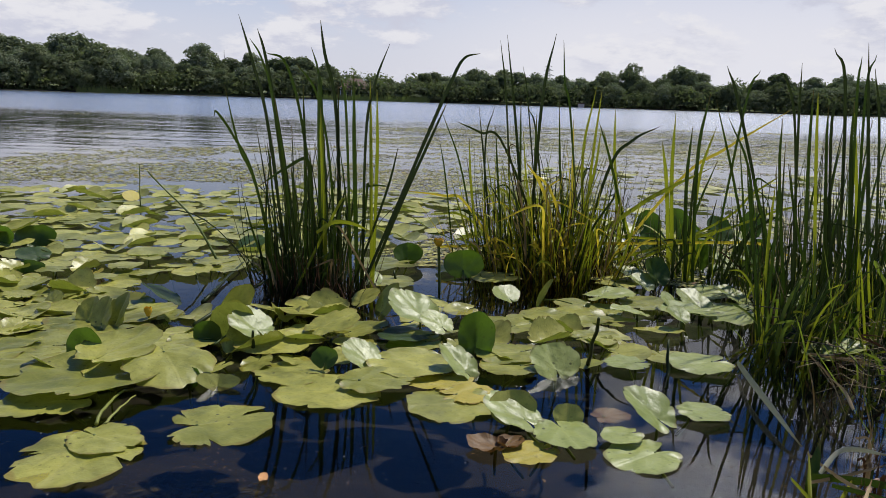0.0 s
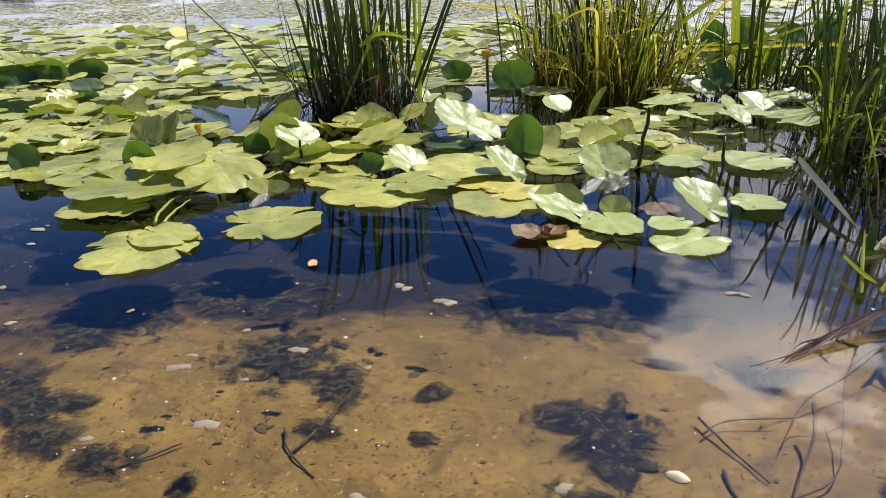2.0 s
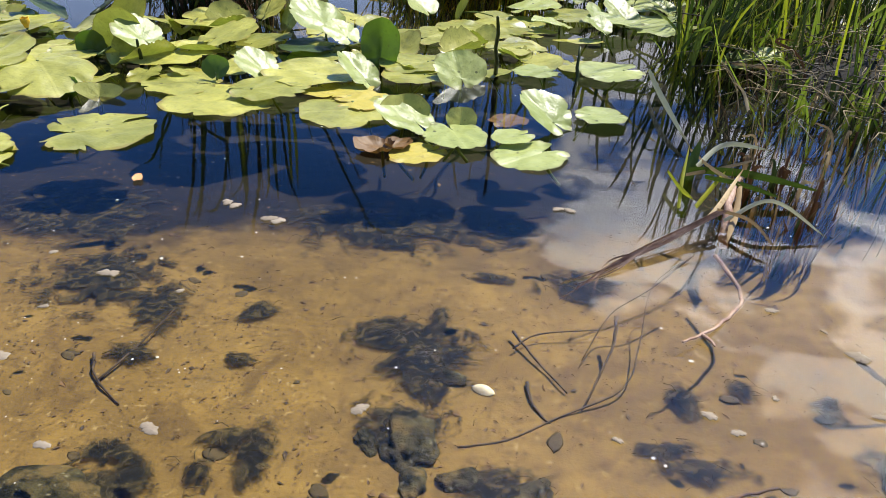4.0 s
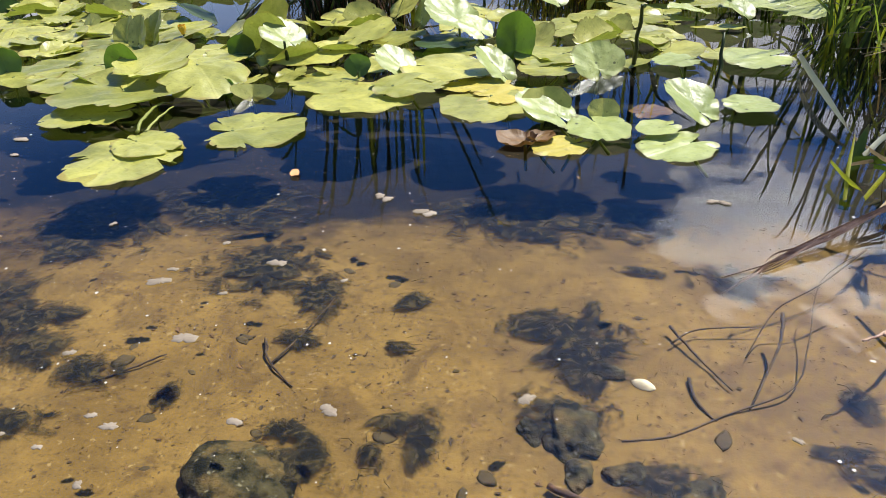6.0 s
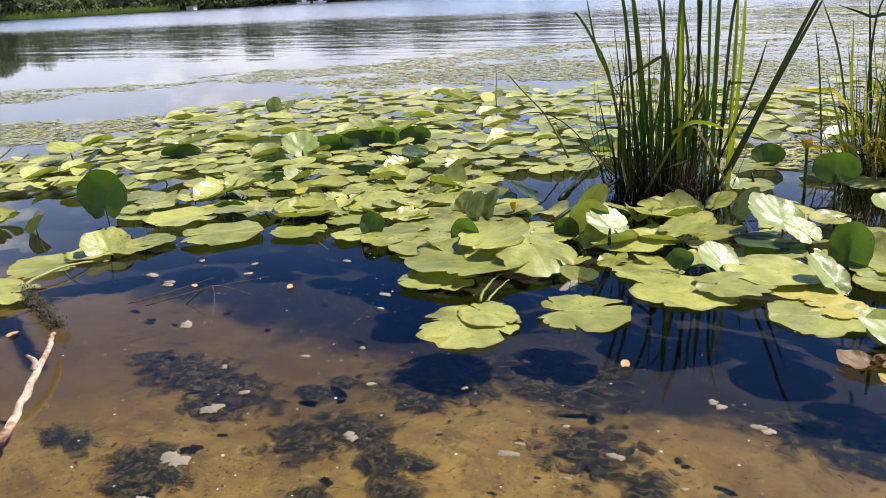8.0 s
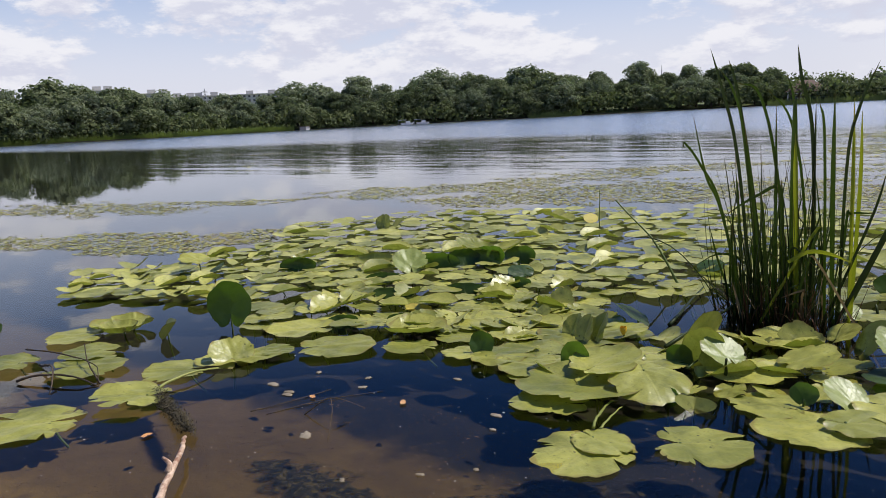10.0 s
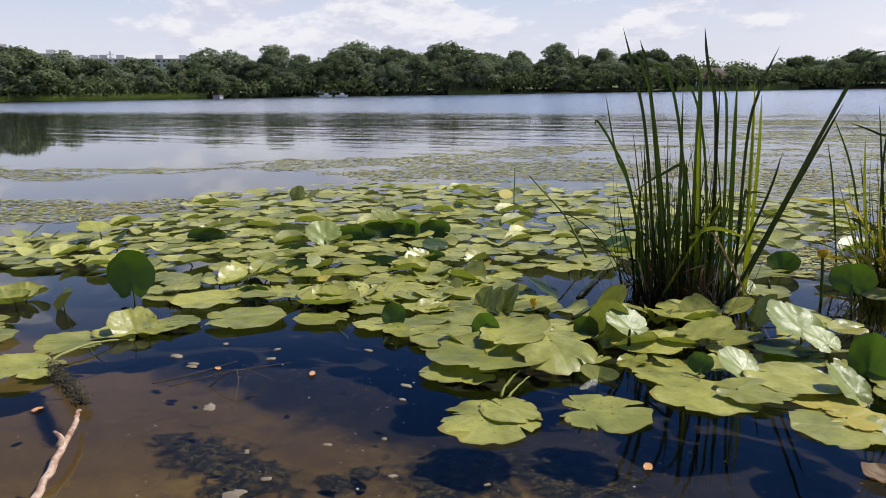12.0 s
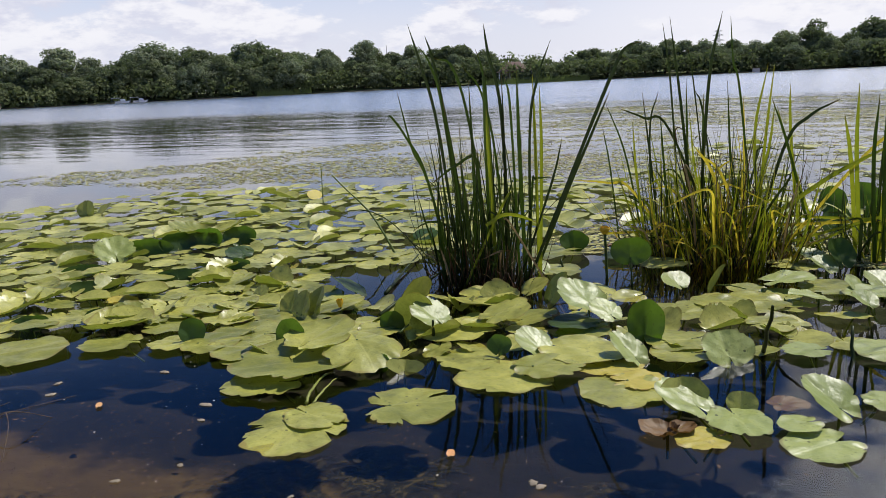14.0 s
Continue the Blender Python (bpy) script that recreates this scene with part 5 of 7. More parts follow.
clump_front.arc([(-0.795, 3.520, -0.200), (-0.831, 3.520, 0.367), (-0.848, 3.520, 0.600)], 0.022, BLADE)
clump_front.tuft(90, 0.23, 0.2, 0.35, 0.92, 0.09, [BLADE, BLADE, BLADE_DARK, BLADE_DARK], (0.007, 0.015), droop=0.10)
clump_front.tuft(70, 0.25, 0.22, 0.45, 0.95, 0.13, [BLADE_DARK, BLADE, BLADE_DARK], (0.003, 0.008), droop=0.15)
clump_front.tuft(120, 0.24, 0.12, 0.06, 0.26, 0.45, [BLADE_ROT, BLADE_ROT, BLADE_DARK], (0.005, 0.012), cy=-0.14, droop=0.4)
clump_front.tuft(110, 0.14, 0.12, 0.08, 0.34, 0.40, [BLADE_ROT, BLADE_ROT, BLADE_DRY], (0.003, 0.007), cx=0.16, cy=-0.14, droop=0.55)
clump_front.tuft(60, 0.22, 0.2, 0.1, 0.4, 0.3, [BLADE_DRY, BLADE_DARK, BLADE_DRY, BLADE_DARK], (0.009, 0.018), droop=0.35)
clump_middle = Clump(0.35, 4.35, 'clump of reeds with green, yellow and dry brown blades', 32)
clump_middle.arc([(0.176, 4.237, -0.200), (0.093, 4.237, 0.848), (0.043, 4.237, 1.216)], 0.011, BLADE_DARK)
clump_middle.arc([(0.254, 4.311, -0.200), (0.152, 4.311, 0.698), (0.074, 4.311, 1.251)], 0.016, BLADE_DARK)
clump_middle.arc([(0.241, 4.269, -0.200), (0.272, 4.269, 0.883), (0.329, 4.269, 1.258)], 0.018, BLADE_DARK)
clump_middle.arc([(0.561, 4.325, -0.200), (0.432, 4.325, 0.828), (0.391, 4.325, 1.004), (0.370, 4.325, 1.235)], 0.012, BLADE)
clump_middle.arc([(0.343, 4.330, -0.200), (0.203, 4.330, 0.880), (0.165, 4.330, 1.092)], 0.007, BLADE_DARK)
clump_middle.arc([(0.510, 4.196, -0.200), (0.322, 4.196, 0.407), (0.204, 4.196, 0.603)], 0.018, BLADE_YELLOW)
clump_middle.arc([(0.553, 4.183, -0.200), (0.364, 4.183, 0.410), (0.219, 4.183, 0.560)], 0.017, BLADE_YELLOW)
clump_middle.arc([(0.473, 4.381, -0.200), (0.465, 4.381, 0.459), (0.450, 4.381, 0.821)], 0.016, BLADE_YELLOW)
clump_middle.arc([(0.604, 4.242, -0.200), (0.504, 4.242, 0.566), (0.550, 4.242, 0.992)], 0.016, BLADE_LIME)
clump_middle.arc([(0.524, 4.236, -0.200), (0.551, 4.236, 0.569), (0.579, 4.236, 0.984)], 0.015, BLADE_LIME)
clump_middle.arc([(0.795, 4.419, -0.200), (0.694, 4.419, 0.559), (0.672, 4.419, 0.888)], 0.018, BLADE_LIME)
clump_middle.arc([(0.879, 4.293, -0.200), (0.676, 4.293, 0.539), (0.579, 4.293, 0.819)], 0.015, BLADE)
clump_middle.arc([(-0.009, 4.381, -0.200), (-0.145, 4.381, 0.495), (-0.268, 4.381, 0.834)], 0.012, BLADE)
clump_middle.arc([(-0.144, 4.294, -0.200), (-0.223, 4.294, 0.438), (-0.268, 4.294, 0.690)], 0.01, BLADE)
clump_middle.arc([(0.476, 4.333, -0.200), (0.647, 4.333, 0.549), (0.762, 4.333, 0.720), (0.902, 4.333, 0.802)], 0.018, BLADE_DARK)
clump_middle.arc([(0.448, 4.216, -0.200), (0.097, 4.216, 0.656), (-0.042, 4.216, 0.740), (-0.173, 4.216, 0.795)], 0.015, BLADE_DARK)
clump_middle.arc([(0.249, 4.332, -0.200), (-0.103, 4.332, 0.328), (-0.241, 4.332, 0.379), (-0.466, 4.332, 0.397)], 0.015, BLADE_YELLOW)
clump_middle.arc([(0.364, 4.388, -0.200), (-0.082, 4.388, 0.234), (-0.300, 4.388, 0.268)], 0.015, BLADE_LIME)
clump_middle.arc([(0.532, 4.306, -0.200), (0.138, 4.306, 0.384), (0.034, 4.306, 0.401), (-0.032, 4.306, 0.351)], 0.013, BLADE_LIME)
clump_middle.arc([(0.213, 4.358, -0.200), (0.180, 4.358, 0.449), (0.161, 4.358, 0.933)], 0.016, BLADE)
clump_middle.arc([(0.379, 4.341, -0.200), (0.230, 4.341, 0.390), (0.182, 4.341, 0.759)], 0.013, BLADE_LIME)
clump_middle.arc([(0.479, 4.195, -0.200), (0.395, 4.195, 0.476), (0.362, 4.195, 0.915)], 0.013, BLADE)
clump_middle.arc([(0.072, 4.362, -0.200), (-0.008, 4.362, 0.440), (-0.064, 4.362, 0.871)], 0.012, BLADE_DARK)
clump_middle.arc([(0.024, 4.322, -0.200), (-0.020, 4.322, 0.630), (0.022, 4.322, 0.874)], 0.011, BLADE_DARK)
clump_middle.arc([(0.137, 4.252, -0.200), (0.067, 4.252, 0.425), (0.036, 4.252, 0.772)], 0.013, BLADE)
clump_middle.arc([(0.018, 4.187, -0.200), (-0.071, 4.187, 0.396), (-0.099, 4.187, 0.725)], 0.015, BLADE_LIME)
clump_middle.arc([(0.445, 4.388, -0.200), (0.310, 4.388, 0.356), (0.424, 4.388, 0.519)], 0.012, BLADE_YELLOW)
clump_middle.arc([(0.767, 4.293, -0.200), (0.541, 4.293, 0.302), (0.733, 4.293, 0.343)], 0.013, BLADE_LIME)
clump_middle.arc([(0.404, 4.353, -0.200), (0.564, 4.353, 0.466), (0.601, 4.353, 0.788)], 0.016, BLADE_LIME)
clump_middle.arc([(0.680, 4.391, -0.200), (0.519, 4.391, 0.491), (0.652, 4.391, 0.550)], 0.011, BLADE_DARK)
clump_middle.arc([(0.933, 4.351, -0.200), (0.700, 4.351, 0.473), (0.611, 4.351, 0.774)], 0.013, BLADE_LIME)
clump_middle.arc([(0.585, 4.401, -0.200), (0.175, 4.401, 0.219), (0.068, 4.401, 0.115)], 0.012, BLADE_LIME)
clump_middle.arc([(0.266, 4.275, -0.200), (0.257, 4.275, 0.461), (0.250, 4.275, 0.852)], 0.016, BLADE)
clump_middle.arc([(0.377, 4.372, -0.200), (0.259, 4.372, 0.699), (0.203, 4.372, 0.880)], 0.011, BLADE_DARK)
clump_middle.arc([(0.532, 4.287, -0.200), (0.142, 4.287, 0.315), (0.000, 4.287, 0.355)], 0.012, BLADE_YELLOW)
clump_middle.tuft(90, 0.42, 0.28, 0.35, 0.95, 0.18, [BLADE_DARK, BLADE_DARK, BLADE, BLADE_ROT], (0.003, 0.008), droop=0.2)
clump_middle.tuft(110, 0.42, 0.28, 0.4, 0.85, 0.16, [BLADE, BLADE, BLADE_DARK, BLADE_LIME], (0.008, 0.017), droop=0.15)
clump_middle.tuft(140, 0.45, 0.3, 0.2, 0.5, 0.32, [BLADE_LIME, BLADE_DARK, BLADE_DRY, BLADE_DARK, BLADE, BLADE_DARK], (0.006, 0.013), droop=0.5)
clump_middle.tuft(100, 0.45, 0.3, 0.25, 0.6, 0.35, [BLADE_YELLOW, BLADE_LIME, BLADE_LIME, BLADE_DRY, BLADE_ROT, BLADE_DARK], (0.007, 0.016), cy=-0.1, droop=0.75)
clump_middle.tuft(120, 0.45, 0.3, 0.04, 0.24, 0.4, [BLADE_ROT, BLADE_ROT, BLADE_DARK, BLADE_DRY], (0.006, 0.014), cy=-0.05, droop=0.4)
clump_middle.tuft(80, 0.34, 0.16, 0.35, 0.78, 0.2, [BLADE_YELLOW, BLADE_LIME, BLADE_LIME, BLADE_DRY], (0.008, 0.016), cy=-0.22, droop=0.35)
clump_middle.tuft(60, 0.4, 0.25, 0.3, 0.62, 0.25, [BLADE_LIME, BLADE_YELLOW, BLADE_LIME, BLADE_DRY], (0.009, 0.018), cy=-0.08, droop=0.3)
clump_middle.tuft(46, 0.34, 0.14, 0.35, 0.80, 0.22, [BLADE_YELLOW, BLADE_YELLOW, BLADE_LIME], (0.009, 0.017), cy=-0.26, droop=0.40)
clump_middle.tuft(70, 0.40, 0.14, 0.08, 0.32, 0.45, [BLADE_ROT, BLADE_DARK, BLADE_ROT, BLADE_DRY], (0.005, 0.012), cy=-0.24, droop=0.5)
clump_small = Clump(1.12, 4.3, 'small clump of broad green and yellow reed blades', 33)
clump_small.arc([(1.037, 4.337, -0.200), (0.968, 4.337, 0.456), (0.921, 4.337, 0.726)], 0.022, BLADE_LIME)
clump_small.arc([(1.059, 4.326, -0.200), (0.987, 4.326, 0.488), (0.975, 4.326, 0.875)], 0.023, BLADE_LIME)
clump_small.arc([(1.089, 4.169, -0.200), (1.034, 4.169, 0.479), (1.036, 4.169, 0.812)], 0.019, BLADE)
clump_small.arc([(1.124, 4.177, -0.200), (1.076, 4.177, 0.639), (1.109, 4.177, 0.979)], 0.019, BLADE)
clump_small.arc([(1.091, 4.193, -0.200), (1.095, 4.193, 0.508), (1.157, 4.193, 0.813)], 0.016, BLADE_LIME)
clump_small.arc([(0.522, 4.343, -0.200), (1.023, 4.343, 0.512), (1.245, 4.343, 0.693), (1.551, 4.343, 0.906)], 0.017, BLADE_YELLOW)
clump_small.arc([(0.134, 4.237, -0.166), (0.756, 4.237, 0.343), (0.935, 4.237, 0.472), (1.161, 4.237, 0.600)], 0.024, BLADE_LIME)
clump_small.arc([(-0.263, 4.275, 0.099), (1.274, 4.275, 0.205), (1.513, 4.275, 0.184), (1.716, 4.275, 0.113)], 0.017, BLADE_YELLOW)
clump_small.arc([(0.133, 4.210, -0.100), (1.200, 4.210, 0.267), (1.497, 4.210, 0.393), (1.791, 4.210, 0.474)], 0.014, BLADE_LIME)
clump_small.arc([(1.489, 4.251, -0.200), (1.293, 4.251, 0.510), (1.157, 4.251, 0.945)], 0.014, BLADE)
clump_small.arc([(1.468, 4.227, -0.200), (1.362, 4.227, 0.545), (1.221, 4.227, 0.862)], 0.014, BLADE)
clump_small.arc([(1.600, 4.220, -0.200), (1.279, 4.220, 0.873), (1.185, 4.220, 1.115)], 0.016, BLADE_DARK)
clump_small.arc([(1.200, 4.267, -0.200), (1.304, 4.267, 0.910), (1.361, 4.267, 1.100)], 0.012, BLADE)
clump_small.arc([(0.314, 4.267, -0.200), (1.204, 4.267, 0.294), (1.387, 4.267, 0.468), (1.567, 4.267, 0.609)], 0.013, BLADE_LIME)
clump_small.arc([(1.024, 4.331, -0.200), (1.126, 4.331, 0.341), (1.214, 4.331, 0.633)], 0.013, BLADE)
clump_small.arc([(1.110, 4.286, -0.200), (1.093, 4.286, 0.285), (1.096, 4.286, 0.705)], 0.016, BLADE_DARK)
clump_small.arc([(0.327, 4.336, 0.215), (0.992, 4.336, 0.193), (1.231, 4.336, 0.184)], 0.015, BLADE_LIME)
clump_small.tuft(60, 0.3, 0.25, 0.25, 0.65, 0.25, [BLADE, BLADE_LIME, BLADE_DARK], (0.009, 0.02), droop=0.45)
clump_small.tuft(26, 0.16, 0.2, 0.3, 0.6, 0.14, [BLADE, BLADE_DARK, BLADE_DARK], (0.008, 0.017), droop=0.2)
clump_small.tuft(60, 0.5, 0.35, 0.1, 0.35, 0.4, [BLADE_DRY, BLADE_DARK, BLADE_DARK, BLADE], (0.01, 0.02), droop=0.6)
clump_bank = Clump(1.72, 3.3, 'dense bed of dark green reeds growing from the bank', 34)
clump_bank.arc([(1.413, 3.521, -0.200), (1.329, 3.521, 0.782), (1.308, 3.521, 1.097)], 0.01, BLADE_DARK)
clump_bank.arc([(1.440, 3.548, -0.200), (1.329, 3.548, 0.781), (1.263, 3.548, 1.033), (1.227, 3.548, 1.039)], 0.01, BLADE_DARK)
clump_bank.arc([(1.581, 3.484, -0.200), (1.480, 3.484, 0.948), (1.411, 3.484, 1.156)], 0.013, BLADE_DARK)
clump_bank.arc([(1.680, 3.383, -0.200), (1.560, 3.383, 0.687), (1.496, 3.383, 1.170)], 0.013, BLADE_DARK)
clump_bank.arc([(1.648, 3.522, -0.200), (1.542, 3.522, 0.905), (1.535, 3.522, 1.129)], 0.01, BLADE)
clump_bank.arc([(1.678, 3.543, -0.200), (1.580, 3.543, 0.929), (1.599, 3.543, 1.138)], 0.01, BLADE)
clump_bank.arc([(1.759, 3.531, -0.200), (1.651, 3.531, 0.794), (1.595, 3.531, 1.082)], 0.01, BLADE_DARK)
clump_bank.arc([(1.188, 3.214, -0.200), (1.186, 3.214, 0.425), (1.172, 3.214, 0.686)], 0.012, BLADE)
clump_bank.arc([(1.192, 3.243, -0.200), (1.173, 3.243, 0.396), (1.173, 3.243, 0.618)], 0.012, BLADE_LIME)
clump_bank.arc([(1.196, 3.142, -0.200), (1.073, 3.142, 0.475), (1.033, 3.142, 0.686)], 0.011, BLADE)
clump_bank.arc([(1.405, 3.516, -0.200), (1.278, 3.516, 0.592), (1.256, 3.516, 0.873)], 0.012, BLADE)
clump_bank.arc([(1.441, 3.465, -0.200), (1.364, 3.465, 0.672), (1.346, 3.465, 0.989)], 0.013, BLADE)
clump_bank.arc([(1.472, 3.407, -0.200), (1.373, 3.407, 0.677), (1.344, 3.407, 0.977)], 0.013, BLADE_LIME)
clump_bank.arc([(1.503, 3.363, -0.200), (1.395, 3.363, 0.682), (1.373, 3.363, 0.923)], 0.012, BLADE)
clump_bank.arc([(1.653, 3.521, -0.200), (1.551, 3.521, 0.674), (1.529, 3.521, 0.950)], 0.014, BLADE)
clump_bank.arc([(1.720, 3.548, -0.200), (1.591, 3.548, 0.626), (1.546, 3.548, 0.905)], 0.014, BLADE_LIME)
clump_bank.arc([(1.529, 3.368, -0.200), (1.400, 3.368, 0.793), (1.419, 3.368, 0.968)], 0.011, BLADE_DARK)
clump_bank.arc([(1.554, 3.510, -0.200), (1.364, 3.510, 0.429), (1.299, 3.510, 0.688)], 0.011, BLADE)
clump_bank.arc([(1.022, 3.182, -0.146), (1.271, 3.182, 0.121), (1.422, 3.182, 0.244), (1.582, 3.182, 0.343)], 0.009, BLADE)
clump_bank.arc([(1.024, 3.130, -0.200), (1.247, 3.130, 0.180), (1.329, 3.130, 0.339)], 0.009, BLADE)
clump_bank.arc([(1.041, 3.159, -0.141), (1.242, 3.159, 0.126), (1.345, 3.159, 0.133)], 0.008, BLADE_LIME)
clump_bank.arc([(1.025, 3.254, -0.128), (1.343, 3.254, 0.081), (1.509, 3.254, 0.116)], 0.009, BLADE_LIME)
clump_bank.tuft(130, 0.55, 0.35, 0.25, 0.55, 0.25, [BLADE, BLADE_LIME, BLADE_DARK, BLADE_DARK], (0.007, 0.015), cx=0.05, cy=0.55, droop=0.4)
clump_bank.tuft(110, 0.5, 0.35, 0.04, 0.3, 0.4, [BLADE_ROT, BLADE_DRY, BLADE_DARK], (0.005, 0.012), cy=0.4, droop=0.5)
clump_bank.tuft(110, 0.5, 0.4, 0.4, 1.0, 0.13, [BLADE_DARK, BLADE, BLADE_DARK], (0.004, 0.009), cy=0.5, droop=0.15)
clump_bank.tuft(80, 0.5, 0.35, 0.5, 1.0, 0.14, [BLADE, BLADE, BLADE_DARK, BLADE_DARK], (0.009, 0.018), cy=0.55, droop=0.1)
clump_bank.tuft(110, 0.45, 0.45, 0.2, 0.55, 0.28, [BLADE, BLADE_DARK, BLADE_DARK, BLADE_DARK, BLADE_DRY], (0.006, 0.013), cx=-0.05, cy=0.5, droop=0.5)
clump_bank.tuft(60, 0.6, 0.4, 0.4, 0.9, 0.14, [BLADE, BLADE, BLADE_DARK], (0.008, 0.017), cx=0.65, cy=0.55, droop=0.2)
clump_bank.tuft(12, 0.3, 0.2, 0.2, 0.4, 0.22, [BLADE, BLADE_DARK, BLADE], (0.014, 0.024), cx=0.25, cy=-0.45, droop=0.4)
tuft_edge = Clump(1.3, 2.15, "bent sedge tuft with dead straw at the water's edge", 35)
tuft_edge.arc([(0.943, 1.877, 0.010), (0.990, 1.941, 0.030), (1.043, 2.017, 0.050)], 0.013, BLADE_LIME)
tuft_edge.arc([(0.900, 2.018, 0.030), (0.911, 1.931, 0.030), (0.938, 1.895, 0.020)], 0.013, BLADE_LIME)
tuft_edge.arc([(0.943, 2.009, 0.030), (1.035, 2.039, 0.040), (1.160, 2.102, 0.050)], 0.01, BLADE_DRY)
tuft_edge.arc([(0.980, 1.982, 0.040), (1.052, 1.927, 0.050), (1.140, 1.886, 0.040)], 0.013, BLADE)
tuft_edge.arc([(0.980, 2.142, 0.040), (0.999, 2.012, 0.050), (1.050, 1.920, 0.050)], 0.012, BLADE_DRY)
tuft_edge.arc([(0.967, 1.835, 0.030), (1.028, 1.768, 0.040), (1.062, 1.686, 0.020)], 0.009, BLADE_DRY)
tuft_edge.arc([(1.043, 1.920, 0.050), (1.009, 1.812, 0.030), (0.979, 1.736, 0.000)], 0.017, BLADE_DRY)
tuft_edge.arc([(0.947, 1.797, 0.020), (0.986, 1.845, 0.040), (1.062, 1.973, 0.070)], 0.013, BLADE_DRY)
tuft_edge.arc([(0.906, 1.887, 0.000), (0.923, 1.969, 0.050), (0.956, 2.078, 0.080)], 0.009, BLADE_LIME)
tuft_edge.arc([(1.257, 2.933, 0.050), (1.235, 2.698, 0.060), (1.173, 2.396, 0.050)], 0.012, BLADE_DRY)
tuft_edge.arc([(1.202, 2.420, 0.060), (1.210, 2.516, 0.080), (1.211, 2.629, 0.080)], 0.012, BLADE_DRY)
tuft_edge.arc([(1.186, 3.148, 0.030), (1.296, 3.227, 0.100), (1.434, 3.275, 0.200)], 0.01, BLADE)
tuft_edge.arc([(1.186, 3.148, 0.030), (1.329, 3.182, 0.080), (1.425, 3.075, 0.140)], 0.01, BLADE)
tuft_edge.arc([(1.292, 3.008, 0.030), (1.436, 2.921, 0.040), (1.529, 2.866, 0.040)], 0.012, BLADE_DRY)
tuft_edge.tuft(26, 0.3, 0.25, 0.08, 0.22, 0.35, [BLADE_SEDGE, BLADE_SEDGE, BLADE, BLADE_DARK, BLADE_SEDGE], (0.006, 0.013), cx=0.28, cy=0.42, droop=0.7)
tuft_edge.tuft(60, 0.26, 0.26, 0.02, 0.08, 0.9, [BLADE_DRY, BLADE_DRY, BLADE, BLADE_DARK], (0.004, 0.010), cx=0.10, cy=0.08, droop=0.6)
tuft_edge.tuft(40, 0.3, 0.3, 0.15, 0.35, 0.25, [BLADE_SEDGE, BLADE_SEDGE, BLADE, BLADE_DARK], (0.008, 0.016), cx=0.65, cy=0.45, droop=0.6)
tuft_edge.tuft(130, 0.12, 0.16, 0.02, 0.1, 0.35, [BLADE_ROT, BLADE_DRY, BLADE_ROT, BLADE_DARK], (0.005, 0.012), cx=-0.141, cy=-0.166, droop=0.6)
tuft_edge.tuft(70, 0.22, 0.14, 0.06, 0.2, 0.35, [BLADE_SEDGE, BLADE_SEDGE, BLADE_DARK, BLADE], (0.008, 0.017), cx=0.272, cy=0.53, droop=0.6)
tuft_edge.tuft(90, 0.3, 0.2, 0.12, 0.3, 0.35, [BLADE_SEDGE, BLADE_LIME, BLADE, BLADE_DARK], (0.009, 0.019), cx=0.632, cy=1.084, droop=0.6)
tuft_edge.tuft(70, 0.25, 0.18, 0.12, 0.3, 0.35, [BLADE_SEDGE, BLADE, BLADE_DARK], (0.008, 0.016), cx=0.168, cy=1.134, droop=0.6)
tuft_edge.blade((1.165, 3.194, -0.1), (1.386, 3.056, 0.232), 0.015, BLADE_DARK, 0.040)
tuft_edge.blade((1.270, 3.206, -0.1), (1.553, 3.250, 0.078), 0.009, BLADE_SEDGE, 0.026)
tuft_edge.blade((1.261, 3.123, -0.1), (1.434, 3.167, 0.133), 0.011, BLADE_SEDGE, 0.041)
tuft_edge.blade((1.155, 3.159, -0.1), (1.421, 3.258, 0.154), 0.013, BLADE_DARK, 0.066)
tuft_edge.blade((1.277, 3.115, -0.1), (1.303, 3.159, 0.102), 0.010, BLADE, 0.045)
tuft_edge.blade((1.212, 3.110, -0.1), (1.218, 3.164, 0.076), 0.011, BLADE_LIME, 0.045)
tuft_edge.blade((1.210, 3.115, -0.1), (1.507, 3.260, 0.145), 0.010, BLADE_LIME, 0.029)
tuft_edge.blade((1.274, 3.166, -0.1), (1.304, 3.172, 0.093), 0.008, BLADE_SEDGE, 0.040)
tuft_edge.blade((1.126, 3.116, -0.1), (1.423, 3.278, 0.102), 0.010, BLADE_SEDGE, 0.060)
tuft_edge.blade((1.259, 3.134, -0.1), (1.343, 3.158, 0.080), 0.009, BLADE_SEDGE, 0.017)
tuft_edge.blade((1.256, 3.118, -0.1), (1.374, 3.334, 0.170), 0.014, BLADE_SEDGE, 0.015)
tuft_edge.blade((1.188, 3.159, -0.1), (1.405, 3.222, 0.130), 0.009, BLADE_LIME, 0.044)
tuft_edge.blade((1.277, 3.131, -0.1), (1.186, 3.208, 0.039), 0.015, BLADE_DARK, 0.066)
tuft_edge.blade((1.273, 3.147, -0.1), (1.277, 3.273, 0.136), 0.014, BLADE_DARK, 0.062)
tuft_edge.blade((1.263, 3.168, -0.1), (1.486, 3.126, 0.109), 0.014, BLADE_SEDGE, 0.064)
tuft_edge.blade((1.194, 3.104, -0.1), (1.558, 3.301, 0.044), 0.007, BLADE_SEDGE, 0.042)
tuft_edge.blade((1.190, 3.180, -0.1), (1.186, 3.084, 0.062), 0.010, BLADE_DARK, 0.022)
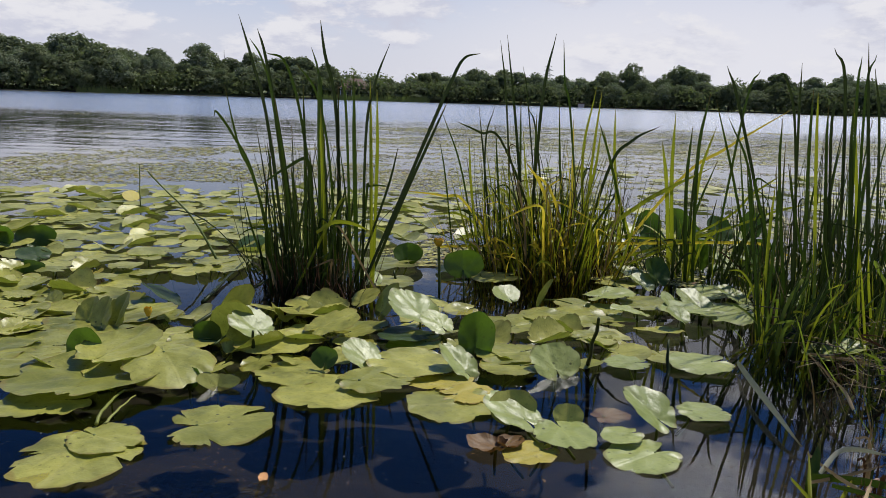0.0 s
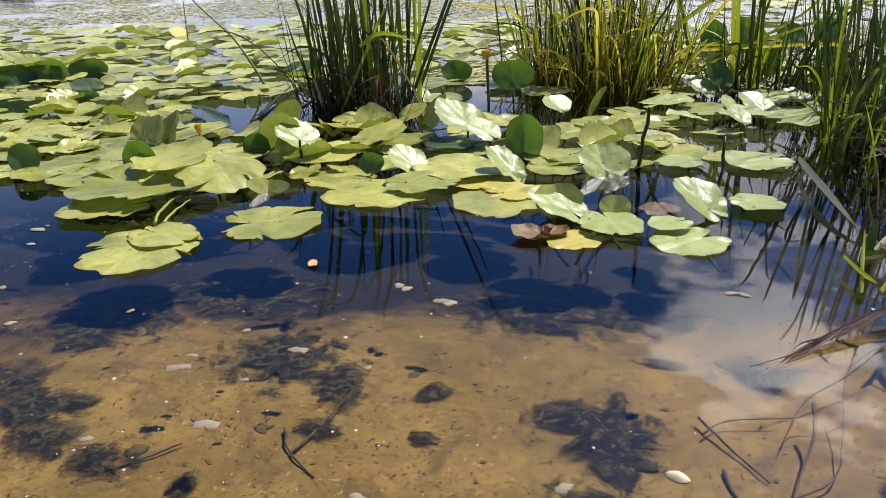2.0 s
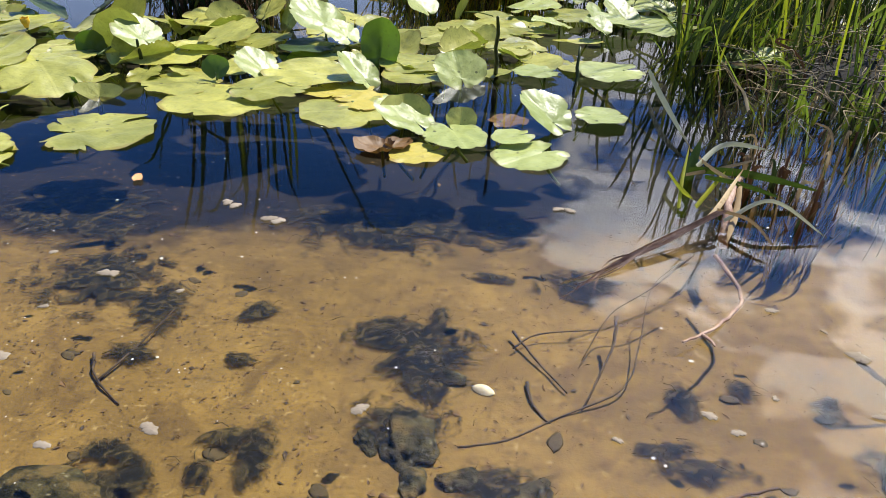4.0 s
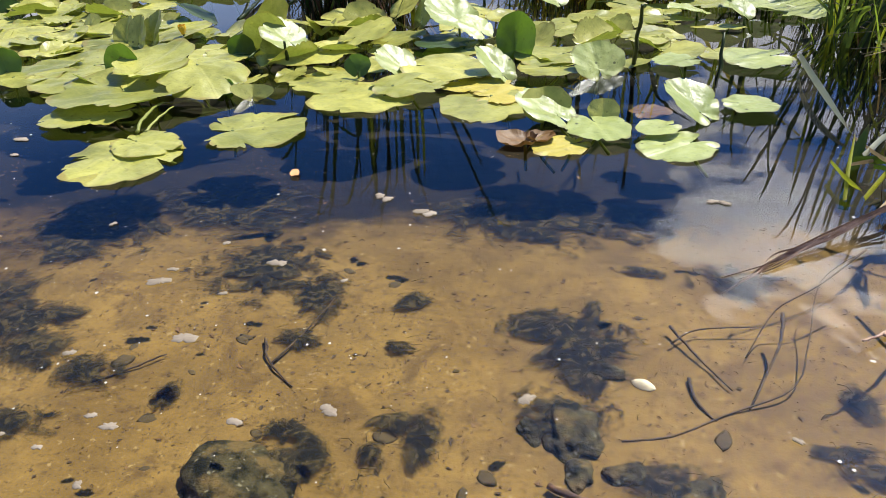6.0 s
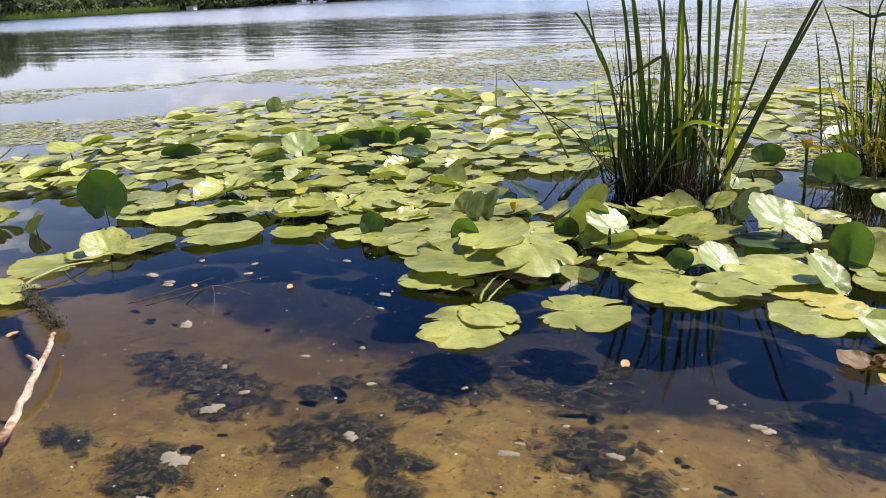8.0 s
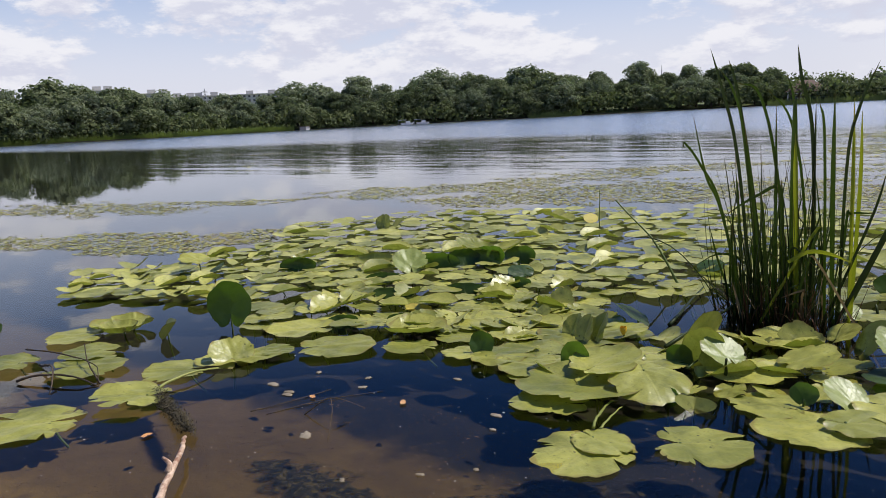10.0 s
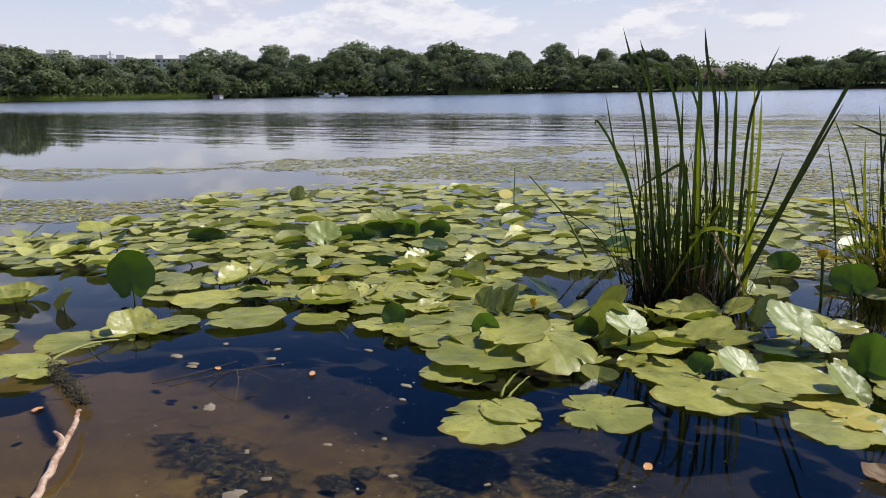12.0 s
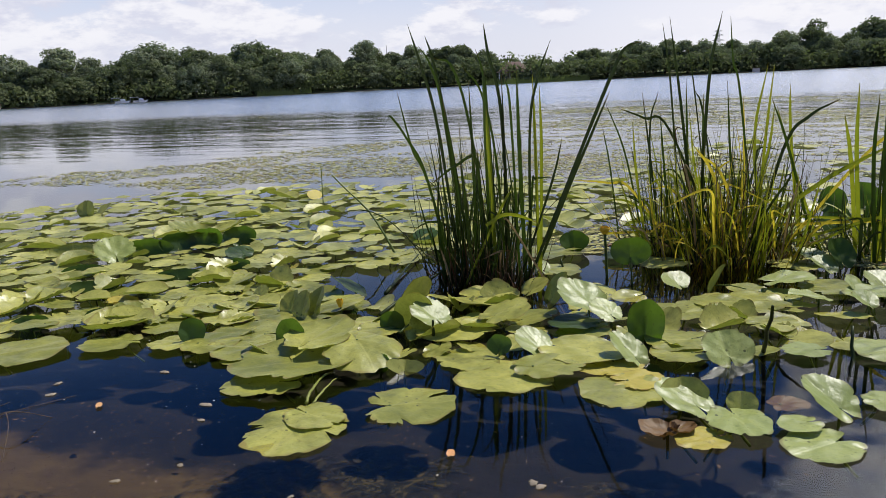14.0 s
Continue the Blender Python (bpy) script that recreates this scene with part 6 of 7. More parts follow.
tuft_edge.blade((1.249, 3.072, -0.1), (1.435, 3.318, 0.051), 0.012, BLADE_SEDGE, 0.062)
tuft_edge.blade((1.118, 3.116, -0.1), (1.186, 3.225, 0.044), 0.014, BLADE, 0.061)
tuft_edge.blade((1.254, 3.083, -0.1), (1.441, 3.209, 0.066), 0.011, BLADE_SEDGE, 0.029)
tuft_edge.blade((1.154, 3.209, -0.1), (1.283, 3.246, 0.126), 0.010, BLADE_LIME, 0.018)
tuft_edge.blade((1.172, 3.155, -0.1), (1.189, 3.239, 0.101), 0.013, BLADE_SEDGE, 0.033)
tuft_edge.blade((1.238, 3.115, -0.1), (1.449, 3.171, 0.163), 0.015, BLADE, 0.035)
tuft_edge.blade((1.147, 3.089, -0.1), (1.177, 3.247, 0.036), 0.007, BLADE, 0.030)
tuft_edge.blade((1.269, 3.173, -0.1), (1.442, 3.083, 0.299), 0.014, BLADE_SEDGE, 0.042)
tuft_edge.blade((1.231, 3.137, -0.1), (1.295, 3.227, 0.083), 0.009, BLADE_DARK, 0.033)
tuft_edge.blade((1.167, 3.190, -0.1), (1.343, 3.172, 0.174), 0.007, BLADE_SEDGE, 0.017)
tuft_edge.blade((1.115, 3.178, -0.1), (1.340, 3.145, 0.107), 0.011, BLADE_SEDGE, 0.053)
tuft_edge.blade((1.257, 3.096, -0.1), (1.168, 3.062, 0.173), 0.008, BLADE_LIME, 0.070)
tuft_edge.blade((1.171, 3.126, -0.1), (1.449, 3.370, 0.161), 0.010, BLADE_LIME, 0.035)
tuft_edge.blade((1.179, 3.150, -0.1), (1.183, 3.185, 0.147), 0.012, BLADE_SEDGE, 0.065)
tuft_edge.blade((1.125, 3.175, -0.1), (1.452, 3.351, 0.105), 0.014, BLADE_SEDGE, 0.041)
tuft_edge.blade((1.134, 3.143, -0.1), (1.327, 3.134, 0.089), 0.014, BLADE_SEDGE, 0.061)
tuft_edge.blade((1.254, 3.152, -0.1), (1.421, 3.340, 0.145), 0.009, BLADE_DARK, 0.023)
tuft_edge.blade((1.149, 3.138, -0.1), (1.149, 3.101, 0.086), 0.014, BLADE_LIME, 0.035)
tuft_edge.blade((1.114, 3.209, -0.1), (1.458, 3.244, 0.088), 0.008, BLADE_DARK, 0.067)
tuft_edge.blade((1.219, 3.179, -0.1), (1.555, 3.359, 0.033), 0.008, BLADE_SEDGE, 0.023)
tuft_edge.blade((1.229, 3.191, -0.1), (1.237, 3.089, 0.171), 0.014, BLADE_DARK, 0.025)
tuft_edge.blade((1.129, 3.107, -0.1), (1.504, 3.296, 0.142), 0.014, BLADE_SEDGE, 0.012)
tuft_edge.blade((1.183, 3.139, -0.1), (1.296, 3.051, 0.134), 0.009, BLADE_LIME, 0.045)
tuft_edge.blade((1.122, 3.131, -0.1), (1.446, 3.082, 0.222), 0.011, BLADE_LIME, 0.042)
tuft_edge.blade((1.238, 3.112, -0.1), (1.280, 3.278, 0.119), 0.012, BLADE_LIME, 0.049)
tuft_edge.blade((1.200, 3.086, -0.1), (1.494, 3.377, 0.196), 0.011, BLADE_DARK, 0.031)
tuft_edge.blade((1.139, 3.195, -0.1), (1.392, 3.104, 0.195), 0.012, BLADE_SEDGE, 0.017)
tuft_edge.blade((1.180, 3.113, -0.1), (1.521, 3.293, 0.127), 0.008, BLADE_DARK, 0.039)
tuft_edge.blade((1.201, 3.174, -0.1), (1.437, 3.104, 0.105), 0.010, BLADE_DARK, 0.026)

sedge_bank = Clump(1.72, 2.95, "thick sedge and dead stems on a low muddy bank", 36)
sedge_bank.tuft(110, 0.42, 0.40, 0.30, 0.62, 0.20, [BLADE, BLADE_SEDGE, BLADE_DARK, BLADE_SEDGE, BLADE_LIME], (0.007, 0.014), cx=0.10, cy=0.06, droop=0.40, tilt=(-0.10, -0.03))
sedge_bank.tuft(70, 0.26, 0.25, 0.25, 0.50, 0.25, [BLADE_SEDGE, BLADE_LIME, BLADE, BLADE_DARK], (0.007, 0.014), cx=-0.30, cy=0.22, droop=0.45, tilt=(0.25, 0.0))
sedge_bank.tuft(120, 0.50, 0.45, 0.05, 0.25, 0.55, [BLADE_ROT, BLADE_DRY, BLADE_DARK, BLADE_ROT, BLADE_SEDGE], (0.004, 0.009), droop=0.65, tilt=(-0.2, -0.2))
sedge_bank.tuft(70, 0.40, 0.22, 0.25, 0.60, 0.30, [BLADE_SEDGE, BLADE, BLADE_DARK], (0.008, 0.015), cx=0.60, cy=-0.10, droop=0.5, tilt=(-0.2, -0.05))
sedge_bank.tuft(26, 0.10, 0.08, 0.20, 0.42, 0.20, [BLADE, BLADE_SEDGE, BLADE_DARK], (0.009, 0.016), cx=-0.50, cy=0.16, droop=0.25, tilt=(0.35, 0.05))
tuft_edge.arc([(0.960, 2.030, -0.10), (0.962, 2.050, 0.02), (0.985, 2.090, 0.10)], 0.030, BLADE)
tuft_edge.arc([(0.955, 2.040, 0.03), (1.080, 1.990, 0.05), (1.260, 1.960, 0.03)], 0.022, BLADE)
tuft_edge.arc([(0.975, 2.040, 0.04), (1.060, 2.120, 0.07), (1.190, 2.150, 0.05)], 0.016, BLADE_PALE)
tuft_edge.arc([(0.985, 1.800, 0.02), (1.090, 1.830, 0.06), (1.200, 1.770, 0.01)], 0.010, BLADE_PALE)
tuft_edge.tuft(40, 0.20, 0.10, 0.03, 0.12, 0.5, [BLADE_DRY, BLADE_ROT, BLADE_DRY, BLADE_PALE], (0.004, 0.010), cx=0.07, cy=0.14, droop=0.6)

# ---- small things in and on the water ----


def flake(x, y, w):
    """A thin, ragged raft of pale scum that floats on the water."""
    r = random.Random(int(x * 911 + y * 577))
    n, p = 28, r.uniform(0, 6.28)
    rim = []
    for i in range(n):
        g = 6.283 * i / n
        q = 0.5 * w * (0.8 + 0.22 * math.sin(2 * g + p) + 0.5 * noise.noise((math.cos(g) * 2.6 + x * 9, math.sin(g) * 2.6, y * 7)))
        rim.append((q * math.cos(g), q * math.sin(g) * 0.85))
    vs = [(a, b, 0.0015) for a, b in rim] + [(a * 0.92, b * 0.92, 0.003) for a, b in rim] + [(0, 0, 0.003)]
    fs = [(i, (i + 1) % n, n + (i + 1) % n, n + i) for i in range(n)] + [(n + i, n + (i + 1) % n, 2 * n) for i in range(n)]
    ob = new("scum_flake", mesh("scum_flake", vs, fs, FLAKE))
    ob.location = (x, y, 0.0)
    tagged(ob, "pale ragged scum flake floating on clear water", "scum flake", "scum flakes on the water")


def weed_patch(x, y, w, d):
    """A low slimy mat of dark sunken weed with threads that lie across it."""
    r = random.Random(int(x * 733 + y * 391))
    t = thing("sunken_weed", (x, y, 0.0), "dark matted weed lying on the sandy lake bed", "water weed", "weed patches on the bed")
    vs, fs, uvs, rings, seg = [(0, 0, bed(x, y) + 0.014)], [], [(0, 0)], 9, 36
    for i in range(1, rings + 1):
        q = 1.25 * i / rings
        for j in range(seg):
            g = 6.283 * j / seg
            ax, ay = 0.72 * w * q * math.cos(g), 0.72 * d * q * math.sin(g)
            up = 0.010 * max(0.0, 1 - q) * (1 + noise.noise(((x + ax) * 30, (y + ay) * 30, 1.0)))
            vs.append((ax, ay, bed(x + ax, y + ay) + 0.004 + up))
            uvs.append((q * math.cos(g), q * math.sin(g)))
    for j in range(seg):
        fs.append((0, 1 + j, 1 + (j + 1) % seg))
        for i in range(rings - 1):
            o = 1 + i * seg
            fs.append((o + j, o + seg + j, o + seg + (j + 1) % seg, o + (j + 1) % seg))
    part("weed_mat", mesh("weed_mat", vs, fs, WEED_MAT, uvs), t)
    pieces = []
    for _ in range(min(30, int(8 + 1000 * w * d))):
        g, q, ln = r.uniform(0, 6.283), abs(r.gauss(0, 0.4)), r.uniform(0.01, 0.03)
        cx, cy, b = w * q * math.cos(g), d * q * math.sin(g), r.uniform(0, 6.283)
        p = [(cx + ln * k * math.cos(b + 0.5 * k), cy + ln * k * math.sin(b + 0.5 * k), bed(x + cx, y + cy) + 0.010 + 0.004 * math.sin(k * 3)) for k in (0, 0.5, 1.0)]
        pieces.append(tube(p, r.uniform(0.0003, 0.0007), 4))
    part("threads", mesh("threads", *joined(pieces), WEED), t)


def twig(name, points, radius, material, label, fork=None):
    p = smooth_path(points, 5)
    r = random.Random(len(label) + int(points[0][0] * 100))
    p = [q + Vector((r.gauss(0, 1), r.gauss(0, 1), r.gauss(0, 0.5))) * radius * 0.25 for q in p]
    o = p[0].copy()
    t = thing(name, o, label, "reed" if "reed" in name else "stalk" if "stalk" in name else "twig")
    n = len(p)
    part("stem", mesh("stem", *tube([q - o for q in p], [radius * (1.0 - 0.6 * i / n) * r.uniform(0.88, 1.12) for i in range(n)], 8), material), t)
    if fork:
        f = smooth_path(fork, 4)
        part("fork", mesh("fork", *tube([q - o for q in f], [radius * (0.8 - 0.5 * i / len(f)) for i in range(len(f))], 7), material), t)


def straw_bundle(a, b):
    """Dead straws that lie on the water and fan out at their far end."""
    a, b = Vector(a), Vector(b)
    t = thing("dead_straw", a, "fan of pale dead straw lying on the water", "straw")
    r = random.Random(4)
    for i in range(9):
        k = r.uniform(0.8, 1.03)
        s = Vector((r.gauss(0, 0.008), r.gauss(0, 0.008), r.uniform(0, 0.02)))
        m = (b - a) * 0.45 + Vector((r.gauss(0, 0.006), r.gauss(0, 0.006), r.uniform(0, 0.012)))
        n = (b - a) * 0.7 + Vector((r.gauss(0, 0.008), r.gauss(0, 0.008), r.uniform(0, 0.008)))
        e = (b - a) * k + Vector((r.gauss(0, 0.022), r.gauss(0, 0.022), r.uniform(-0.01, 0.008)))
        part("straw", path_mesh("straw", [s, m, n, e], r.uniform(0.002, 0.0045), BARE_WOOD, 0.3, 0.0, 0.3), t)


def bent_straw(a, b, mid):
    a, b, mid = Vector(a), Vector(b), Vector(mid)
    t = thing("bent_blade", a, "pale grey-green reed blade bent onto the water", "reed blade")
    part("blade", blade_mesh("blade", Vector((0, 0, 0)), b - a, 0.026, BLADE_PALE, 0.05, 0.05, 0.3, 12), t)


def moss_clump(a, b):
    a, b = Vector(a), Vector(b)
    r = random.Random(9)
    vs, fs = [], []
    for _ in range(3400):
        q = r.random()
        c = (b - a) * q + Vector((r.gauss(0, 0.013), r.gauss(0, 0.013), abs(r.gauss(0, 0.014)) - 0.004))
        d = Vector((r.gauss(0, 1), r.gauss(0, 1), r.gauss(0, 0.6))).normalized() * r.uniform(0.006, 0.020)
        s = d.cross(Vector((0.2, 0.3, 0.9))).normalized() * 0.0022
        o = len(vs)
        vs += [tuple(c - s), tuple(c + s), tuple(c + d)]
        fs.append((o, o + 1, o + 2))
    ob = new("water_moss", mesh("water_moss", vs, fs, MOSS))
    ob.location = a
    tagged(ob, "tangled brown-green water moss wrapped round a stick", "moss")


def lily_flower(x, y, z, s=1.0):
    """A small yellow water-lily flower on a stout stalk."""
    t = thing("lily_flower", (x, y, z), "yellow water-lily flower on a dark stalk", "flower")
    t.scale = (s, s, 1.0)
    part("stalk", mesh("stalk", *tube(smooth_path([(0.02, 0.0, -z - 0.2), (0.006, 0, -z * 0.5), (0, 0, 0)], 3), 0.007, 8), STALK), t)
    for i in range(5):
        g = 6.283 * i / 5
        vs, fs = [], []
        for a in range(5):
            for b in range(5):
                u, v = a / 4, (b / 4 - 0.5) * 1.25
                rad = 0.026 * math.sin(0.25 + 1.75 * u)
                vs.append((rad * math.cos(g + v), rad * math.sin(g + v), 0.034 * u - 0.006 + 0.003 * math.cos(v * 3)))
        for a in range(4):
            for b in range(4):
                o = a * 5 + b
                fs.append((o, o + 1, o + 6, o + 5))
        part("petal", mesh("petal", vs, fs, FLOWER), t)
    part("centre", mesh("centre", *tube([(0, 0, -0.004), (0, 0, 0.012), (0, 0, 0.022)], [0.013, 0.013, 0.009], 10), FLOWER), t)


def fallen_leaf(x, y, w, turn):
    v, f, uv = leaf_shape(int(turn) + 5, w * 1.3, w * 0.7, cup=0.04, wave=0.05, ragged=0.4, rings=4, seg=24)
    ob = new("fallen_leaf", mesh("fallen_leaf", v, f, FALLEN, uv))
    ob.matrix_basis = pose(x, y, 0.006, 0, 0, turn)
    tagged(ob, "small orange fallen leaf floating on the water", "fallen leaf")


def shell(x, y):
    vs, fs = [], []
    for i in range(9):
        for j in range(9):
            u, v = (i / 8 - 0.5) * 2, j / 8
            wv = 0.013 * math.sin(math.pi * v) ** 0.6
            vs.append((0.045 * (v - 0.5), u * wv, 0.010 * (1 - u * u) * math.sin(math.pi * v)))
    for i in range(8):
        for j in range(8):
            o = i * 9 + j
            fs.append((o, o + 1, o + 10, o + 9))
    ob = new("mussel_shell", mesh("mussel_shell", vs, fs, SHELL))
    ob.matrix_basis = pose(x, y, bed(x, y) + 0.002, 0, 0, -20)
    tagged(ob, "open pale mussel shell lying on the sand", "shell")


def stone(name, x, y, w, label, material, flat=0.5, seed=0):
    """A worn stone half sunk in the sand."""
    bm = bmesh.new()
    bmesh.ops.create_icosphere(bm, subdivisions=4 if w > 0.05 else 2, radius=0.5)
    r = random.Random(seed)
    sx, sy, turn = w, w * r.uniform(0.55, 0.8), r.uniform(0, 6.283)
    for v in bm.verts:
        v.co *= 1 + 0.5 * noise.noise(v.co * 2.2 + Vector((seed * 3.1, 0, 0))) + 0.22 * noise.noise(v.co * 6 + Vector((0, seed * 1.7, 0)))
        v.co = Matrix.Rotation(turn, 3, "Z") @ Vector((v.co.x * sx, v.co.y * sy, v.co.z * w * flat))
    me = bpy.data.meshes.new(name)
    bm.to_mesh(me)
    bm.free()
    me.materials.append(material)
    me.polygons.foreach_set("use_smooth", [True] * len(me.polygons))
    ob = new(name, me)
    ob.location = (x, y, bed(x, y) + 0.08 * w * flat)
    tagged(ob, label, name.split("_")[-1], name.replace("_", " ") + "s on the lake bed")


for i, (x, y, w) in enumerate(((0.35, 1.18, 0.115), (0.29, 1.175, 0.055), (-0.14, 0.99, 0.17), (0.44, 1.11, 0.07), (0.545, 1.09, 0.085), (0.37, 1.10, 0.06), (0.76, 1.06, 0.06), (1.13, 1.18, 0.09), (0.41, 1.35, 0.06), (0.33, 1.43, 0.05))):
    stone("mossy_stone", x, y, w, "dark algae-covered stone half sunk in the sand", STONE, 0.34, i)
# flat brown ovals: pebbles, and several shadows of the scum flakes put in as discs
for i, (x, y, w) in enumerate(((0.232, 1.069, 0.036), (0.201, 1.035, 0.025), (0.055, 1.129, 0.04), (0.591, 1.211, 0.045), (1.067, 1.323, 0.043), (0.908, 1.353, 0.034), (0.933, 1.248, 0.024), (-0.172, 1.641, 0.034),
                               (-0.055, 1.6, 0.036), (-0.291, 1.338, 0.034), (0.605, 1.77, 0.026), (0.946, 1.145, 0.027), (0.619, 1.052, 0.023), (-0.157, 1.102, 0.023), (-0.49, 1.239, 0.042), (-0.287, 1.347, 0.028),
                               (-0.359, 1.105, 0.031), (-0.046, 1.28, 0.013), (-0.495, 1.28, 0.025), (-0.342, 1.231, 0.018), (-0.301, 1.0, 0.02), (0.14, 1.311, 0.013), (-1.11, 1.49, 0.06), (-1.116, 1.35, 0.034))):
    stone("sunk_pebble", x, y, w, "flat brown oval on the sand, pebble and scum-flake shadow alike", PEBBLE_SHADOW, 0.10, 40 + i)

# shreds and specks of rotted plants strewn over the sand
rb = random.Random(60)
pieces = []
for _ in range(42000):
    x, y = rb.uniform(-2.6, 1.9), rb.uniform(0.45, 2.6)
    if noise.noise((x * 1.7, y * 1.7, 3.3)) < rb.uniform(-0.5, 0.3):
        continue
    ln, a = min(0.012, 0.0008 + rb.expovariate(620)), rb.uniform(0, 6.283)
    wd = ln * rb.uniform(0.15, 0.7)
    c, s, z = math.cos(a), math.sin(a), bed(x, y) + 0.0012
    pieces.append(([(x - c * ln, y - s * ln, z), (x + s * wd + c * ln * rb.uniform(-0.6, 0.6), y - c * wd, z + 0.0006), (x + c * ln, y + s * ln, z), (x - s * wd, y + c * wd + s * ln * rb.uniform(-0.6, 0.6), z + 0.0015)], [(0, 1, 2, 3)]))
tagged(new("plant_shreds", mesh("plant_shreds", *joined(pieces), SHRED, smooth=False)), "dark shreds of rotted plants strewn over the sand", "debris", kind="stuff")


# a tangle of dead straw and bent stems along the bank
rd = random.Random(12)
pieces = []
for _ in range(520):
    g, q = rd.uniform(0, 6.283), math.sqrt(rd.random())
    x, y = 1.86 + 0.66 * q * math.cos(g), 2.86 + 0.56 * q * math.sin(g)
    if x < 1.18 + 0.12 * math.sin(7 * y):
        continue
    a, ln = rd.uniform(0, 6.283), rd.uniform(0.06, 0.24)
    z0, rise = rd.uniform(-0.02, 0.10), rd.uniform(-0.04, 0.09)
    p = [(x, y, z0), (x + ln * 0.5 * math.cos(a), y + ln * 0.5 * math.sin(a), z0 + rise * 0.8 + rd.uniform(0, 0.03)), (x + ln * math.cos(a + 0.3), y + ln * math.sin(a + 0.3), z0 + rise)]
    pieces.append(tube(p, rd.uniform(0.0007, 0.0022), 4))
tagged(new("dead_tangle", mesh("dead_tangle", *joined(pieces), STRAW)), "tangle of brown dead stems lying along the bank", "dead stems", kind="stuff")

# specks of foam and pollen on the water
rp = random.Random(31)
pieces = []
for _ in range(1500):
    x, y = rp.uniform(-3.0, 1.7), rp.uniform(0.6, 3.2)
    if noise.noise((x * 1.3, y * 1.3, 8.0)) < rp.uniform(-0.6, 0.35):
        continue
    s, a = 0.0009 + min(0.0035, rp.expovariate(1100)), rp.uniform(0, 6.283)
    pts = [(x + s * rp.uniform(0.6, 1.3) * math.cos(a + 1.257 * i), y + s * rp.uniform(0.6, 1.3) * math.sin(a + 1.257 * i), 0.0022) for i in range(5)]
    pieces.append((pts, [(0, 1, 2, 3, 4)]))
tagged(new("foam_specks", mesh("foam_specks", *joined(pieces), SPECK, smooth=False)), "pale specks of foam and pollen on the water", "foam", kind="stuff")

weed_patch(-1.58, 1.408, 0.375, 0.232)
weed_patch(-1.342, 1.283, 0.178, 0.126)
weed_patch(-1.015, 1.271, 0.205, 0.156)
weed_patch(-1.135, 1.505, 0.093, 0.073)
weed_patch(-1.134, 1.611, 0.097, 0.107)
weed_patch(-0.834, 1.124, 0.098, 0.103)
weed_patch(-1.253, 0.972, 0.164, 0.143)
weed_patch(-0.683, 1.235, 0.136, 0.125)
weed_patch(-0.773, 1.312, 0.144, 0.141)
weed_patch(-0.537, 1.195, 0.14, 0.092)
weed_patch(-0.576, 1.056, 0.11, 0.074)
weed_patch(-0.352, 1.162, 0.054, 0.064)
weed_patch(-0.883, 0.786, 0.114, 0.141)
weed_patch(-0.769, 0.854, 0.062, 0.076)
weed_patch(-0.615, 0.901, 0.112, 0.057)
weed_patch(-0.888, 1.038, 0.107, 0.079)
weed_patch(-1.173, 0.901, 0.096, 0.064)
weed_patch(-0.363, 1.619, 0.259, 0.252)
weed_patch(-0.192, 1.518, 0.1, 0.191)
weed_patch(-0.172, 1.357, 0.103, 0.071)
weed_patch(0.006, 1.521, 0.071, 0.098)
weed_patch(0.019, 1.359, 0.065, 0.049)
weed_patch(0.297, 1.476, 0.16, 0.117)
weed_patch(0.384, 1.418, 0.14, 0.106)
weed_patch(0.36, 1.334, 0.115, 0.083)
weed_patch(0.381, 1.548, 0.054, 0.071)
weed_patch(-0.104, 1.107, 0.097, 0.064)
weed_patch(0.058, 1.16, 0.076, 0.05)
weed_patch(-0.712, 1.339, 0.118, 0.07)
weed_patch(-0.859, 1.621, 0.183, 0.126)
weed_patch(0.505, 1.093, 0.147, 0.097)
weed_patch(0.695, 1.726, 0.191, 0.14)
weed_patch(0.821, 1.336, 0.061, 0.091)
weed_patch(0.934, 1.378, 0.063, 0.065)
weed_patch(1.08, 1.351, 0.051, 0.064)
weed_patch(1.145, 1.196, 0.12, 0.108)
weed_patch(0.815, 1.166, 0.127, 0.061)
weed_patch(0.478, 1.734, 0.09, 0.047)
weed_patch(0.777, 1.211, 0.094, 0.039)
weed_patch(0.247, 1.953, 0.228, 0.204)
weed_patch(-0.37, 1.64, 0.209, 0.189)
weed_patch(-1.391, 1.405, 0.331, 0.171)
weed_patch(-1.696, 1.404, 0.266, 0.162)
weed_patch(-1.164, 1.52, 0.114, 0.079)
weed_patch(-1.267, 1.021, 0.274, 0.146)
weed_patch(-1.561, 0.998, 0.221, 0.087)
weed_patch(-0.114, 1.032, 0.2, 0.121)
weed_patch(0.343, 1.214, 0.142, 0.116)
weed_patch(0.366, 1.398, 0.181, 0.229)
weed_patch(0.12, 1.125, 0.054, 0.142)
weed_patch(0.045, 1.084, 0.052, 0.068)
# the next five mats are dark patches added where leaf shadows fall
weed_patch(-0.588, 1.926, 0.396, 0.319)
weed_patch(0.201, 1.976, 0.46, 0.269)
weed_patch(0.489, 2.001, 0.29, 0.181)
weed_patch(-0.891, 1.731, 0.364, 0.3)
weed_patch(-0.597, 1.955, 0.301, 0.242)
weed_patch(-0.946, 1.406, 0.266, 0.16)
flake(-0.453, 1.358, 0.043)
flake(-0.448, 1.401, 0.024)
flake(-0.804, 1.249, 0.045)
flake(-1.191, 1.182, 0.064)
flake(-1.101, 0.995, 0.083)
flake(-1.041, 0.866, 0.039)
flake(-0.832, 0.883, 0.021)
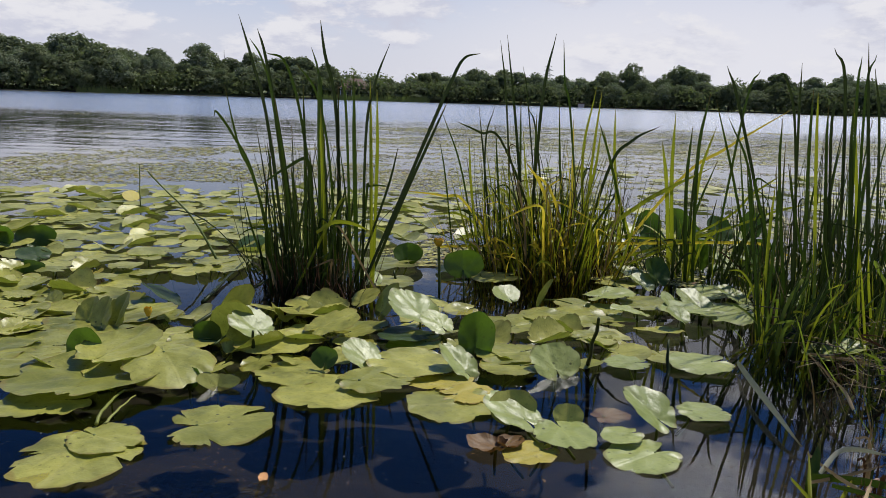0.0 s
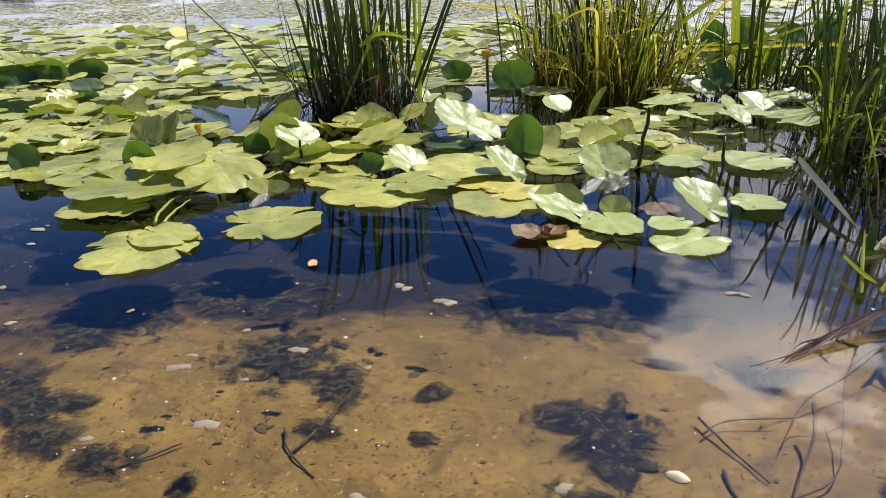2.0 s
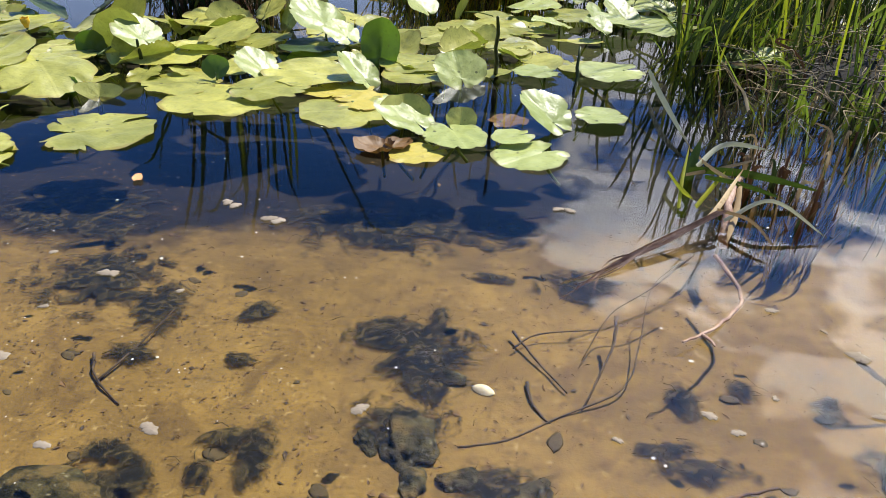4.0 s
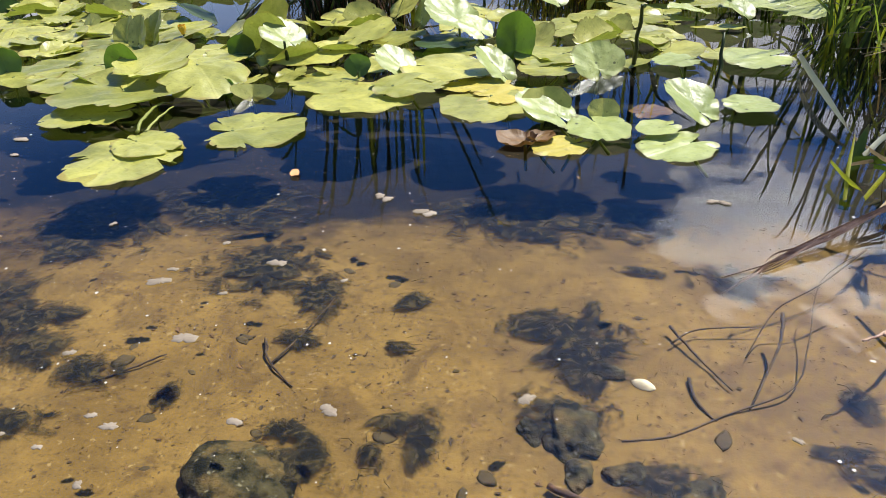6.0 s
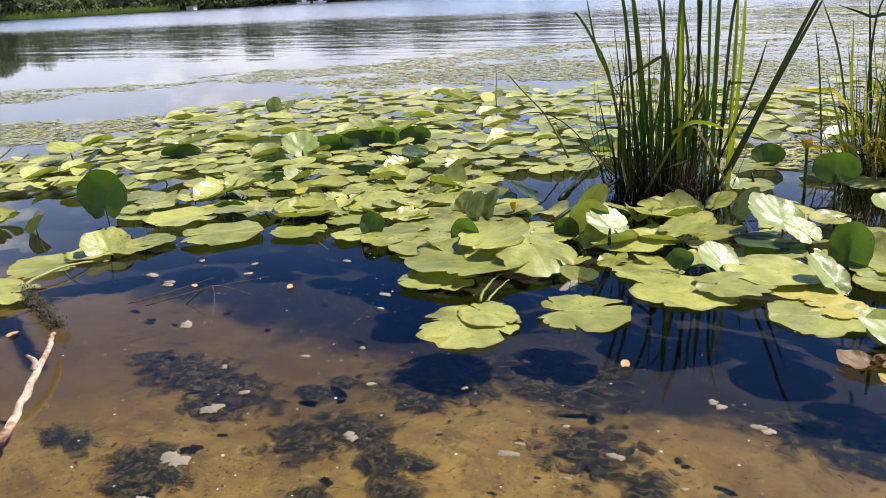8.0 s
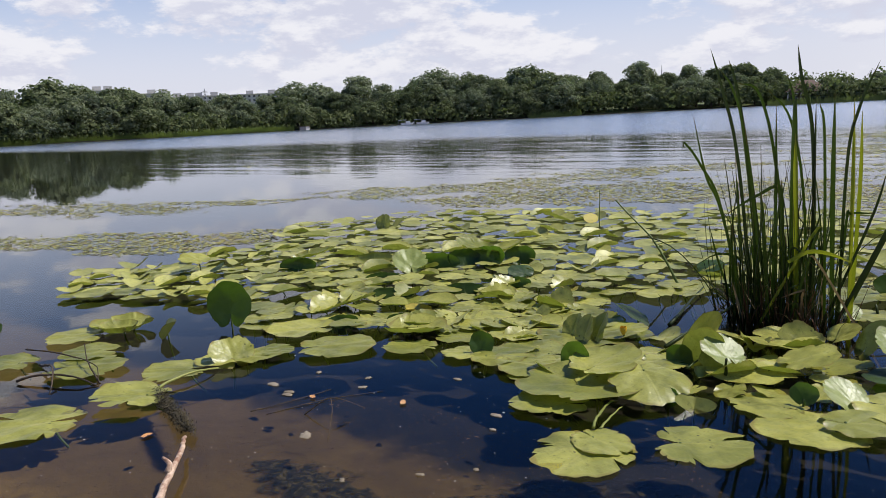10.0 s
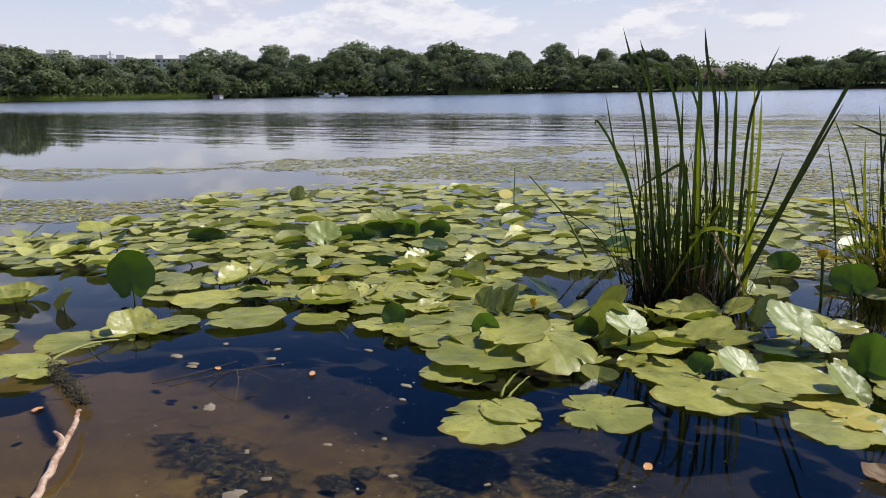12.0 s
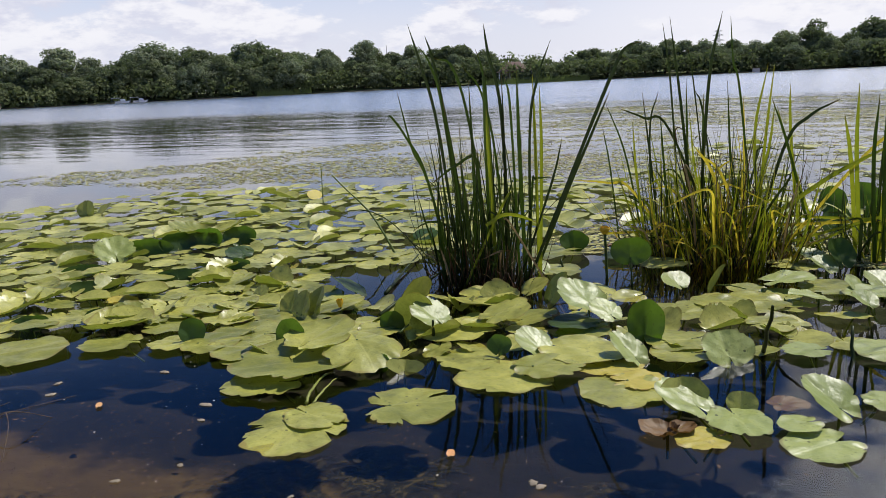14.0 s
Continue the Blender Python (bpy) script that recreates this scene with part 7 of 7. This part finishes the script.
flake(-0.366, 1.004, 0.019)
flake(-0.326, 0.988, 0.028)
flake(-0.405, 0.933, 0.017)
flake(-0.494, 1.133, 0.024)
flake(-0.317, 1.201, 0.042)
flake(-0.248, 1.455, 0.038)
flake(-0.121, 1.763, 0.032)
flake(-0.01, 1.703, 0.04)
flake(-0.01, 1.075, 0.032)
flake(-0.142, 1.029, 0.025)
flake(-1.177, 1.275, 0.03)
flake(-1.336, 1.351, 0.027)
flake(-0.908, 1.461, 0.025)
flake(-0.679, 1.553, 0.019)
flake(-0.311, 1.338, 0.018)
flake(-0.095, 1.413, 0.018)
flake(-0.386, 1.512, 0.02)
flake(-0.781, 0.662, 0.019)
flake(-0.305, 0.881, 0.019)
flake(-0.482, 0.947, 0.017)
flake(0.282, 1.147, 0.033)
flake(1.108, 1.367, 0.043)
flake(0.847, 1.159, 0.022)
flake(0.813, 1.192, 0.026)
flake(0.996, 1.487, 0.026)
flake(0.665, 1.125, 0.018)
flake(0.927, 1.242, 0.016)
flake(1.08, 1.218, 0.023)
flake(1.072, 1.433, 0.014)
flake(-1.232, 1.96, 0.042)
flake(-1.174, 1.861, 0.026)
flake(-1.17, 1.5, 0.026)
flake(-1.055, 1.613, 0.023)
flake(-1.561, 2.164, 0.035)
flake(-1.875, 1.989, 0.031)
flake(-1.788, 2.364, 0.043)
flake(-2.013, 1.694, 0.046)
flake(-2.15, 1.734, 0.057)
flake(-2.101, 1.927, 0.032)
flake(-1.667, 1.492, 0.064)
flake(-1.82, 1.904, 0.038)
flake(-2.031, 1.715, 0.046)
flake(-0.1, 1.75, 0.031)
flake(0.012, 1.695, 0.037)
flake(0.651, 1.833, 0.028)
flake(0.624, 1.837, 0.028)
twig('sunk_twig', [(-0.243, 1.341, -0.1), (-0.206, 1.275, -0.1), (-0.139, 1.219, -0.1)], 0.0031, SUNK_WOOD, 'dark forked twig lying on the sandy bed', [(-0.202, 1.272, -0.1), (-0.173, 1.376, -0.1), (-0.151, 1.491, -0.1)])
twig('sunk_branch', [(0.721, 1.503, -0.05), (0.705, 1.43, -0.07), (0.642, 1.291, -0.1)], 0.0037, SUNK_WOOD, 'brown sunken branch on the lake bed')
twig('sunk_twig', [(0.434, 1.183, -0.1), (0.513, 1.209, -0.1), (0.601, 1.27, -0.1), (0.716, 1.343, -0.09), (0.76, 1.448, -0.08), (0.806, 1.606, -0.04), (0.893, 1.674, 0)], 0.0022, SUNK_WOOD, 'long thin curved stem under water')
twig('sunk_twig', [(0.887, 1.657, 0.01), (0.79, 1.565, -0.02), (0.713, 1.525, -0.06), (0.654, 1.427, -0.1)], 0.0022, SUNK_WOOD, 'long thin curved stem under water')
twig('sunk_twig', [(0.525, 1.5, -0.1), (0.567, 1.418, -0.1), (0.62, 1.332, -0.1)], 0.0028, SUNK_WOOD, 'thin dark twig lying on the sandy bed', [(0.525, 1.447, -0.1), (0.576, 1.497, -0.1), (0.702, 1.526, -0.1)])
twig('sunk_twig', [(0.549, 1.352, -0.1), (0.558, 1.294, -0.1), (0.585, 1.255, -0.1)], 0.0037, SUNK_WOOD, 'dark crooked twig on the lake bed')
twig('pale_root', [(0.948, 1.697, -0.01), (0.961, 1.551, -0.01), (0.909, 1.457, 0), (0.844, 1.386, 0.01), (0.802, 1.354, 0.015)], 0.0045, BARE_WOOD, 'pale crooked root rising through the water', [(0.844, 1.386, 0.01), (0.855, 1.371, 0.01), (0.859, 1.356, 0.01)])
twig('sunk_twig', [(0.734, 1.082, -0.1), (0.798, 1.105, -0.1), (0.893, 1.135, -0.1), (0.972, 1.161, -0.1)], 0.0025, SUNK_WOOD, 'brown straight twig on the lake bed')
twig('sunk_twig', [(1.103, 1.356, 0), (1.164, 1.349, -0.04), (1.219, 1.354, -0.08)], 0.0056, SUNK_WOOD, 'dark thick twig on the lake bed')
twig('sunk_twig', [(-0.512, 1.17, -0.1), (-0.456, 1.22, -0.1), (-0.414, 1.265, -0.1)], 0.0028, SUNK_WOOD, 'dark thin twig on the lake bed')
twig('sunk_twig', [(-0.922, 1.301, -0.1), (-0.889, 1.355, -0.1), (-0.875, 1.425, -0.1)], 0.0015, SUNK_WOOD, 'dark thin twig on the lake bed')
twig('sunk_twig', [(0.326, 1.062, -0.085), (0.387, 1.043, -0.085), (0.453, 1.047, -0.085), (0.486, 1.062, -0.085)], 0.006, ROOT, 'thick brown curved root lying on the sand')
twig('sunk_twig', [(0.73, 1.074, -0.085), (0.831, 1.107, -0.085), (0.926, 1.14, -0.085)], 0.005, ROOT, 'brown straight root lying on the sand')
twig('dead_rhizome', [(0.985, 1.775, -0.03), (1.01, 1.86, 0.03), (1.05, 1.96, 0.04), (1.12, 2.06, 0.03)], 0.011, BARE_WOOD, 'pale dead reed rhizome with frayed fibres')
straw_bundle((0.97, 1.802, 0.03), (0.605, 1.509, -0.01))
twig('drift_stick', [(-1.569, 0.851, -0.02), (-1.645, 0.967, 0.03), (-1.809, 1.129, 0.05), (-1.922, 1.219, 0.04)], 0.013, BARK, 'bark-covered stick slanting out of the water', [(-1.719, 1.038, 0.05), (-1.723, 1.048, 0.07), (-1.755, 1.047, 0.08)])
moss_clump((-1.989, 1.267, 0.02), (-2.476, 1.42, 0))
twig('floating_twig', [(-1.806, 1.605, 0), (-1.725, 1.661, 0.06), (-1.667, 1.768, 0)], 0.0022, SUNK_WOOD, 'thin dead twigs breaking the water surface', [(-1.725, 1.661, 0.06), (-1.683, 1.627, 0.03), (-1.57, 1.503, 0)])
twig('floating_twig', [(-1.998, 1.516, 0), (-1.94, 1.663, 0.004), (-1.913, 1.823, 0)], 0.0018, SUNK_WOOD, 'thin dark twig floating on the water')
twig('floating_twig', [(-1.925, 1.532, 0), (-1.851, 1.717, 0.004), (-1.725, 1.917, 0.002)], 0.0018, SUNK_WOOD, 'thin dark twig floating on the water')
twig('bare_reed', [(-1.294, 3.949, -0.2), (-1.546, 4.029, 0.192), (-1.845, 4.079, 0.467)], 0.008, STALK, 'bare green stalk leaning over the lily leaves')
twig('bare_reed', [(-2.770, 5.606, -0.2), (-2.751, 5.606, 0.343)], 0.006, STALK, 'thin bare stalk rising from the lily leaves')
twig('dead_reed', [(-1.149, 3.224, 0.01), (-1.265, 3.954, 0.02)], 0.009, BLADE_DARK, 'dark dead plant stem in the water')
twig('dead_reed', [(-1.013, 2.857, 0.03), (-0.958, 3.702, 0.05)], 0.009, BLADE_DARK, 'dark dead plant stem in the water')
twig('dead_reed', [(-0.723, 2.699, -0.05), (-0.695, 2.635, 0.1)], 0.009, BLADE_DARK, 'dark dead plant stem in the water')
twig('dead_reed', [(0.479, 2.859, -0.05), (0.46, 2.433, 0.28)], 0.009, BLADE_DARK, 'dark dead plant stem in the water')
twig('dead_reed', [(-0.374, 3.782, -0.05), (-0.426, 3.82, 0.06)], 0.009, BLADE_DARK, 'dark dead plant stem in the water')
twig('dead_reed', [(0.741, 2.75, -0.05), (0.749, 2.854, 0.1)], 0.009, BLADE_DARK, 'dark dead plant stem in the water')
twig('floating_twig', [(-3.12, 1.15, 0.01), (-3.05, 1.22, 0.03), (-2.90, 1.29, 0.03), (-2.77, 1.33, 0.0)], 0.006, SUNK_WOOD, 'dark crooked twig lying over a lily leaf')
twig('floating_twig', [(-3.22, 1.29, 0.02), (-3.05, 1.27, 0.05), (-2.92, 1.21, 0.02), (-2.85, 1.17, 0.0)], 0.005, SUNK_WOOD, 'dark crooked twig lying over a lily leaf')
twig('floating_twig', [(-3.51, 1.34, 0.03), (-3.20, 1.36, 0.06), (-2.95, 1.40, 0.04), (-2.81, 1.35, 0.01)], 0.004, SUNK_WOOD, 'dark crooked twig lying over a lily leaf')
twig('floating_twig', [(-2.80, 1.35, 0.0), (-2.95, 1.38, 0.05), (-3.14, 1.45, 0.09)], 0.004, SUNK_WOOD, 'dark crooked twig lying over a lily leaf')
twig('lily_stalk', [(-0.900, 2.02, 0.015), (-0.915, 2.09, 0.03), (-0.944, 2.224, 0.02), (-0.97, 2.33, -0.02)], 0.0055, STALK_PALE, 'pale yellow-green lily stalk lying on the water')
twig('lily_stalk', [(-0.880, 2.03, 0.012), (-0.885, 2.10, 0.02), (-0.900, 2.22, 0.015)], 0.0045, STALK_PALE, 'pale yellow-green lily stalk lying on the water')
twig('lily_stalk', [(-2.49, 1.42, 0.015), (-2.495, 1.55, 0.03), (-2.50, 1.67, 0.02), (-2.53, 1.80, -0.02)], 0.007, STALK_PALE, 'pale yellow-green lily stalk lying on the water')
lily_flower(-0.19, 3.754, 0.213)
lily_flower(-1.213, 2.878, 0.05, 0.6)
fallen_leaf(-0.364, 1.848, 0.035, 20)
fallen_leaf(-1.576, 1.867, 0.032, 40)
fallen_leaf(-2.12, 1.185, 0.034, 10)
fallen_leaf(-1.905, 1.726, 0.028, 70)
shell(0.471, 1.326)
bent_straw((1, 2.88, 0.02), (0.998, 2.222, 0.02), (1.006, 2.54, 0.05))

# ---- the field of floating leaves ----
FIELD = [(-3.1, 2.35), (-2.9, 2.2), (-2.62, 2.32), (-2.3, 2.42), (-2.05, 2.55), (-1.75, 2.62), (-1.5, 2.75), (-1.3, 2.95), (-1.45, 3.2), (-1.75, 3.35), (-1.2, 3.75), (-1.0, 4.3), (-0.5, 4.7), (-0.2, 6.0),
         (-0.6, 7.3), (-2.5, 7.1), (-4.1, 6.4), (-5.2, 5.8), (-5.7, 4.7), (-5.0, 3.9), (-4.9, 3.0), (-5.3, 2.4), (-4.6, 2.0), (-3.9, 2.3), (-3.4, 2.6)]


def inside(x, y, poly):
    hit = False
    for (x0, y0), (x1, y1) in zip(poly, poly[1:] + poly[:1]):
        if (y0 > y) != (y1 > y) and x < (x1 - x0) * (y - y0) / (y1 - y0) + x0:
            hit = not hit
    return hit


rf = random.Random(77)
spots = []
tries = 0
while len(spots) < 1300 and tries < 90000:
    tries += 1
    x, y = rf.uniform(-6, 0.3), rf.uniform(1.9, 7.5)
    if not inside(x, y, FIELD):
        continue
    if any(math.hypot(x - kx, y - ky) < kr for kx, ky, kr in KEEP_CLEAR):
        continue
    gap = 0.084 + 0.0105 * y
    if noise.noise((x * 0.9, y * 0.9, 4.0)) > 0.42:
        gap *= 2.0
    if all((x - sx) ** 2 + (y - sy) ** 2 > gap * gap for sx, sy in spots):
        spots.append((x, y))
spots.sort(key=lambda p: math.hypot(p[0], p[1]))


def make_pad(i):
    r = random.Random(900 + i)
    t = thing("lily_leaf", (0, 0, -5), "yellow-green water-lily leaf lying on the water", "lily leaf", PADS)
    length = 0.25
    v, f, uv = leaf_shape(400 + i, length, length * r.uniform(0.74, 0.92), fold=r.choice((0, 0.02, 0.04)), cup=r.choice((0.0, 0.02, 0.05)), wave=r.uniform(0.012, 0.045),
                          ragged=r.choice((0, 0.0, 0.35)), rings=5, seg=30, lift=(0, 0, 0.35, 0, -0.4, 0, 0)[i % 7] if i < 10 else (1.2, -1.1, 0.8, -0.9)[i - 10])
    part("blade", mesh("blade", v, f, PAD if i != 9 else PAD_YELLOW, uv), t)
    part("stalk", mesh("stalk", *tube(smooth_path([(0, -0.05, 0.0), (0.02, 0.0, -0.09), (0.05, 0.03, -0.2)], 2), 0.0045, 5), STALK), t)
    return t


pads = [make_pad(i) for i in range(14)]
used = set()
NEAR = 100
for i, (x, y) in enumerate(spots[:NEAR]):
    k = rf.randrange(14) if rf.random() < 0.5 else rf.randrange(10)
    if k == 9 and rf.random() < 0.6:
        k = 3
    s = rf.uniform(0.55, 1.0)
    tilt = rf.gauss(0, 2.8)
    m = pose(x, y, 0.004 + 0.034 * rf.random() + abs(tilt) * 0.0007, tilt, rf.gauss(0, 2.8), rf.uniform(0, 360))
    if k in used:
        copy_thing(pads[k], m @ Matrix.Scale(s, 4)).scale = (s, s, s)
    else:
        pads[k].matrix_basis = m
        pads[k].scale = (s, s, s)
        used.add(k)
for k in range(14):
    if k not in used:
        pads[k].matrix_basis = pose(-2.4 - 0.2 * k, 4.0, 0.02, 0, 0, 40 * k)


# leaves that fill in under the larger ones by the bank
INNER = [(-1.9, 2.75), (-1.35, 2.3), (-0.8, 2.42), (-0.4, 2.66), (0.2, 2.75), (0.75, 2.8), (0.85, 3.2), (0.6, 3.6), (-0.3, 3.45), (-0.6, 3.25), (-1.2, 3.15), (-1.7, 3.3)]
filled, tries = [], 0
while len(filled) < 70 and tries < 9000:
    tries += 1
    x, y = rf.uniform(-1.9, 0.9), rf.uniform(2.2, 3.6)
    if inside(x, y, INNER) and all((x - sx) ** 2 + (y - sy) ** 2 > 0.0144 for sx, sy in filled):
        filled.append((x, y))
        k, s = rf.choice([q for q in range(14) if q != 9]), rf.uniform(0.5, 0.9)
        tilt = rf.gauss(0, 7.0) if rf.random() < 0.90 else rf.uniform(48, 80)
        m = pose(x, y, 0.002 + abs(tilt) * 0.0008, tilt, rf.gauss(0, 8.0), rf.uniform(0, 360))
        copy_thing(pads[k], m).scale = (s, s, s)


def pad_cloud(name, places, label, size):
    vs, fs, uvs = [], [], []
    shapes = [leaf_shape(700 + i, 0.25, 0.21, cup=0.02, wave=0.02, rings=3, seg=18, lift=(0, 0, 0, 0.4, 0, 0, -0.3, 0, 0, 0.8)[i]) for i in range(10)]
    for x, y in places:
        v, f, uv = rf.choice(shapes)
        s = size * rf.uniform(0.6, 1.15)
        m = pose(x, y, 0.004 + 0.034 * rf.random(), rf.gauss(0, 3.0), rf.gauss(0, 3.0), rf.uniform(0, 360))
        o = len(vs)
        vs += [tuple(m @ (Vector(q) * s)) for q in v]
        fs += [tuple(k + o for k in q) for q in f]
        uvs += uv
    tagged(new(name, mesh(name, vs, fs, PAD_FAR, uvs)), label, "lily leaves", kind="stuff")


pad_cloud("far_lily_leaves", spots[NEAR:], "crowded yellow-green lily leaves further out on the lake", 0.88)
right = []
while len(right) < 150:
    x, y = rf.uniform(-0.4, 5.5), rf.uniform(4.6, 11.0)
    if x < 5.5 - (11 - y) * 0.4 and noise.noise((x * 0.6, y * 0.6, 9.0)) > -0.12:
        right.append((x, y))
pad_cloud("lily_leaves_behind_reeds", right, "scattered shining lily leaves on the water behind the reeds", 1.0)

# fine weed that floats further out, in drifts
BANDS = [([(-12.0, 3.9), (-8.8, 5.6), (-6.7, 8.3), (-4.9, 11.5), (-2.5, 14.0)], 0.85), ([(-8.2, 2.5), (-5.9, 3.7), (-5.3, 4.9), (-5.0, 6.3)], 0.42), ([(-5.5, 6.6), (-4.0, 8.0), (-2.5, 9.2)], 1.1)]


def band_share(x, y):
    best = -1.0
    for line, half in BANDS:
        for (x0, y0), (x1, y1) in zip(line, line[1:]):
            t = max(0.0, min(1.0, ((x - x0) * (x1 - x0) + (y - y0) * (y1 - y0)) / ((x1 - x0) ** 2 + (y1 - y0) ** 2)))
            best = max(best, 1.0 - math.hypot(x - x0 - t * (x1 - x0), y - y0 - t * (y1 - y0)) / half)
    return best


rw = np.random.default_rng(8)
vs, fs = [], []
made = 0
while made < 100000:
    d = 4.2 + 28.0 * rw.random() ** 1.6
    a = radians(rw.uniform(-85, 62))
    x, y = d * math.sin(a), d * math.cos(a)
    if y < 2.2 or inside(x, y, FIELD):
        continue
    drift = noise.noise((x * 0.16, y * 0.42, 2.0)) + 0.7 * noise.noise((x * 1.1, y * 2.1, 7.0)) + 0.35 * noise.noise((x * 3.1, y * 4.7, 1.0))
    open_side = x < -1.2 - 0.22 * (d - 7)
    share = band_share(x, y) * 0.9 + 0.35 if open_side else (0.75 if d < 22 else 0.75 * (1 if x > 0 else 0.4) - 0.05 * (d - 22))
    if drift * 1.35 + share * 0.9 < 0.45 + 0.4 * rw.random():
        continue
    s = (0.006 + 0.0014 * d) * (0.4 + 1.1 * rw.random())
    g = rw.random() * 6.283
    c, n = math.cos(g), math.sin(g)
    o = len(vs)
    z = 0.002 + 0.004 * rw.random()
    for u, w, h in ((-1.6, 0, 0), (-0.3, -0.75, 0.05), (1.5, -0.15, 0.3 * rw.random() ** 3), (0.4, 0.7, 0.05)):
        vs.append((x + s * (u * c - w * n), y + s * (u * n + w * c), z + s * h))
    fs.append((o, o + 1, o + 2, o + 3))
    made += 1
tagged(new("floating_weed", mesh("floating_weed", vs, fs, MAT, smooth=False)), "drifts of fine yellow-green weed floating on the lake", "water weed", kind="stuff")
